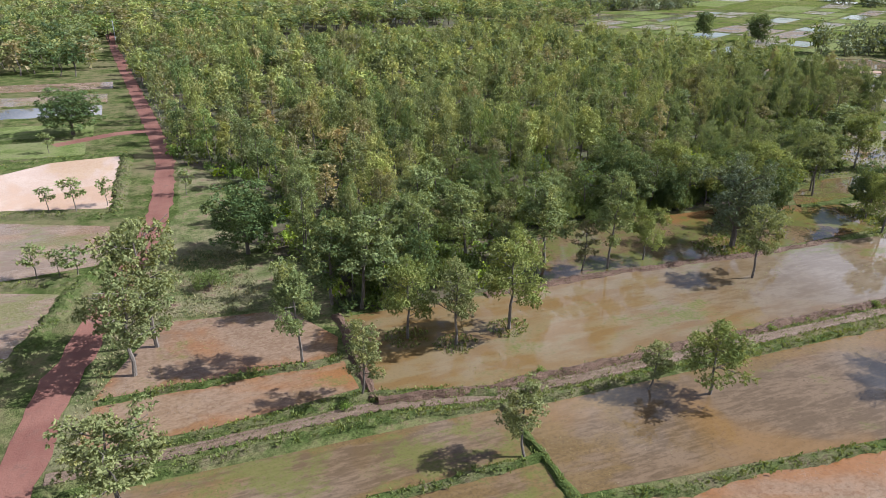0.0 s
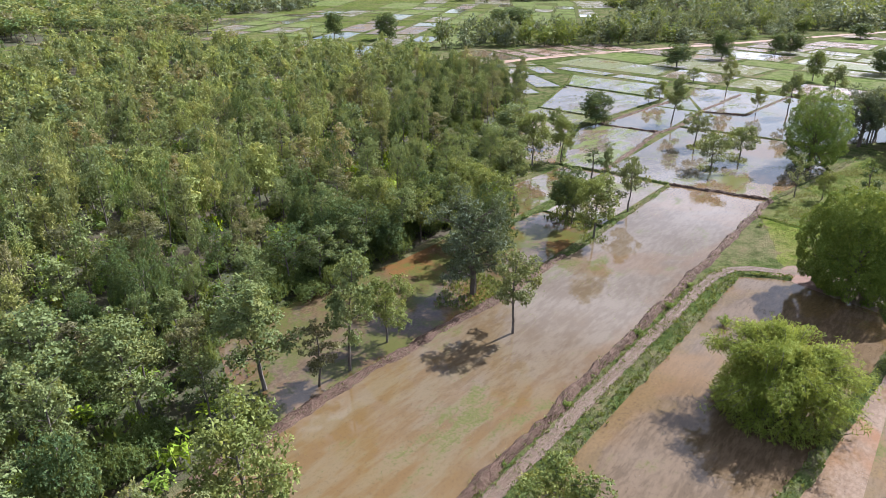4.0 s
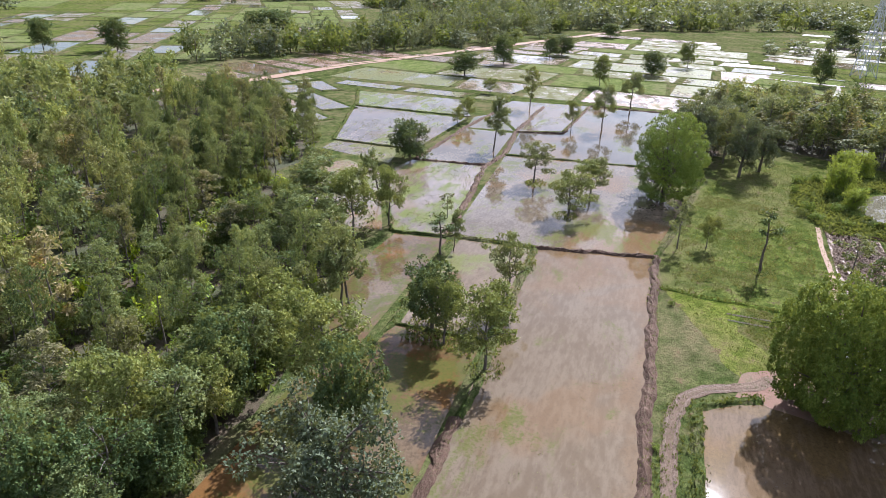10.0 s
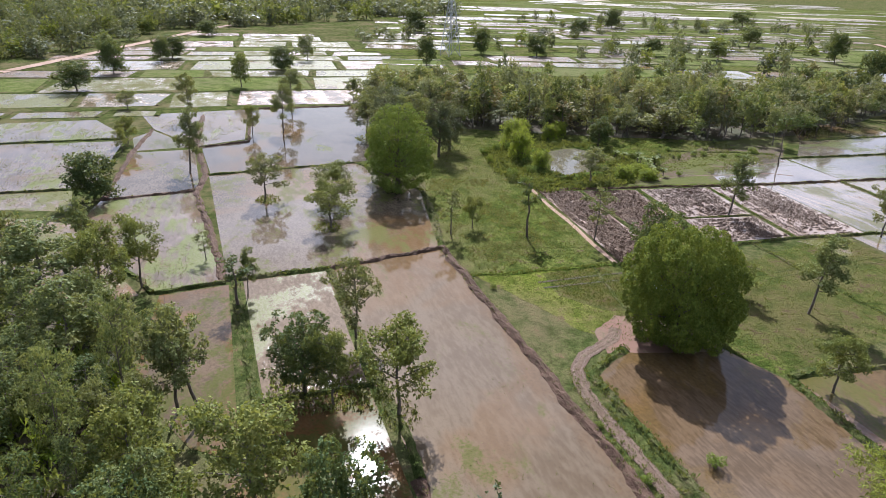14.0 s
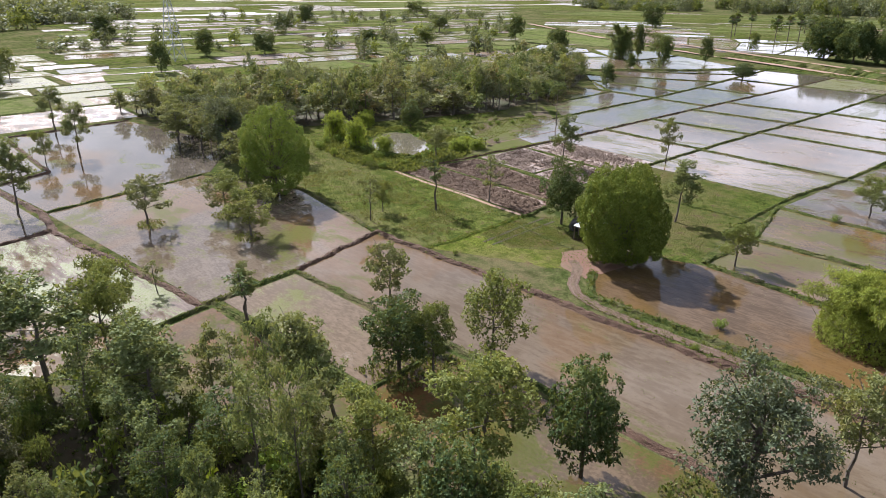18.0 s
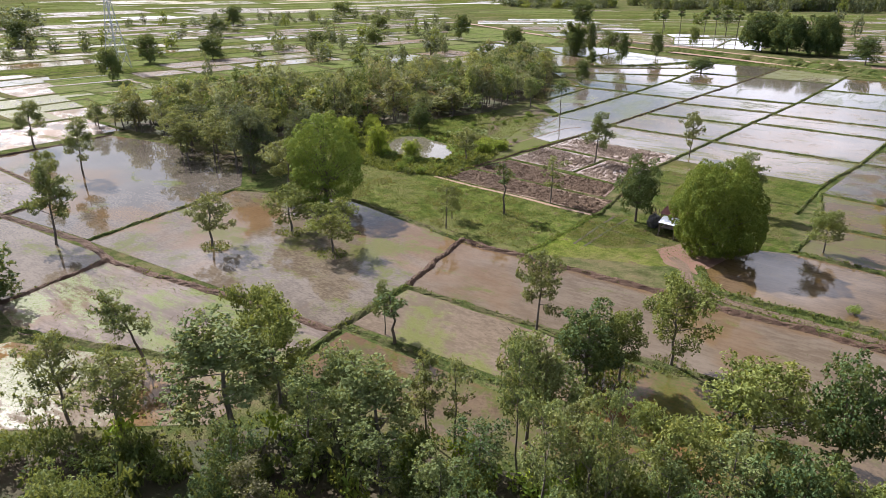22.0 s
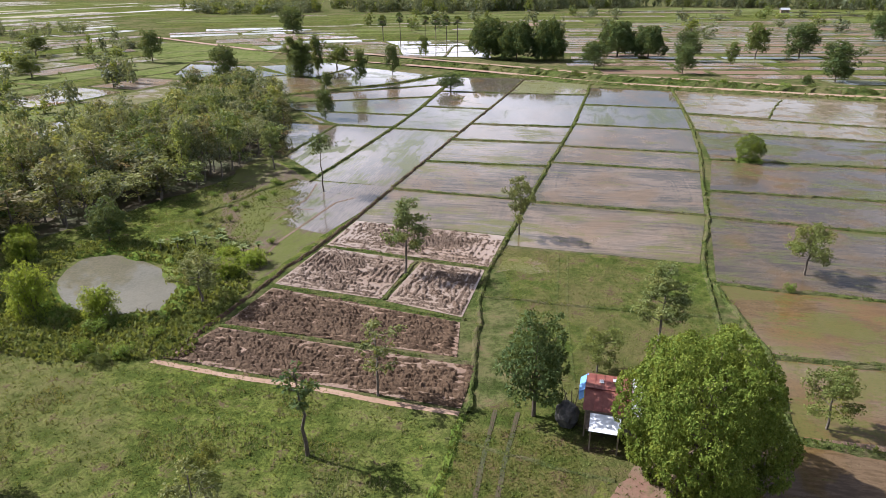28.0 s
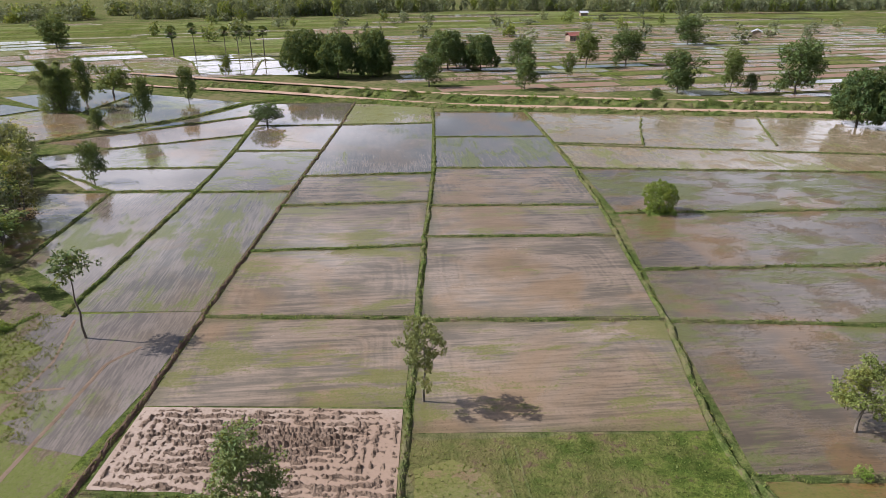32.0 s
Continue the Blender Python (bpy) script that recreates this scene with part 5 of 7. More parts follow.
dome("far_tall", 63, 12, 3.6, LEAF_FAR_HAZE, 1500, 0.6, 34, 0.1, 0.2, 1.9, 0.6, (0.2, 0.38), 0.6, 0.6)
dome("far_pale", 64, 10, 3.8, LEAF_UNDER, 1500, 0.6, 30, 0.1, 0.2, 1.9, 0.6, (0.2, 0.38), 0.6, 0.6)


def banana(key, seed, h, r):
    """A banana plant: a thick soft stem with long arching blades."""
    g = np.random.default_rng(seed)
    wood, lv = [tube([(0, 0, 0), (0.04, 0, h * 0.25), (0, 0, h * 0.5)], [0.14, 0.12, 0.07], 7)], []
    for i in range(11):
        a, rise = i * 2.4, g.uniform(0.5, 1.3)
        k = np.linspace(0, 1, 5)
        out_ = r * (k * math.cos(rise) * 0.6 + 0.5 * k ** 2)
        z = h * 0.45 + h * 0.6 * (math.sin(rise) * k - 0.45 * k ** 2.4)
        p = np.stack([np.cos(a) * out_, np.sin(a) * out_, z], 1)
        w = np.array([0.05, 0.26, 0.32, 0.26, 0.04])[:, None] * np.array([[-math.sin(a), math.cos(a), 0.15]])
        for j in range(4):
            lv.append(np.stack([p[j] - w[j], p[j + 1] - w[j + 1], p[j + 1], p[j]]))
            lv.append(np.stack([p[j], p[j + 1], p[j + 1] + w[j + 1], p[j] + w[j]]))
    SHAPES[key] = (np.concatenate(wood), np.array(lv), BARK, LEAF, h, r)


banana("banana", 61, 3.4, 1.7)
palm("sugar_palm", 60, 15, 3.0)
for s in range(3):
    shrub("shrub_%d" % s, 70 + s, (1.0, 1.8, 2.6)[s], (0.9, 1.6, 2.6)[s], (LEAF, LEAF_BRIGHT, LEAF_UNDER)[s], (260, 1100, 2400)[s], (0.2, 0.19, 0.21)[s])

MESHES, FIRST = {}, {}


def tree(key, x, y, h, w, label, category="tree", name="tree", turn=None, group=""):
    """A tree of that shape at x, y, scaled to its height and crown width."""
    wood, lv, bark, leaf, h0, r0 = SHAPES[key]
    if key not in MESHES:
        MESHES[key] = (quad_mesh(key + "_trunk", wood, [bark]), quad_mesh(key + "_crown", lv, [leaf]))
    turn = rng.uniform(0, 360) if turn is None else turn
    sw = w / (2.0 * r0)
    size, place = (sw, sw, h / h0), pose(x, y, 0, 0, 0, turn)
    first = FIRST.get((key, name))
    if first:
        ob = copy_thing(first, place @ Matrix.Diagonal((*(a / b for a, b in zip(size, first.scale)), 1)))
    else:
        ob = FIRST[key, name] = new(name)
        ob.matrix_basis = place @ Matrix.Diagonal((*size, 1))
        part("trunk", MESHES[key][0], ob)
        part("crown", MESHES[key][1], ob)
    return tagged(ob, label, category, group)


def grove(name, rows, label, category, most):
    """Many trees as one mesh. rows: (shape, x, y, height, width, turn). most: how many leaves each
    tree keeps, drawn larger in turn."""
    qs, mi, mats, tones = [], [], [], []
    for key, x, y, h, w, turn in rows:
        tone = rng.uniform(-0.32, 0.58)
        wood, lv, bark, leaf, h0, r0 = SHAPES[key]
        for m in (bark, leaf):
            if m not in mats:
                mats.append(m)
        if most < len(lv):
            blow = 0.98 * math.sqrt(len(lv) / most)
            tufts = lv[:len(lv) // PER * PER].reshape(-1, PER, 4, 3)
            tufts = tufts[rng.permutation(len(tufts))[:max(3, most // PER)]]
            c = tufts[:, :1, :1]
            lv = (c + (tufts - c) * blow).reshape(-1, 4, 3)
            wood = wood[:42] if most > 200 else wood[:42:2]
        ca, sa = math.cos(turn), math.sin(turn)
        mtx = np.array([[ca * w / 2 / r0, sa * w / 2 / r0, 0], [-sa * w / 2 / r0, ca * w / 2 / r0, 0], [0, 0, h / h0]])
        half = (lv[:, 1] - lv[:, 3]) * 0.5
        lv = np.stack([lv[:, 0], lv[:, 2] + half, lv[:, 2] - half], 1)
        wood = np.concatenate([wood[:, (0, 1, 2)], wood[:, (0, 2, 3)]])
        for a, m in ((wood, bark), (lv, leaf)):
            qs.append(a @ mtx + np.array([x, y, 0]))
            mi.append(np.full(len(a), mats.index(m)))
            tones.append(np.full(len(a), tone))
    me = tri_mesh(name, np.concatenate(qs), mats, np.concatenate(mi))
    me.attributes.new("own_tone", "FLOAT", "FACE").data.foreach_set("value", np.concatenate(tones))
    return tagged(new(name, me), label, category, kind="stuff")


# ---- single trees in and round the fields ----
STAND = "slender broadleaf tree standing in a flooded rice field"
for key, x, y, h, w, label in (
        ("pale_thin", 38.5, 43.0, 6.1, 3.4, "small leafy tree in shallow brown water"), ("round", 43.8, 40.4, 7.6, 6.0, "small round tree in shallow brown water"),
        ("pale_thin", 22.4, 38.5, 8.3, 4.0, "pale thin tree on a grassy bund"), ("pale_thin", 11.4, 51.5, 9.2, 4.0, "pale thin tree on the bund corner"),
        ("tall", 6.8, 58.5, 12.2, 5.0, "tall slender tree on a grassy bund"), ("round", 18.7, 59.8, 9.1, 6.0, STAND), ("open", 23.3, 56.8, 10.4, 5.8, STAND),
        ("round", 30.3, 58.0, 11.2, 7.4, STAND), ("tall", 15.5, 68.2, 11.8, 7.4, "broadleaf tree at the forest edge"), ("tall", 12.3, 70.1, 12, 6.4, "broadleaf tree at the forest edge"),
        ("open", -9.4, 62.1, 11.5, 8.6, "spreading thin-leaved tree beside the red road"), ("open", -7.4, 67.0, 15, 8.8, "tall thin-leaved tree beside the red road"),
        ("open", -9.0, 42.0, 10.0, 8.0, "thin-leaved tree near the farm track"),
        ("dark", 4.1, 88.4, 10.9, 9.6, "dense dark tree at the forest edge"), ("open", 67.1, 59.2, 10.4, 6.0, "solitary tree standing in muddy water"),
        ("grey", 71.9, 68.3, 12.6, 9.6, "large blue-grey tree on a grassy islet"), ("tall", 50.1, 68.0, 14.0, 5.2, "tall tree at the flooded forest edge"),
        ("tall", 42.5, 72.0, 12.8, 7.4, "tall tree at the flooded forest edge"), ("wood_2", 46.3, 68.4, 7.6, 3.6, "small tree at the flooded forest edge"),
        ("round", 56.5, 68.8, 7.7, 5.0, "small tree at the flooded forest edge"), ("tall", 24.9, 78.4, 14.4, 7.8, "tall slender broadleaf forest tree"), ("tall", 32.3, 75.9, 12, 7.0, "tall slender broadleaf forest tree"),
        ("round", 98.5, 64.9, 10.0, 6.4, "leafy tree beside a flooded field"), ("dark", 104.4, 72.7, 8.9, 6.8, "dense dark tree on a grassy islet"),
        ("round", 101.8, 70.4, 7.8, 4.4, "small tree on a grassy islet"), ("open", 113.4, 66.0, 9.8, 5.6, "open-crowned tree on a bund"),
        ("leaning", 102.8, 82.0, 10.4, 6.0, "leaning tree in flooded ground"), ("spindle", 124.2, 78.2, 7.2, 3.0, "thin dark tree on a bund"),
        ("open", 164.2, 72.4, 8.4, 7.0, STAND), ("round", 159.6, 61.0, 7.4, 7.0, STAND), ("round", 148.2, 63.4, 7.6, 7.2, STAND),
        ("wisp", 140.6, 45.8, 8.3, 4.0, "thin tree on the meadow edge"), ("spindle", 136.6, 34.6, 10.2, 3.0, "bare-stemmed crooked tree in the meadow"),
        ("wisp", 133.0, 24.8, 8.8, 4.8, "thin tree on the ploughed plot"), ("tall", 137.6, -4.4, 11.2, 5.8, "leafy tree between ploughed plots"),
        ("open", 123.0, -22.6, 10.1, 5.0, "slender tree on a bund corner"), ("dark", 117.3, 25.2, 11.2, 6.6, "dense dark tree beside the field hut"),
        ("tall", 104.6, 11.0, 10.6, 5.4, "open leafy tree on the grass plot"), ("round", 111.2, 16.4, 5.0, 4.2, "thin young tree on the grass plot"), ("round", 90.4, 22.2, 6.4, 4.8, "small tree at a field edge"),
        ("round", 82.2, -13.9, 7.2, 6.0, "small round tree in a muddy field"), ("tall", 184.2, 85.4, 13.0, 6.0, "tall tree between flooded fields"),
        ("open", 236, 87.2, 12.3, 6.2, STAND), ("round", 214, 72.0, 7.3, 4.0, STAND), ("tall", 217, 64.4, 12.4, 6.0, STAND), ("wisp", 139.3, 82.0, 4.4, 2.6, "sapling in a flooded field"),
        ("round", 88.3, 78.2, 11, 8.0, "leafy tree at the flooded forest edge"), ("dark", 82.7, 72.9, 11, 6.2, "dense leafy tree at the flooded forest edge"),
        ("spindle", 90.2, 77.4, 7.2, 3.2, "small crooked tree at the flooded forest edge"), ("open", 104.6, 84.1, 11, 6.0, "open leafy tree at the forest edge"),
        ("pale_thin", 98.9, 86.3, 9, 3.4, "narrow leafy tree at the forest edge"), ("pale_thin", 111.6, 88.6, 9, 3.4, "narrow leafy tree at the forest edge"), ("wisp", 109.3, 88.2, 9, 3.4, "thin tree at the forest edge"),
        ("round", 126.0, 92.7, 11, 6.4, "leafy tree at the forest edge"), ("tall", 124.8, 99.0, 12, 9.4, "broad leafy tree at the forest edge"), ("open", 132.6, 104.3, 9, 6.6, "open tree at the field edge"),
        ("open", 139.9, 105.5, 9, 5.4, "open tree at the field edge"), ("tall", 117.3, 92.0, 9.4, 5.0, "slender tree at the forest edge"), ("tall", 112.3, 93.9, 10.4, 7.0, "leafy tree at the forest edge"),
        ("leaning", 143.6, 95.8, 8.6, 5.2, "tree beside flooded fields"), ("round", 132.5, 89.6, 9.4, 5.4, "tree beside flooded fields"), ("tall", 126.6, 77.0, 6.6, 2.6, "small tree on a bund"),
        ("field_b", 170.4, 100.4, 8.0, 7.4, "dense tree at a bund corner"), ("round", 203.5, 99.8, 5.2, 3.0, "small tree on a bund"), ("round", 211, 99.4, 6.2, 4.4, "small tree on a bund"),
        ("tall", 194.0, 41.6, 13.2, 6.8, "tall tree at the meadow edge"), ("pole_tree", 163.1, -39.2, 12.4, 4.6, "tall bare-stemmed tree in wet ground"), ("tall", 180, -53.2, 9.2, 5.0, "tree at the edge of the wood"),
        ("field_a", 188.6, -107.6, 8.4, 4.8, STAND), ("round", 142.4, 41.6, 5.2, 3.2, "small thin tree in the meadow"), ("dark", 187.3, -7.4, 7.4, 6.4, "dark tree beside the pond"),
        ("field_a", 197.6, -169.4, 13.6, 5.0, "slender tree beside flooded fields"), ("field_b", 256, -172.4, 14.2, 9.6, "tall tree among flooded fields"), ("field_a", 207, -158, 6.6, 3.8, STAND),
        ("field_a", 195, -207, 11.6, 5.6, "tree beside the canal road"), ("field_c", 194, -263, 11, 5.0, "tree beyond the canal road"), ("field_b", 331, -416, 18, 17, "large dark tree on far farmland"),
        ("field_b", 17, -207, 15, 12, "leafy tree beyond the canal road"), ("field_c", -2, -204, 15.4, 8, "open tree beyond the canal road"), ("field_a", -10, -204, 6.8, 4.8, "small tree beyond the canal road"),
        ("field_b", -25, -200, 19, 14.4, "tall dark tree beyond the canal road"), ("field_b", 7, -291, 16, 14, "dark tree among far fields"), ("field_c", 29, -285, 16, 12, "pale tree among far fields"),
        ("field_c", 48, -247, 10.6, 5.4, "tree among far fields"), ("field_a", 108.4, -232, 11.8, 10, "bright leafy tree beyond the canal"), ("field_a", 72, -221, 11.6, 8, "leafy tree beyond the canal"),
        ("field_a", 32.4, -189, 4.6, 3.6, "young tree on the canal bank"), ("field_b", -66, -385, 17, 14, "leafy tree among far fields"), ("field_a", 64, -268, 14, 11, "tree beyond the canal"),
        ("field_b", 324, 116, 12, 9, "dense tree among flooded fields"), ("field_a", 359, 102, 9.6, 7, "tree among flooded fields"), ("field_b", 370, 98, 9.6, 10.6, "tree among flooded fields"),
        ("field_a", 286, 122, 8.8, 10.4, "tree on a bund among flooded fields"), ("field_b", 326, 55, 9.6, 9.8, "tree among flooded fields"), ("field_c", 288, 72, 10.6, 6.4, "tree among flooded fields"),
        ("round", 254, 104, 4.9, 5.4, "small round tree on a bund"), ("tall", 250, 59, 11.6, 7, "tall tree among flooded fields"), ("tall", 258, 39, 7, 4.6, "tree at the edge of the wood"),
        ("field_c", 358, 41, 11, 6.8, "tree among flooded fields"), ("field_a", 336, -8, 12, 8, "tree among flooded fields"), ("field_b", 381, -51, 12.6, 9.2, "tree among flooded fields"),
        ("field_b", 369, -77, 11, 10.6, "tree among flooded fields"), ("field_a", 369, -146, 8.6, 10, "round tree on green farmland"), ("field_c", 346, -171, 9.6, 10, "tree on green farmland"),
        ("field_a", 327, -230, 15, 9.4, "tall tree on green farmland"), ("field_c", 412, -249, 11.6, 15, "tree on green farmland"), ("field_a", 479, -161, 11, 13, "tree on green farmland"),
        ("field_b", 515, -53, 15, 16, "tree on green farmland"), ("field_b", 559, -236, 15, 15, "tree on green farmland"), ("field_c", 575, -384, 14, 22, "trees on green farmland"),
        ("field_b", 263, 300, 12, 9, "tree beyond the forest"), ("field_b", 272, 270, 13, 11, "tree beyond the forest"), ("field_a", 476, 84, 8.4, 11, "tree beside the sandy road"),
        ("field_b", 396, 284, 9, 10, "tree on far green fields"), ("field_b", 403, 273, 10, 20, "clump of trees on far green fields"), ("dark", -27.2, 166.6, 10.8, 13, "spreading tree beside the red road")):
    tree(key, x, y, h, w, label)
for x, y, h, w in ((-20.6, 113.9, 5.8, 4.0), (-16.1, 115.2, 4.9, 2.8), (-24.8, 115.4, 4.2, 3), (-22.3, 89.0, 4.8, 3.2), (-19.6, 88.6, 4.0, 2.4), (-17.3, 87.8, 4.4, 4.2), (-3.7, 117, 4.6, 2.8), (-30, 152, 4.4, 3)):
    tree("sapling", x, y, h, w, "young sapling on a field bank", group="saplings on the field bank")
for x, y in ((241, -352), (231, -358), (213, -352), (207, -357), (199, -352), (192, -352), (248, -376)):
    tree("sugar_palm", x, y, rng.uniform(14, 17), rng.uniform(6, 7.4), "tall sugar palm on far farmland", "palm", "sugar_palm", group="row of sugar palms")
for x, y, h, w in ((161, -269, 20, 19), (146, -262, 19, 18), (131, -262, 20, 16), (96, -284, 18, 18), (81, -280, 16, 16), (-11, -146, 16, 15), (-19, -141, 17.5, 15)):
    tree("bank_tree", x, y, h, w, "large dark dense tree beyond the canal road", group="large trees beyond the canal")
tree("grey", 190.8, 42.9, 13.4, 9.4, "tall pale grey-green tree at the field corner")
tree("open", 173.5, 49.1, 10.7, 8.6, "leaning open-crowned tree at the field corner")
for x, y, h, w in ((199, 41, 10.5, 8.5), (205, 42, 9.5, 8), (211, 44.5, 10, 8.6), (217, 42, 11, 9), (196, 36, 12.5, 8), (204, 35, 11.5, 9), (212, 36, 10.5, 8), (186, 33.5, 12, 7.4), (222, 36, 9.5, 8.5), (192, 29, 10, 7)):
    tree(("grey", "open", "wood_4")[int(x) % 3], x, y, h, w, "dense tree of the thicket at the field edge", group="thicket at the field edge")
tree("bamboo_tall", 128, -266, 22, 14, "tall bright bamboo clump beyond the canal road", "bamboo", "bamboo_clump")
tree("bamboo_tall", 232.6, -194, 19.8, 15, "tall bamboo clump beside flooded fields", "bamboo", "bamboo_clump")
tree("field_b", 228, -203, 16, 5.6, "dark tree beside the bamboo")
tree("field_c", 226, -222, 10.6, 12, "round pale tree beside the bamboo")
tree("bamboo", 71.4, 32.4, 9.8, 14.4, "large feathery bamboo clump standing in water", "bamboo", "bamboo_clump")
tree("mango", 103.5, 31.5, 13.6, 12.5, "large dense dark green mango tree beside the field hut", "tree", "mango_tree")
tree("rain_tree", 164.6, 48.3, 15.8, 13.4, "large bright green dense tree at the meadow edge")
tree("round_bush", 76.1, -77.4, 6.1, 6.4, "round bright green bush on a small mound", "bush", "bush")
tree("dark", 161, -164, 6.6, 10.0, "dense dark bush at a bund corner", "bush", "bush")
for x, y, h, w in ((180.8, 16.2, 8.2, 6.6), (171.8, 15.4, 5.2, 5.2), (193, 13, 7.6, 6.8), (199, 8, 6.0, 6.0), (195.6, 1.4, 5.2, 5.2), (199.5, -3, 4.8, 5)):
    tree("bamboo_small", x, y, h, w, "bright green bamboo clump beside the pond", "bamboo", "bamboo_clump", group="bamboo round the pond")
for x, y, h, w in ((160.4, -3.4, 2.8, 5.0), (162.6, 0.8, 3.2, 5.4), (164.8, -3.8, 2.6, 4.6)):
    tree("bamboo_small", x, y, h, w, "low lime-green thicket beside the ploughed plot", "bush", "bush", group="lime-green thicket")
tree("open", 161.2, 9.6, 7.2, 7.2, "light green tree on the pond bank")

for x, y, h, w in ((61.6, 85.2, 8.6, 5.4), (65.9, 84.2, 8.2, 4.6), (69.6, 85.4, 9.4, 6.0), (72.8, 83.6, 7.4, 5.2), (76.6, 84.6, 9.8, 6.2), (80.6, 84.4, 8.4, 5.6), (84.2, 85.8, 10.4, 6.4), (88.6, 85.6, 8.8, 5.4), (92.6, 86.2, 9.6, 6.0), (57.4, 86.4, 9.2, 6.0), (53.2, 87, 8.0, 5.2), (74.8, 87.6, 10.8, 6.4), (66.8, 88.2, 10.6, 6.2)):
    tree(("dark", "wood_0", "round", "wood_3", "wood_1", "tall")[int(x) % 6], x, y, h, w, "leafy tree on the bank of the flooded forest edge", group="trees of the forest edge")

# ---- the forest ----
near_line = np.array([(13, 69), (40, 72), (44, 84), (66, 85), (98, 87), (120, 93), (127, 101), (138, 111), (150, 123), (172, 126)], float)
pts = scatter(FOREST, 5.2, rng)
CLEARING = [(20, 292), (92, 286), (166, 322), (160, 378), (58, 350)]
taken = np.array([(o.matrix_basis.translation.x, o.matrix_basis.translation.y) for o in scene.collection.objects if o.parent is None and o.name.startswith("tree")])
free = np.array([np.min(np.hypot(*(taken - p).T)) > 2.6 and noise.noise((p[0] * 0.09, p[1] * 0.09, 2)) < 0.42 for p in pts])
thin = inside(pts, [(122, 104), (142, 100), (152, 112), (143, 120), (124, 115)]) & (rng.random(len(pts)) < 0.75)
bare_edge = inside(pts, [(169, 109), (135, 119), (127, 116), (124, 114), (122, 110), (125, 106), (130, 100), (135, 95), (145, 91)])
pts = pts[free & ~thin & ~bare_edge & (pts[:, 1] < 330) & ~inside(pts, CLEARING)]
edge_y = np.interp(pts[:, 0], near_line[:, 0], near_line[:, 1])
depth = pts[:, 1] - edge_y
order = np.argsort(depth + np.where(pts[:, 0] > 90, -10, 0))
kinds = ("wood_0", "wood_1", "wood_2", "wood_3", "wood_4", "wood_0", "wood_1", "tall", "dark")
soft = ("wood_0", "wood_4", "wood_2", "wood_4", "wood_1", "tall", "wood_1", "wood_3", "wood_0", "wood_4", "tall")
middle, far = [], []
for n, i in enumerate(order):
    x, y = pts[i]
    lift = 1 + 0.35 * noise.noise((x * 0.05, y * 0.05, 4))
    h, w, key = rng.uniform(6.2, 13.4) * lift, rng.uniform(3.0, 5.4), kinds[rng.integers(len(kinds))]
    if rng.random() < 0.05:
        key = "wood_5"
    if n < 165:
        tree(key, x, y, h, w, "slender broadleaf forest tree", group="trees of the forest edge")
    elif y < 165:
        middle.append(("wood_5" if key == "wood_5" else soft[rng.integers(11)], x, y, h, w, rng.uniform(0, 6.28)))
    elif rng.random() < 0.9:
        far.append(("wood_5" if key == "wood_5" else soft[rng.integers(11)], x, y, h, w * 1.1, rng.uniform(0, 6.28)))
grove("forest", middle, "dense mixed broadleaf forest, olive and mid green", "forest", 1700)
grove("far_forest", far, "distant forest canopy", "forest", 420)
far = []
rest = scatter([(-40, 330), (156, 330), (150, 375), (160, 420), (130, 640), (-60, 640)], 9.5, rng)
far += [(kinds[rng.integers(5)], x, y, rng.uniform(9, 14), 11, rng.uniform(0, 6.28)) for x, y in rest[~inside(rest, CLEARING)]]
rest = scatter([(-150, 262), (-30, 246), (-40, 330), (-50, 640), (-260, 640)], 7.5, rng)
far += [(kinds[rng.integers(5)], x, y, rng.uniform(8, 13), 7.5, rng.uniform(0, 6.28)) for x, y in rest]
rest = scatter([(170, 372), (215, 345), (262, 400), (280, 520), (240, 600), (130, 640), (160, 420)], 9.0, rng)
far += [(kinds[rng.integers(5)], x, y, rng.uniform(7, 12), 8.5, rng.uniform(0, 6.28)) for x, y in rest]
grove("far_forest", [q for q in far if q[2] < 420], "distant forest canopy", "forest", 300)
grove("far_forest", [q for q in far if q[2] >= 420], "distant forest canopy on the horizon", "forest", 110)

TEAK = [(219, 31), (204, 2), (196, -16), (187, -42), (189, -80), (212, -132), (245, -140), (238, -80), (250, -20), (264, 38)]
rows = [(("teak", "teak", "wood_4", "wood_0", "wood_2", "wood_3", "teak")[rng.integers(7)], x, y, rng.uniform(5.5, 12.0) * (1 + 0.5 * noise.noise((x * 0.07, y * 0.07, 8))), rng.uniform(3.8, 7.6), rng.uniform(0, 6.28))
        for x, y in scatter(TEAK, 3.9, rng) if noise.noise((x * 0.06, y * 0.06, 5)) < 0.42]
sheet("wood_floor", TEAK, FLOOR, 0.022, "brown leaf litter and weeds under the thin wood", "forest floor", 4.0)
grove("wood", rows, "thin grey-green wood of young trees beside the meadow", "wood", 700)

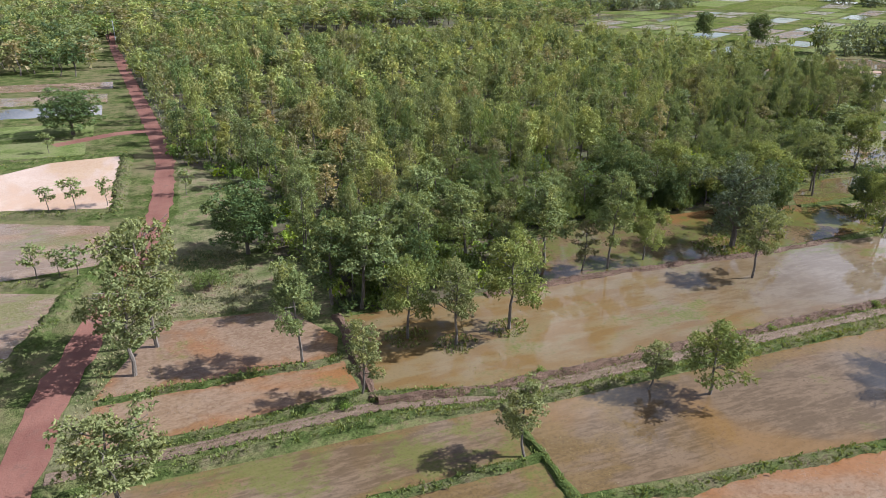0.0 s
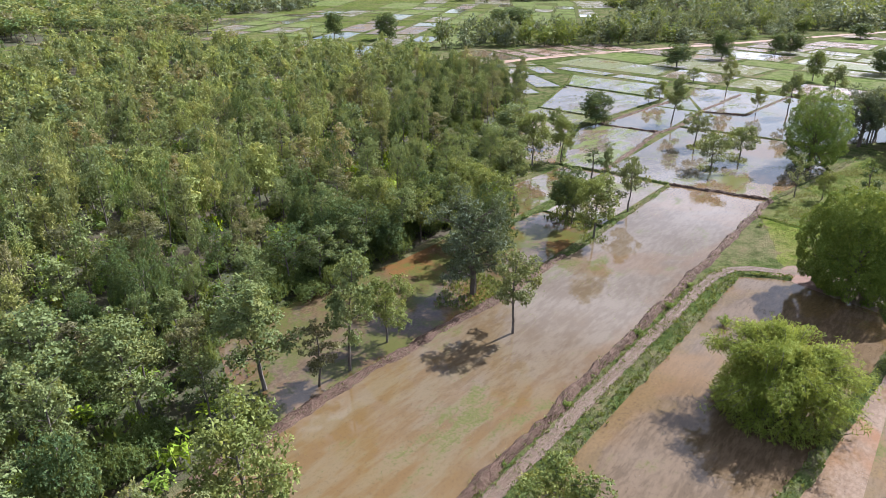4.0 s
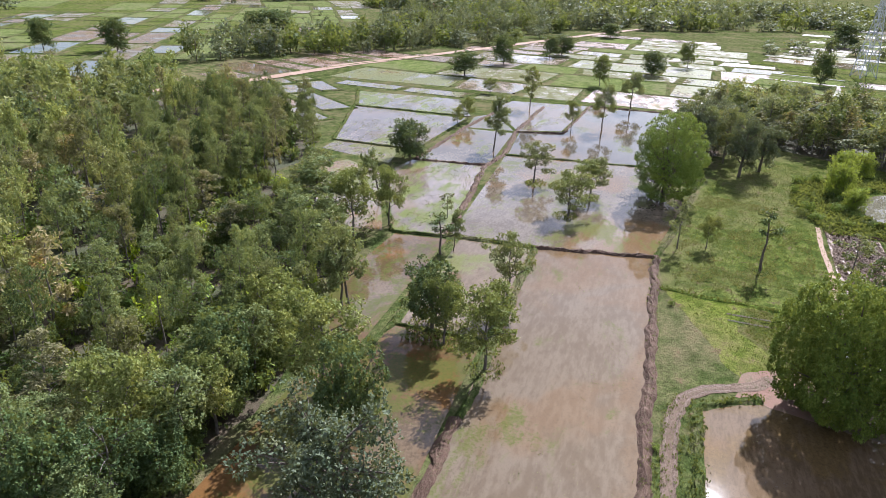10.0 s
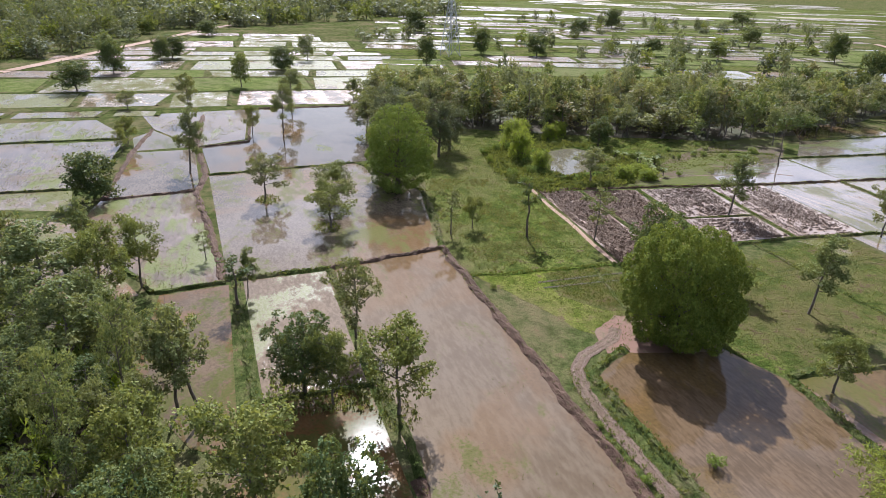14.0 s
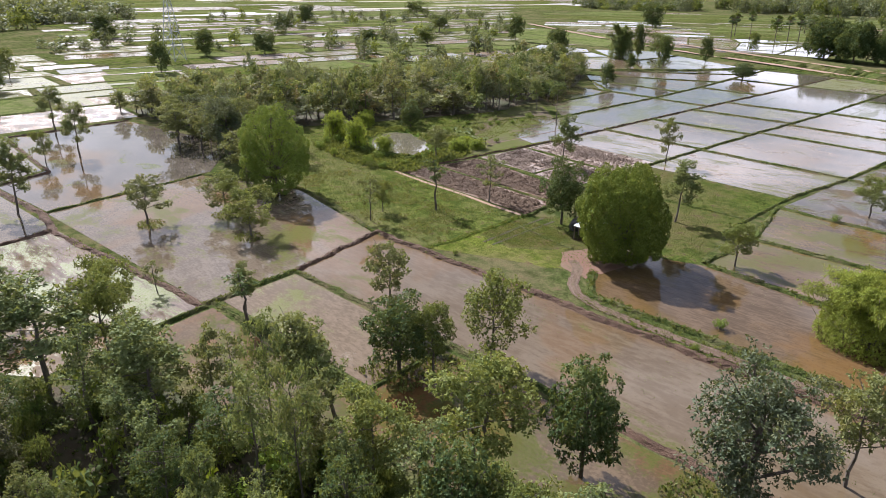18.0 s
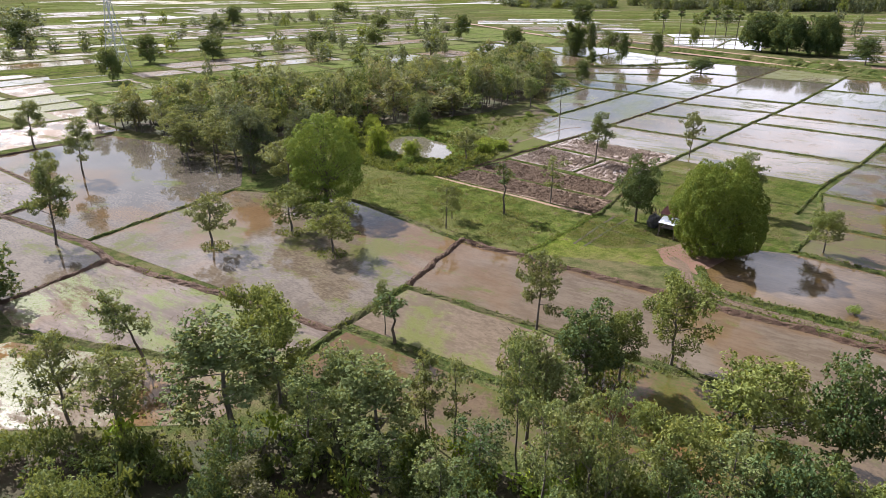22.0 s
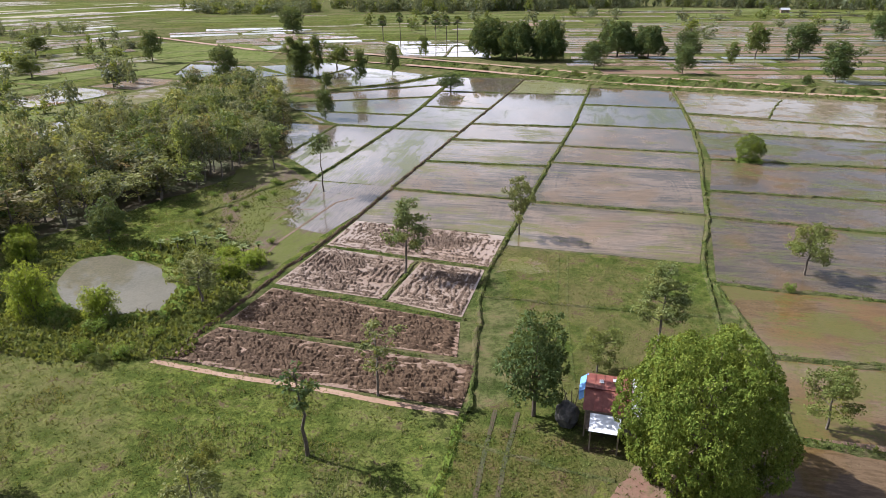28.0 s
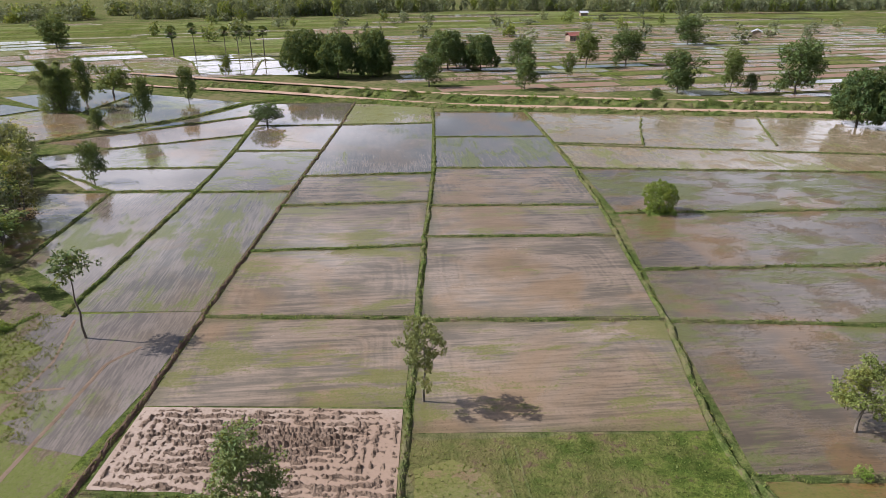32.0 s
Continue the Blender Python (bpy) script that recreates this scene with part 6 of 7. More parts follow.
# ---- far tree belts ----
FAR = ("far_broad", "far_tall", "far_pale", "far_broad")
rows, belt = [], []
for poly, gap, h in (([(244, 232), (300, 202), (372, 150), (430, 128), (520, 100), (600, 200), (480, 240), (380, 190), (320, 228)], 9, 11), ([(520, 96), (640, -60), (820, -60), (860, 300), (620, 330), (600, 200)], 13, 13),
                     ([(400, -800), (190, -720), (30, -870), (-230, -760), (-520, -790), (-520, -880), (420, -900)], 10, 20), ([(391, -720), (283, -676), (186, -740), (190, -790), (400, -800)], 10, 17), ([(430, -700), (520, -640), (640, -760), (430, -860)], 13, 14),
                     ([(640, -60), (700, -160), (900, -160), (900, -40)], 15, 13), ([(200, 520), (330, 440), (420, 480), (300, 640)], 12, 12), ([(560, 420), (760, 360), (820, 420), (600, 520)], 14, 12)):
    for x, y in scatter(poly, gap, rng):
        if noise.noise((x * 0.016, y * 0.016, 3)) + 0.5 * noise.noise((x * 0.05, y * 0.05, 6)) < -0.12:
            continue
        (belt if poly[0] == (244, 232) else rows).append((FAR[rng.integers(4)], x, y, h * rng.uniform(0.5, 1.35), gap * rng.uniform(0.7, 1.25), rng.uniform(0, 6.28)))
for x, y in scatter([(290, -10), (420, 20), (560, -40), (640, -180), (560, -480), (420, -330), (300, -210), (262, -110)], 17, rng, 0.9):
    if noise.noise((x * 0.012, y * 0.012, 11)) + 0.7 * noise.noise((x * 0.05, y * 0.05, 13)) < 0.12:
        continue
    rows.append((FAR[rng.integers(4)], x, y, rng.uniform(3.5, 11), rng.uniform(3.5, 8.5), rng.uniform(0, 6.28)))
for x, y in scatter([(-260, -700), (300, -700), (300, -430), (-260, -320)], 55, rng, 0.8):
    rows.append((FAR[rng.integers(4)], x, y, rng.uniform(6, 13), rng.uniform(6, 12), rng.uniform(0, 6.28)))
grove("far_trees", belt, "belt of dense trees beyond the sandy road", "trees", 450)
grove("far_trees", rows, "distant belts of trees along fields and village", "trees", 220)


# ---- far fields ----
LAYER = [0.05]


def far_fields(poly, gap, turn, mats, label, wide=1.8, banked=True):
    """A patchwork of distant fields with low bunds between them, one mesh for each look."""
    ca, sa = math.cos(turn), math.sin(turn)
    p = np.array([(x * ca + y * sa, -x * sa + y * ca) for x, y in poly])
    lo, hi = p.min(0), p.max(0)
    groups = {m: [] for m, _ in mats}
    names, odds = [m for m, _ in mats], np.array([o for _, o in mats], float)
    y = lo[1]
    while y < hi[1]:
        dy = gap * rng.uniform(0.7, 1.4)
        x = lo[0]
        while x < hi[0]:
            dx = gap * wide * rng.uniform(0.6, 1.5)
            q = np.array([(x + 1, y + 1), (x + dx - 1, y + 1), (x + dx - 1, y + dy - 1), (x + 1, y + dy - 1)])
            q = q + rng.normal(0, 0.045 * gap, (4, 2))
            w = np.stack([q[:, 0] * ca - q[:, 1] * sa, q[:, 0] * sa + q[:, 1] * ca, np.full(4, LAYER[0])], 1)
            if inside(w[:, :2].mean(0)[None], poly)[0]:
                groups[names[rng.choice(len(names), p=odds / odds.sum())]].append(w)
            x += dx
        y += dy
    lines = []
    for w in (w for qs in groups.values() for w in qs if banked):
        for a, b in ((w[0], w[1]), (w[3], w[0])):
            side = np.cross(b - a, (0, 0, 1.0))
            side *= 0.75 / (np.linalg.norm(side) + 1e-9)
            a, b = a - side * 0.9, b - side * 0.9
            up = np.array([0, 0, rng.uniform(0.15, 0.32)])
            lines += [np.stack([a - side, b - side, b + up, a + up]), np.stack([a + up, b + up, b + side, a + side])]
    if banked:
        tagged(new("far_bunds", quad_mesh("far_bunds", np.array(lines), [BUND])), "low earth bunds between distant fields", "bunds", kind="stuff")
    LAYER[0] += 0.008
    for m, qs in groups.items():
        if qs:
            tagged(new("far_fields", quad_mesh("far_fields", np.array(qs), [m])), label, "fields", kind="stuff")


far_fields([(249, 40), (249, 150), (262, 176), (338, 146), (470, 98), (520, 60), (420, 0), (330, -20), (262, 34)], 24, 1.5, ((CLEAR, 0.3), (RIPPLED, 1.6), (DULL_WATER, 3.6), (SPROUT, 1.2), (STUBBLE, 1), (DRY_MUD, 2), (GREEN_CROP, 1)), "patchwork of flooded and muddy rice fields", 1.4)
far_fields([(265, 36), (420, 0), (640, -60), (720, -300), (600, -560), (420, -350), (300, -270), (262, -165), (250, -60)], 20, 1.35, ((CLEAR, 0.9), (RIPPLED, 2.4), (SPROUT, 0.5), (DULL_WATER, 1.8), (GREEN_CROP, 3.4), (MEADOW, 1.6)), "patchwork of flooded and green rice fields", 1.7)
far_fields([(230, 190), (345, 152), (300, 206), (238, 224)], 14, 1.2, ((DRY_MUD, 2), (HARROWED, 1)), "brown drained rice fields beside the sandy road")
far_fields([(180, 318), (205, 245), (240, 226), (330, 232), (480, 250), (640, 340), (560, 430), (330, 440), (200, 520)], 17, 0.5, ((GREEN_CROP, 3), (MEADOW, 3), (DULL_WATER, 2.8), (CLEAR, 1.4), (RIPPLED, 1.2)), "patchwork of green rice and bright water", 2.2)
far_fields([(186, -262), (312, -304), (420, -380), (400, -460), (330, -446), (250, -385), (190, -345), (150, -278)], 25, 0.5, ((CLEAR, 3), (DRY_MUD, 1.4), (RIPPLED, 2), (DULL_WATER, 0.6)), "patchwork of flooded rice fields beyond the canal")
far_fields([(128, -275), (80, -222), (-40, -190), (-140, -170), (-300, -420), (-260, -560), (60, -560), (150, -430)], 12, 0.12, ((DRY_MUD, 5), (YARD, 2.4), (CLEAR, 1.3), (RIPPLED, 1.4), (STUBBLE, 1.4), (MEADOW, 1.3), (DULL_WATER, 1.4)), "narrow brown and white flooded plots beyond the canal", 3.2)
far_fields([(150, -352), (256, -354), (290, -425), (360, -456), (460, -480), (520, -640), (150, -690), (140, -440)], 14, 0.3, ((GREEN_CROP, 3), (MEADOW, 4), (DULL_WATER, 0.8), (DRY_MUD, 0.4)), "flat green grassland in narrow plots", 5.0, False)
far_fields([(180, 127), (214, 138), (238, 147), (258, 178), (232, 181), (208, 190), (206, 160), (198, 142)], 12, 0.9, ((STUBBLE, 2), (DULL_WATER, 2), (DRY_MUD, 1.4), (SPROUT, 1)), "olive and brown wet fields below the sandy road", 1.6)
far_fields([(240, 100), (250, 72), (250, 150), (240, 144)], 12, 1.5, ((SPROUT, 1), (DULL_WATER, 1), (CLEAR, 1)), "small flooded fields with green seedlings", 1.6)
far_fields(CLEARING, 13, 0.4, ((CLEAR, 1), (DRY_MUD, 1), (MEADOW, 1)), "small fields and water in a forest clearing")
far_fields([(640, -60), (900, -100), (1300, -400), (1200, -1100), (640, -900), (520, -640), (600, -560), (720, -300)], 30, 1.3, ((GREEN_CROP, 3), (MEADOW, 4), (CLEAR, 1.2), (DULL_WATER, 2)), "distant patchwork of rice fields", 2.6, False)
far_fields([(330, 440), (560, 430), (640, 340), (1000, 420), (900, 800), (280, 800)], 30, 0.6, ((GREEN_CROP, 4), (MEADOW, 3), (CLEAR, 1.4), (DULL_WATER, 1.4)), "distant patchwork of rice fields", 2.6, False)
far_fields([(-260, -560), (60, -560), (140, -500), (150, -690), (20, -820), (-500, -740)], 22, 0.15, ((GREEN_CROP, 2), (MEADOW, 3), (DRY_MUD, 1.4), (CLEAR, 0.8)), "distant plots of grass and drained mud", 3.2, False)
sheet("bare_earth", [(199, -511), (186, -545), (150, -540), (128, -500), (150, -500)], YARD, 0.3, "bare reddish earth among far grassland", "bare ground", 12)


# ---- grass ----
def tuft_quads(rows, blades, wide, r):
    """Small fans of blades, one fan a row (x, y, z, height)."""
    n = len(rows)
    p = np.repeat(rows, blades, 0)
    a = r.uniform(0, 6.28, len(p))
    lean = r.uniform(0.15, 0.75, len(p))
    hgt = p[:, 3] * r.uniform(0.6, 1.2, len(p))
    root = p[:, :3] + np.stack([r.normal(0, 0.12, len(p)), r.normal(0, 0.12, len(p)), np.zeros(len(p))], 1)
    tip = root + np.stack([np.cos(a) * lean * hgt, np.sin(a) * lean * hgt, hgt * 0.85], 1)
    mid = root * 0.45 + tip * 0.55 + np.array([0, 0, 0.12]) * hgt[:, None]
    s = np.stack([-np.sin(a), np.cos(a), 0 * a], 1) * (wide * hgt)[:, None]
    return np.stack([root, mid + s, tip, mid - s], 1)


def grass(name, rows, label, mat=None, blades=6, wide=0.22):
    tagged(new(name, quad_mesh(name, tuft_quads(rows, blades, wide, rng), [mat or BLADE])), label, "grass", kind="stuff")


def sown(poly, gap, low, high):
    q = scatter(poly, gap, rng)
    return np.stack([q[:, 0], q[:, 1], np.zeros(len(q)), rng.uniform(low, high, len(q))], 1)


POND_EDGE = [(186.4, 8), (188.6, -1.8), (183, -4.4), (174, -1.4), (165.6, 5.2), (163.6, 12.6), (169.8, 15.6), (178.4, 14.6)]
weeds = sown([(156, 22), (158, 2), (168, -8), (188, -9), (196, 0), (190, 22), (172, 26)], 0.55, 0.25, 0.85)
grass("bund_grass", np.concatenate(TUFTS) * np.array([1, 1, 1, 0.62]), "green grass and weeds growing along the bunds")
lawn = np.concatenate([sown([(136.4, 47), (163, 43), (200, 34), (205, 4), (196, -15), (186, -42), (170, -40), (158, 20), (126, 28), (126, 46)], 0.55, 0.07, 0.26),
                                      sown([(105, 37), (124.6, 46.6), (123.8, 28), (118, 20), (126, -15.5), (96.4, -14.6), (97.6, 6), (96, 24)], 0.55, 0.06, 0.22)])
grass("meadow_grass", lawn[~inside(lawn, POND_EDGE)], "low tufted meadow grass", None, 4, 0.3)
clumps = sown([(127, 28), (158, 25), (166, 24), (170, 40), (163, 43), (137, 47), (126, 46)], 0.42, 0.12, 0.36)
rough = np.array([noise.noise((p[0] * 0.11, p[1] * 0.16, 2)) + 0.6 * noise.noise((p[0] * 0.4, p[1] * 0.5, 7)) > 0.08 for p in clumps])
grass("rank_clumps", clumps[rough], "clumps of taller rough grass in the meadow", LEAF_OLIVE, 6, 0.2)
wild = sown([(160, 22), (157, 4), (161, -8), (190, -12), (196, -16), (186, -42), (170, -40), (164, -10)], 0.6, 0.1, 0.28)
rough = np.array([noise.noise((p[0] * 0.09, p[1] * 0.13, 4)) + 0.6 * noise.noise((p[0] * 0.35, p[1] * 0.4, 9)) > 0.0 for p in wild])
grass("wild_clumps", wild[rough & ~inside(wild, POND_EDGE)], "clumps of wild grass in the wet meadow", None, 6, 0.25)
for i in range(26):
    x, y = rng.uniform(166, 194), rng.uniform(-44, -12)
    if inside(np.array([[x, y]]), [(166, -12), (193, -14), (186, -42), (172, -43)])[0]:
        tree("shrub_1" if i % 3 else "shrub_0", x, y, rng.uniform(0.6, 1.5), rng.uniform(1.2, 3.0), "low wild bush in the wet meadow", "bush", "bush", group="wild bushes in the meadow")
weedy = sown([(123.6, 29.6), (119.5, 27.8), (113.4, 28.2), (112.6, 34.4), (117, 38), (123.4, 37.4)], 0.35, 0.1, 0.24)
grass("hut_weeds", weedy, "dark rough weeds beside the hut", None, 6, 0.25)
grass("pond_weeds", weeds[~inside(weeds, POND_EDGE)], "rank weeds round the pond")
grass("dry_grass", sown([(-12.8, 50.5), (-12.4, 58), (-10.6, 66), (-8, 72), (5, 72), (3, 90), (-4, 92), (-10, 84), (-14.6, 58), (-15.2, 50.5)], 0.55, 0.12, 0.4), "dry straw-coloured grass beside the red road", STRAW, 5)
grass("forest_weeds", sown([(14, 70), (42, 70), (50, 83), (64, 83), (98, 85), (130, 91), (150, 100), (150, 108), (60, 100), (10, 100)], 0.95, 0.15, 0.42), "green weeds on the forest floor", LEAF_UNDER, 7, 0.3)
grass("islet_grass", np.concatenate([sown([(x + 2.6 * math.cos(a), y + 2.2 * math.sin(a)) for a in np.linspace(0, 5.6, 9)], 0.4, 0.12, 0.4) for x, y in ((164, 72), (159.4, 61.4), (148, 63.8), (98.5, 65), (18.7, 60), (23.3, 57), (30.3, 58.2))] + [sown([(68, 66), (76, 65.6), (78, 70), (72, 73), (66, 70)], 0.45, 0.2, 0.5), sown([(100, 67), (106, 67), (108, 76), (101, 75)], 0.45, 0.2, 0.5)]), "bright grass on islets in the flooded field")
for x, y, s in ((29.6, 49.0, 0.55), (9.4, 49.8, 0.6), (-1.5, 79.5, 2.6), (36.4, 48.4, 0.4), (48.6, 48.2, 0.35), (59, 47.9, 0.5), (65, 48.3, 0.4), (76, 48.0, 0.6), (84.5, 47.8, 0.6), (92, 47.8, 0.45), (84.6, 41.2, 0.9), (121, 46.5, 0.5), (85.6, -7.9, 0.9)):
    tree("shrub_1" if s < 2 else "shrub_2", x, y, 1.5 * s if s < 2 else 2.6, 2.4 * s if s < 2 else 5.0, "low green bush on a bund", "bush", "bush")
for x, y, h in ((174.8, -6.7, 3.4), (173.4, -9.4, 3.8), (171, -8.6, 3.2), (168.6, -8.8, 3.6), (166, -7.4, 3.0), (163.4, -6.2, 3.3), (160.6, -4.6, 2.8), (177.4, -6.2, 3.0), (170, -11.4, 3.6), (161.8, -8, 3.1)):
    tree("banana", x, y, h * 0.72, h * 0.8, "banana plant with broad arching leaves near the pond", "banana plant", "banana_plant", group="banana plants near the pond")
for i in range(34):
    x, y = rng.uniform(156, 192), rng.uniform(-12, 3) if i % 2 else rng.uniform(14, 25)
    if not inside(np.array([[x, y]]), POND_EDGE)[0] and x > 157 + 0.1 * (y + 12):
        tree("shrub_1" if i % 3 else "shrub_2", x, y, rng.uniform(0.9, 2.2), rng.uniform(1.8, 3.8), "lush green bush beside the pond", "bush", "bush", group="bushes beside the pond")
boughs = [tube([(165.6, 14.4, 0.05), (166.6, 13.6, 0.4), (168.0, 12.4, 0.3)], [0.1, 0.08, 0.03], 6), tube([(166.6, 13.6, 0.4), (167.0, 13.9, 0.9), (167.8, 13.8, 1.2)], [0.06, 0.04, 0.015], 5),
          tube([(167.2, 13.0, 0.36), (167.3, 12.4, 0.7), (167.0, 11.6, 0.8)], [0.05, 0.03, 0.012], 5), tube([(166.2, 13.9, 0.3), (166.9, 14.6, 0.5), (167.6, 15, 0.4)], [0.05, 0.03, 0.012], 5)]
tagged(new("dead_branch", quad_mesh("dead_branch", np.concatenate(boughs), [BARK_DARK])), "bare dead branch lying in the pond", "branch")
for i in range(46):
    x = rng.uniform(-40, 168)
    y = float(np.interp(x, (-41, 40, 88, 120, 150, 200), (-165, -183, -196, -208, -222, -244))) + rng.uniform(-3, 3)
    tree("shrub_2" if i % 3 else "shrub_1", x, y, rng.uniform(1.5, 3.4), rng.uniform(2.5, 5.5), "green shrub on the canal bank", "bush", "bush", group="shrubs on the canal bank")
for i in range(190):
    x = rng.uniform(14, 150) if i < 140 else rng.uniform(50, 98)
    y = float(np.interp(x, near_line[:, 0], near_line[:, 1])) + (24 * rng.random() ** 1.5 if i < 140 else rng.uniform(-2.2, 3))
    tree("shrub_2", x, y, rng.uniform(1.6, 4.6), rng.uniform(2.6, 5.6), "leafy undergrowth bush at the forest edge", "bush", "bush", group="undergrowth at the forest edge")


# ---- field hut ----
RUST = plain_mat("rusty_roof_sheet", (0.16, 0.045, 0.035), (0.24, 0.085, 0.06), 0.6, 0.2, 0.9)
ZINC = plain_mat("grey_zinc_sheet", (0.34, 0.35, 0.37), (0.46, 0.47, 0.48), 0.5, 0.3)
WHITE = plain_mat("white_tarp", (0.72, 0.74, 0.78), (0.62, 0.64, 0.68), 0.6)
BLUE = plain_mat("blue_tarp", (0.10, 0.28, 0.62), (0.16, 0.38, 0.72), 0.5)
TIMBER = plain_mat("weathered_timber", (0.16, 0.12, 0.085), (0.25, 0.19, 0.14), 0.85)
BLACK = plain_mat("dark_netting", (0.04, 0.038, 0.036), (0.11, 0.10, 0.09), 0.8)


def corrugated(w, l, at, slope, mat, wave=0.03):
    """A roof sheet with ridges down its slope."""
    n = int(w / 0.06)
    u = np.linspace(-w / 2, w / 2, n)
    z = wave * np.cos(np.arange(n) * np.pi)
    p = np.stack([np.stack([u, np.full(n, v), z], 1) for v in (-l / 2, 0, l / 2)])
    m = np.array((pose(*at, *slope)).to_3x3())
    return grid_mesh("roof_sheet", p @ m.T + np.array(at), mat)


hut = tagged(new("field_hut"), "small open field hut with rusty red sheet roof", "hut")
hut.location = (110.1, 24.8, 0)
hut.rotation_euler = (0, 0, radians(-4))
for i in range(6):
    part("roof_sheet", corrugated(0.9, 3.5, (-2.1 + 0.84 * i, -1.5, 3.35 + 0.012 * (i % 2)), (10, 0, 0), RUST if i else ZINC), hut)
    part("roof_sheet", corrugated(0.9, 2.9, (-2.1 + 0.84 * i, 1.5, 3.3 + 0.012 * (i % 2)), (-10, 0, 0), RUST if i else ZINC), hut)
part("patch_sheet", corrugated(0.5, 0.7, (-0.2, -2.0, 3.37), (10, 0, 0), ZINC), hut, "pale zinc patch on the rusty roof")
part("patch_sheet", corrugated(0.4, 0.8, (1.1, -1.4, 3.47), (10, 0, 0), ZINC), hut, "pale zinc patch on the rusty roof")
part("awning", (boxes(((2.7, 2.0, 0.03), (0.5, 3.9, 2.55), (-16, 0, 0))), WHITE), hut, "white sheet awning")
part("tarp", (boxes(((0.9, 2.6, 0.03), (2.75, -1.6, 2.9), (0, 38, 0)), ((0.6, 1.4, 0.03), (2.85, 0.1, 2.7), (0, 42, 4))), BLUE), hut, "blue plastic tarp hung over the eave")
for px, py in ((-2.3, -2.9), (2.3, -2.9), (-2.3, 0), (2.3, 0), (-2.3, 2.7), (2.3, 2.7), (1.7, 4.7), (-0.7, 4.7)):
    top = 3.0 if py < 4 else 2.2
    part("post", (boxes(((0.13, 0.13, top), (px, py, top / 2))), TIMBER), hut)
for py, zz in ((-2.9, 3.0), (0, 3.4), (2.7, 2.95)):
    part("beam", (boxes(((4.9, 0.1, 0.12), (0, py, zz))), TIMBER), hut)
part("platform", (boxes(((4.5, 5.4, 0.1), (0, -0.1, 0.75)), ((0.12, 5.4, 0.16), (-2.0, -0.1, 0.62)), ((0.12, 5.4, 0.16), (2.0, -0.1, 0.62))), TIMBER), hut, "raised plank floor")
for i in range(12):
    part("board", (boxes(((0.36, 0.03, 1.9), (-2.05 + 0.37 * i, -2.8, 1.75))), TIMBER), hut)
stack = tagged(new("covered_stack"), "covered stack of firewood and sacks beside the hut", "woodpile")
stack.location = (114.2, 25.4, 0)
bm = bmesh.new()
bmesh.ops.create_icosphere(bm, subdivisions=3, radius=1)
for v in bm.verts:
    v.co = Vector((v.co.x * 1.1, v.co.y * 1.5, max(v.co.z, -0.55) * 1.3 + 0.72)) + noise.noise_vector(v.co * 2.3) * 0.3
part("cover", (bm, BLACK), stack, "dark netting cover")
for i in range(5):
    part("pole", (boxes(((0.08, 0.08, 2.6), (-0.8 + 0.4 * i, -0.9 + 0.2 * (i % 2), 1.5), (24 - 9 * i, 14 * (i % 3) - 12, 0))), TIMBER), stack)

# ---- pylons ----
STEEL = plain_mat("galvanised_steel", (0.36, 0.37, 0.38), (0.46, 0.47, 0.48), 0.5, 0.6)


def pylon(x, y, turn):
    """A lattice power pylon: four legs, bracing and cross arms."""
    ob = tagged(new("power_pylon"), "grey steel lattice power pylon", "pylon")
    ob.location, ob.rotation_euler = (x, y, 0), (0, 0, radians(turn))

    def rod(a, b, w=0.16):
        return tube([a, b], [w, w], 4)

    def half(z):
        return 3.6 - 0.098 * z if z < 28 else 0.86
    legs = [(1, 1), (-1, 1), (-1, -1), (1, -1)]
    for sx, sy in legs:
        q = np.concatenate([rod((sx * half(a), sy * half(a), a), (sx * half(b), sy * half(b), b), 0.2) for a, b in ((0, 28), (28, 42))])
        part("leg", quad_mesh("leg", q, [STEEL]), ob)
    levels = [0, 7, 13, 18.5, 23.5, 28, 32, 36, 39, 42]
    for (ax, ay), (bx, by) in zip(legs, legs[1:] + legs[:1]):
        for a, b in zip(levels, levels[1:]):
            ha, hb = half(a), half(b)
            for q in (rod((ax * ha, ay * ha, a), (bx * hb, by * hb, b), 0.1), rod((bx * ha, by * ha, a), (ax * hb, ay * hb, b), 0.1), rod((ax * hb, ay * hb, b), (bx * hb, by * hb, b), 0.1)):
                part("brace", quad_mesh("brace", q, [STEEL]), ob)
    for z in (28, 34, 40):
        for s in (-1, 1):
            for q in (rod((s * 0.86, -0.86, z), (s * 5.6, 0, z + 0.6), 0.11), rod((s * 0.86, 0.86, z), (s * 5.6, 0, z + 0.6), 0.11), rod((s * 0.86, 0, z + 1.8), (s * 5.6, 0, z + 0.6), 0.1)):
                part("arm_rod", quad_mesh("arm_rod", q, [STEEL]), ob)
    return ob


pylon(372, -31, 20)
pylon(122, 400, 20)


# ---- far houses ----
def far_house(x, y, turn, mat, label):
    ob = tagged(new("house"), label, "house")
    ob.location, ob.rotation_euler = (x, y, 0), (0, 0, radians(turn))
    part("wall", (boxes(((8, 6, 3.4), (0, 0, 1.7))), TIMBER), ob)
    for s in (-1, 1):
        part("roof", (boxes(((9.4, 4.2, 0.12), (0, s * 1.85, 4.2), (-s * 28, 0, 0))), mat), ob)
    part("door", (boxes(((1.0, 0.06, 2.1), (0.6, 3.02, 1.05))), BLACK), ob)
    for px in (-2.4, 2.6):
        part("window", (boxes(((1.1, 0.06, 1.0), (px, 3.02, 1.9))), BLACK), ob)


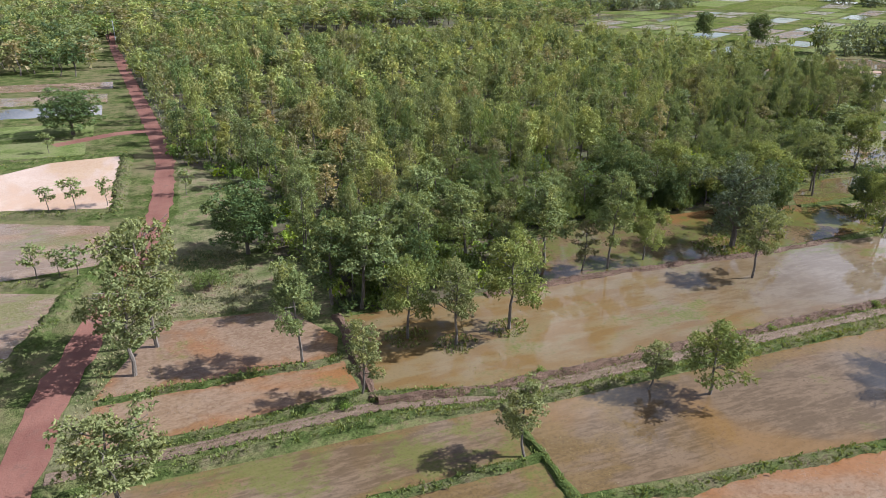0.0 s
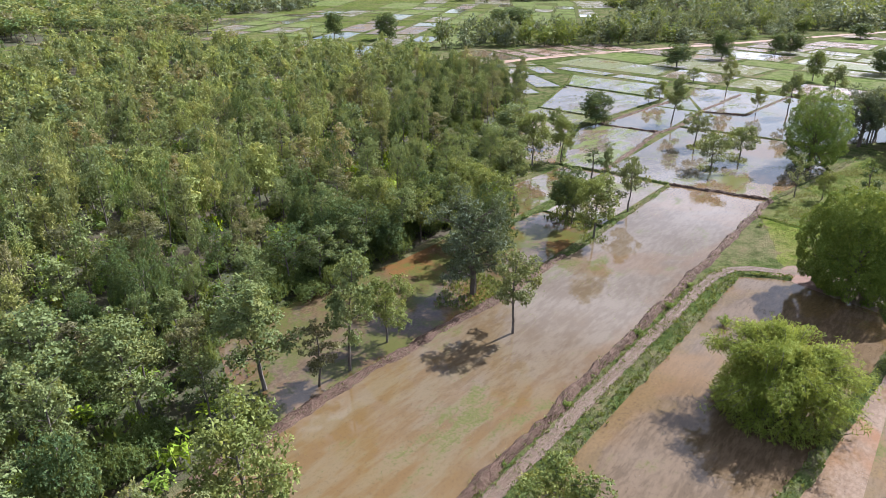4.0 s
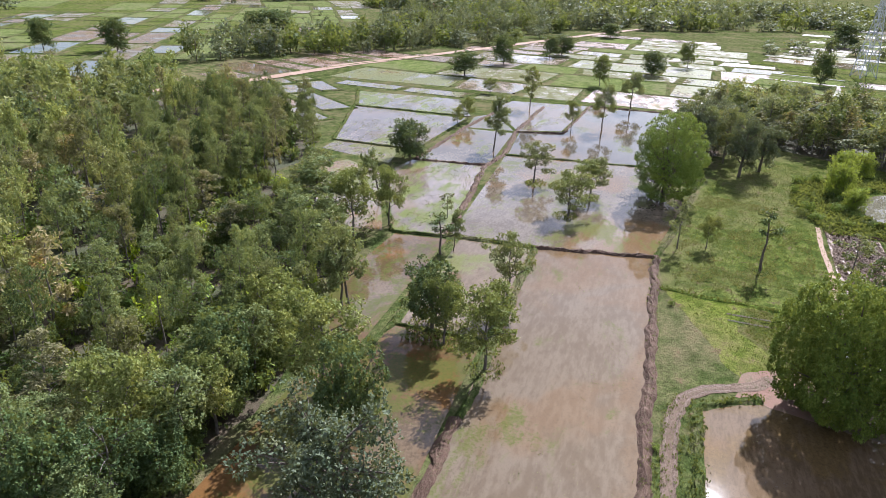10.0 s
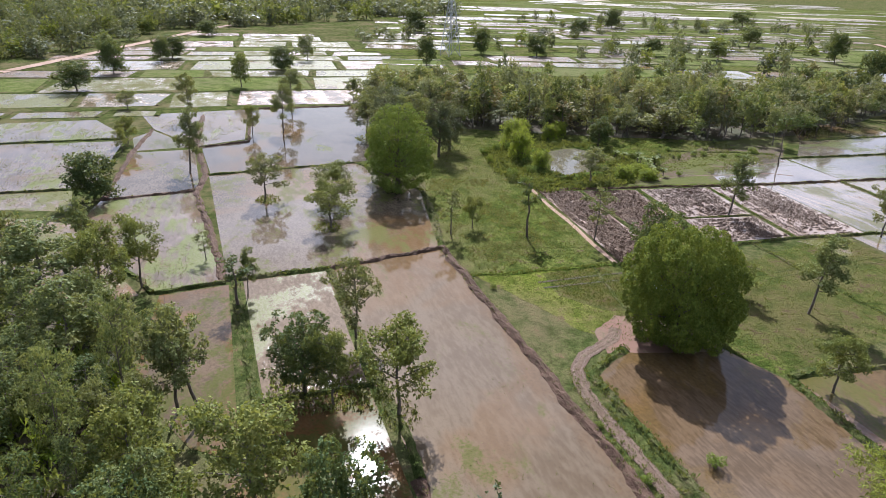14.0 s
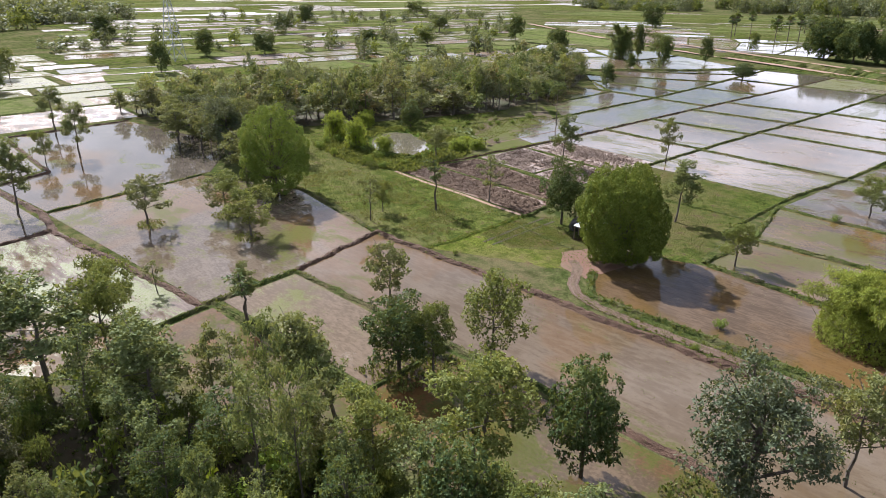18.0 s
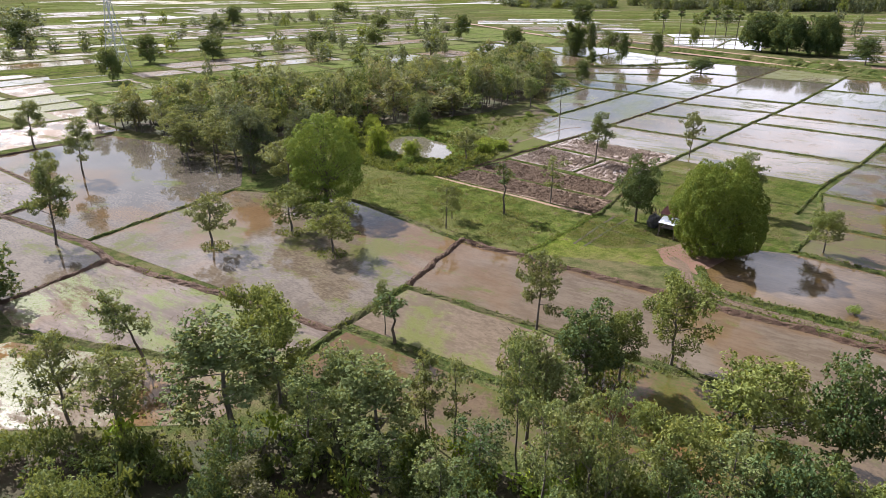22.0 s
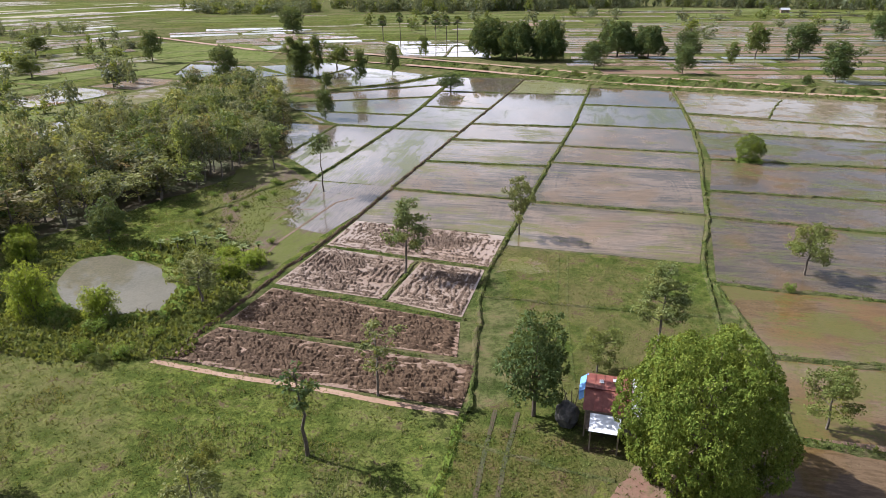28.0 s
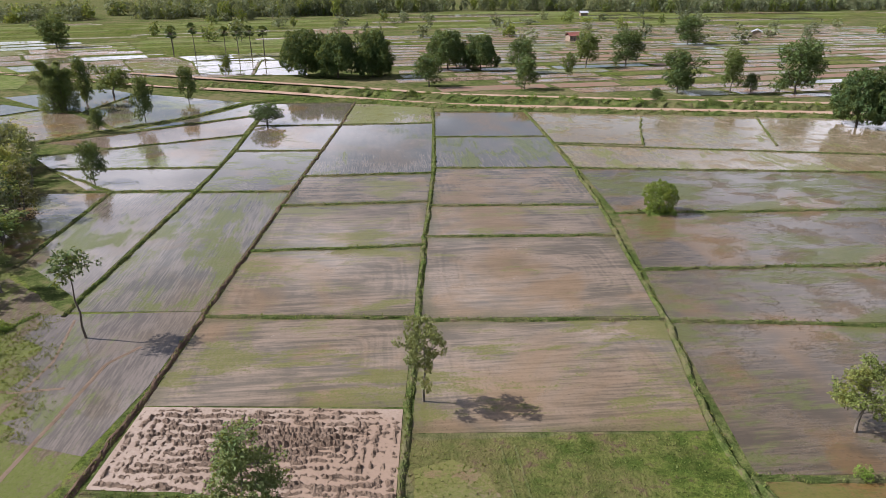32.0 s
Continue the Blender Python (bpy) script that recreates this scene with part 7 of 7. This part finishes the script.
for x, y, turn, mat in ((620, 140, 30, ZINC), (575, 105, 10, ZINC), (592, 52, 80, ZINC), (640, 255, 40, RUST), (-96, -720, 0, ZINC), (-3, -425, 15, RUST), (-142, -440, 60, ZINC)):
    far_house(x, y, turn, mat, "small far house with a sheet roof")

# dead canes under the large bamboo and undergrowth in the forest
canes = []
for i in range(70):
    a, o = rng.uniform(0, 6.28), rng.uniform(1.5, 5.6)
    base = np.array([71.4 + o * math.cos(a), 32.4 + o * math.sin(a), 0.02])
    lean_to = np.array([math.cos(a) * rng.uniform(0.3, 1.8), math.sin(a) * rng.uniform(0.3, 1.8), rng.uniform(0.8, 2.8)])
    canes.append(tube([base, base + lean_to * 0.5 + np.array([0, 0, 0.2]), base + lean_to], [0.035, 0.028, 0.012], 4))
tagged(new("dead_canes", quad_mesh("dead_canes", np.concatenate(canes), [STRAW])), "dry straw-coloured dead canes under the bamboo", "canes", kind="stuff")
spots = scatter(FOREST, 3.3, rng)
spots = spots[(spots[:, 1] < 160) & (rng.random(len(spots)) < 0.8)]
grove("undergrowth", [("shrub_2" if rng.random() < 0.7 else "shrub_1", x, y, rng.uniform(1.0, 3.4), rng.uniform(2.2, 4.6), rng.uniform(0, 6.28)) for x, y in spots], "dense green undergrowth on the forest floor", "undergrowth", 130)

# wooden pole beside the red road and a pale sack at the mango tree
pole = tagged(new("power_pole"), "tall thin concrete power pole beside the red road", "pole")
pole.location = (-29.6, 330, 0)
part("shaft", quad_mesh("shaft", tube([(0, 0, 0), (0, 0, 5), (0, 0, 10)], [0.2, 0.17, 0.13], 6), [ZINC]), pole)
part("cross_arm", (boxes(((1.8, 0.12, 0.12), (0, 0, 9.4))), TIMBER), pole)
for px in (-0.8, 0, 0.8):
    part("insulator", (boxes(((0.1, 0.1, 0.25), (px, 0, 9.58))), WHITE), pole)


# ---- rice stubble, seedlings and scrub ----
def patchy(poly, gap, low, high, over, seed):
    """Tufts in drifts: only where a slow noise rises over a limit."""
    q = sown(poly, gap, low, high)
    keep = [noise.noise((p[0] * 0.10, p[1] * 0.16, seed)) + 0.55 * noise.noise((p[0] * 0.35, p[1] * 0.5, seed + 3)) > over for p in q]
    return q[np.array(keep)]


stubble = np.concatenate([patchy([(24.6, 33.4), (93, 25.6), (100, 28), (102, 38), (99, 43.2), (24.6, 44)], 0.7, 0.05, 0.11, 0.3, 2), patchy([(-13, 16.5), (23, 16.5), (23, 45), (-13, 45.6)], 0.7, 0.05, 0.11, 0.3, 6),
                          patchy([(25, 12.4), (91, 11), (92, 23.6), (54, 28.2), (25, 31.6)], 0.8, 0.04, 0.1, 0.3, 8), patchy([(-12, 51.8), (10.8, 53), (10.8, 62), (6, 70), (-7, 71.6)], 0.8, 0.04, 0.12, 0.1, 12)])
grass("rice_stubble", stubble, "short brown stubble and weeds poking out of shallow water", STRAW, 3, 0.35)
seedlings = np.concatenate([patchy(poly, 0.6, 0.08, 0.18, 0.02, k) for k, poly in enumerate((
    [(132.3, 80.6), (171, 83.8), (169.2, 99), (160, 100.6), (131.3, 88.4)], [(130.5, 90.2), (158.8, 102.8), (163, 112), (152, 117), (140, 106.6), (129.2, 98.4)],
    [(178.6, 102.4), (213.6, 101), (215, 133.4), (179, 121.6)], [(211, 74.4), (247, 72), (244, 99), (225.4, 94.4), (206.6, 84.6)], [(165.4, 103.4), (176.2, 105.4), (176.4, 121), (170.2, 120.6)], [(217.4, 100.6), (239, 110.4), (237.2, 142.4), (217, 133.2)]))])
grass("rice_seedlings", seedlings, "bright green rice seedlings in drifts", BLADE, 4, 0.3)
algae = patchy([(13.4, 50.2), (134.6, 50.2), (132.2, 64.8), (74, 64), (47, 65.6), (13.4, 66)], 0.8, 0.05, 0.14, 0.36, 21)
grass("water_weed", algae, "thin green weed standing in muddy water", BLADE, 3, 0.3)
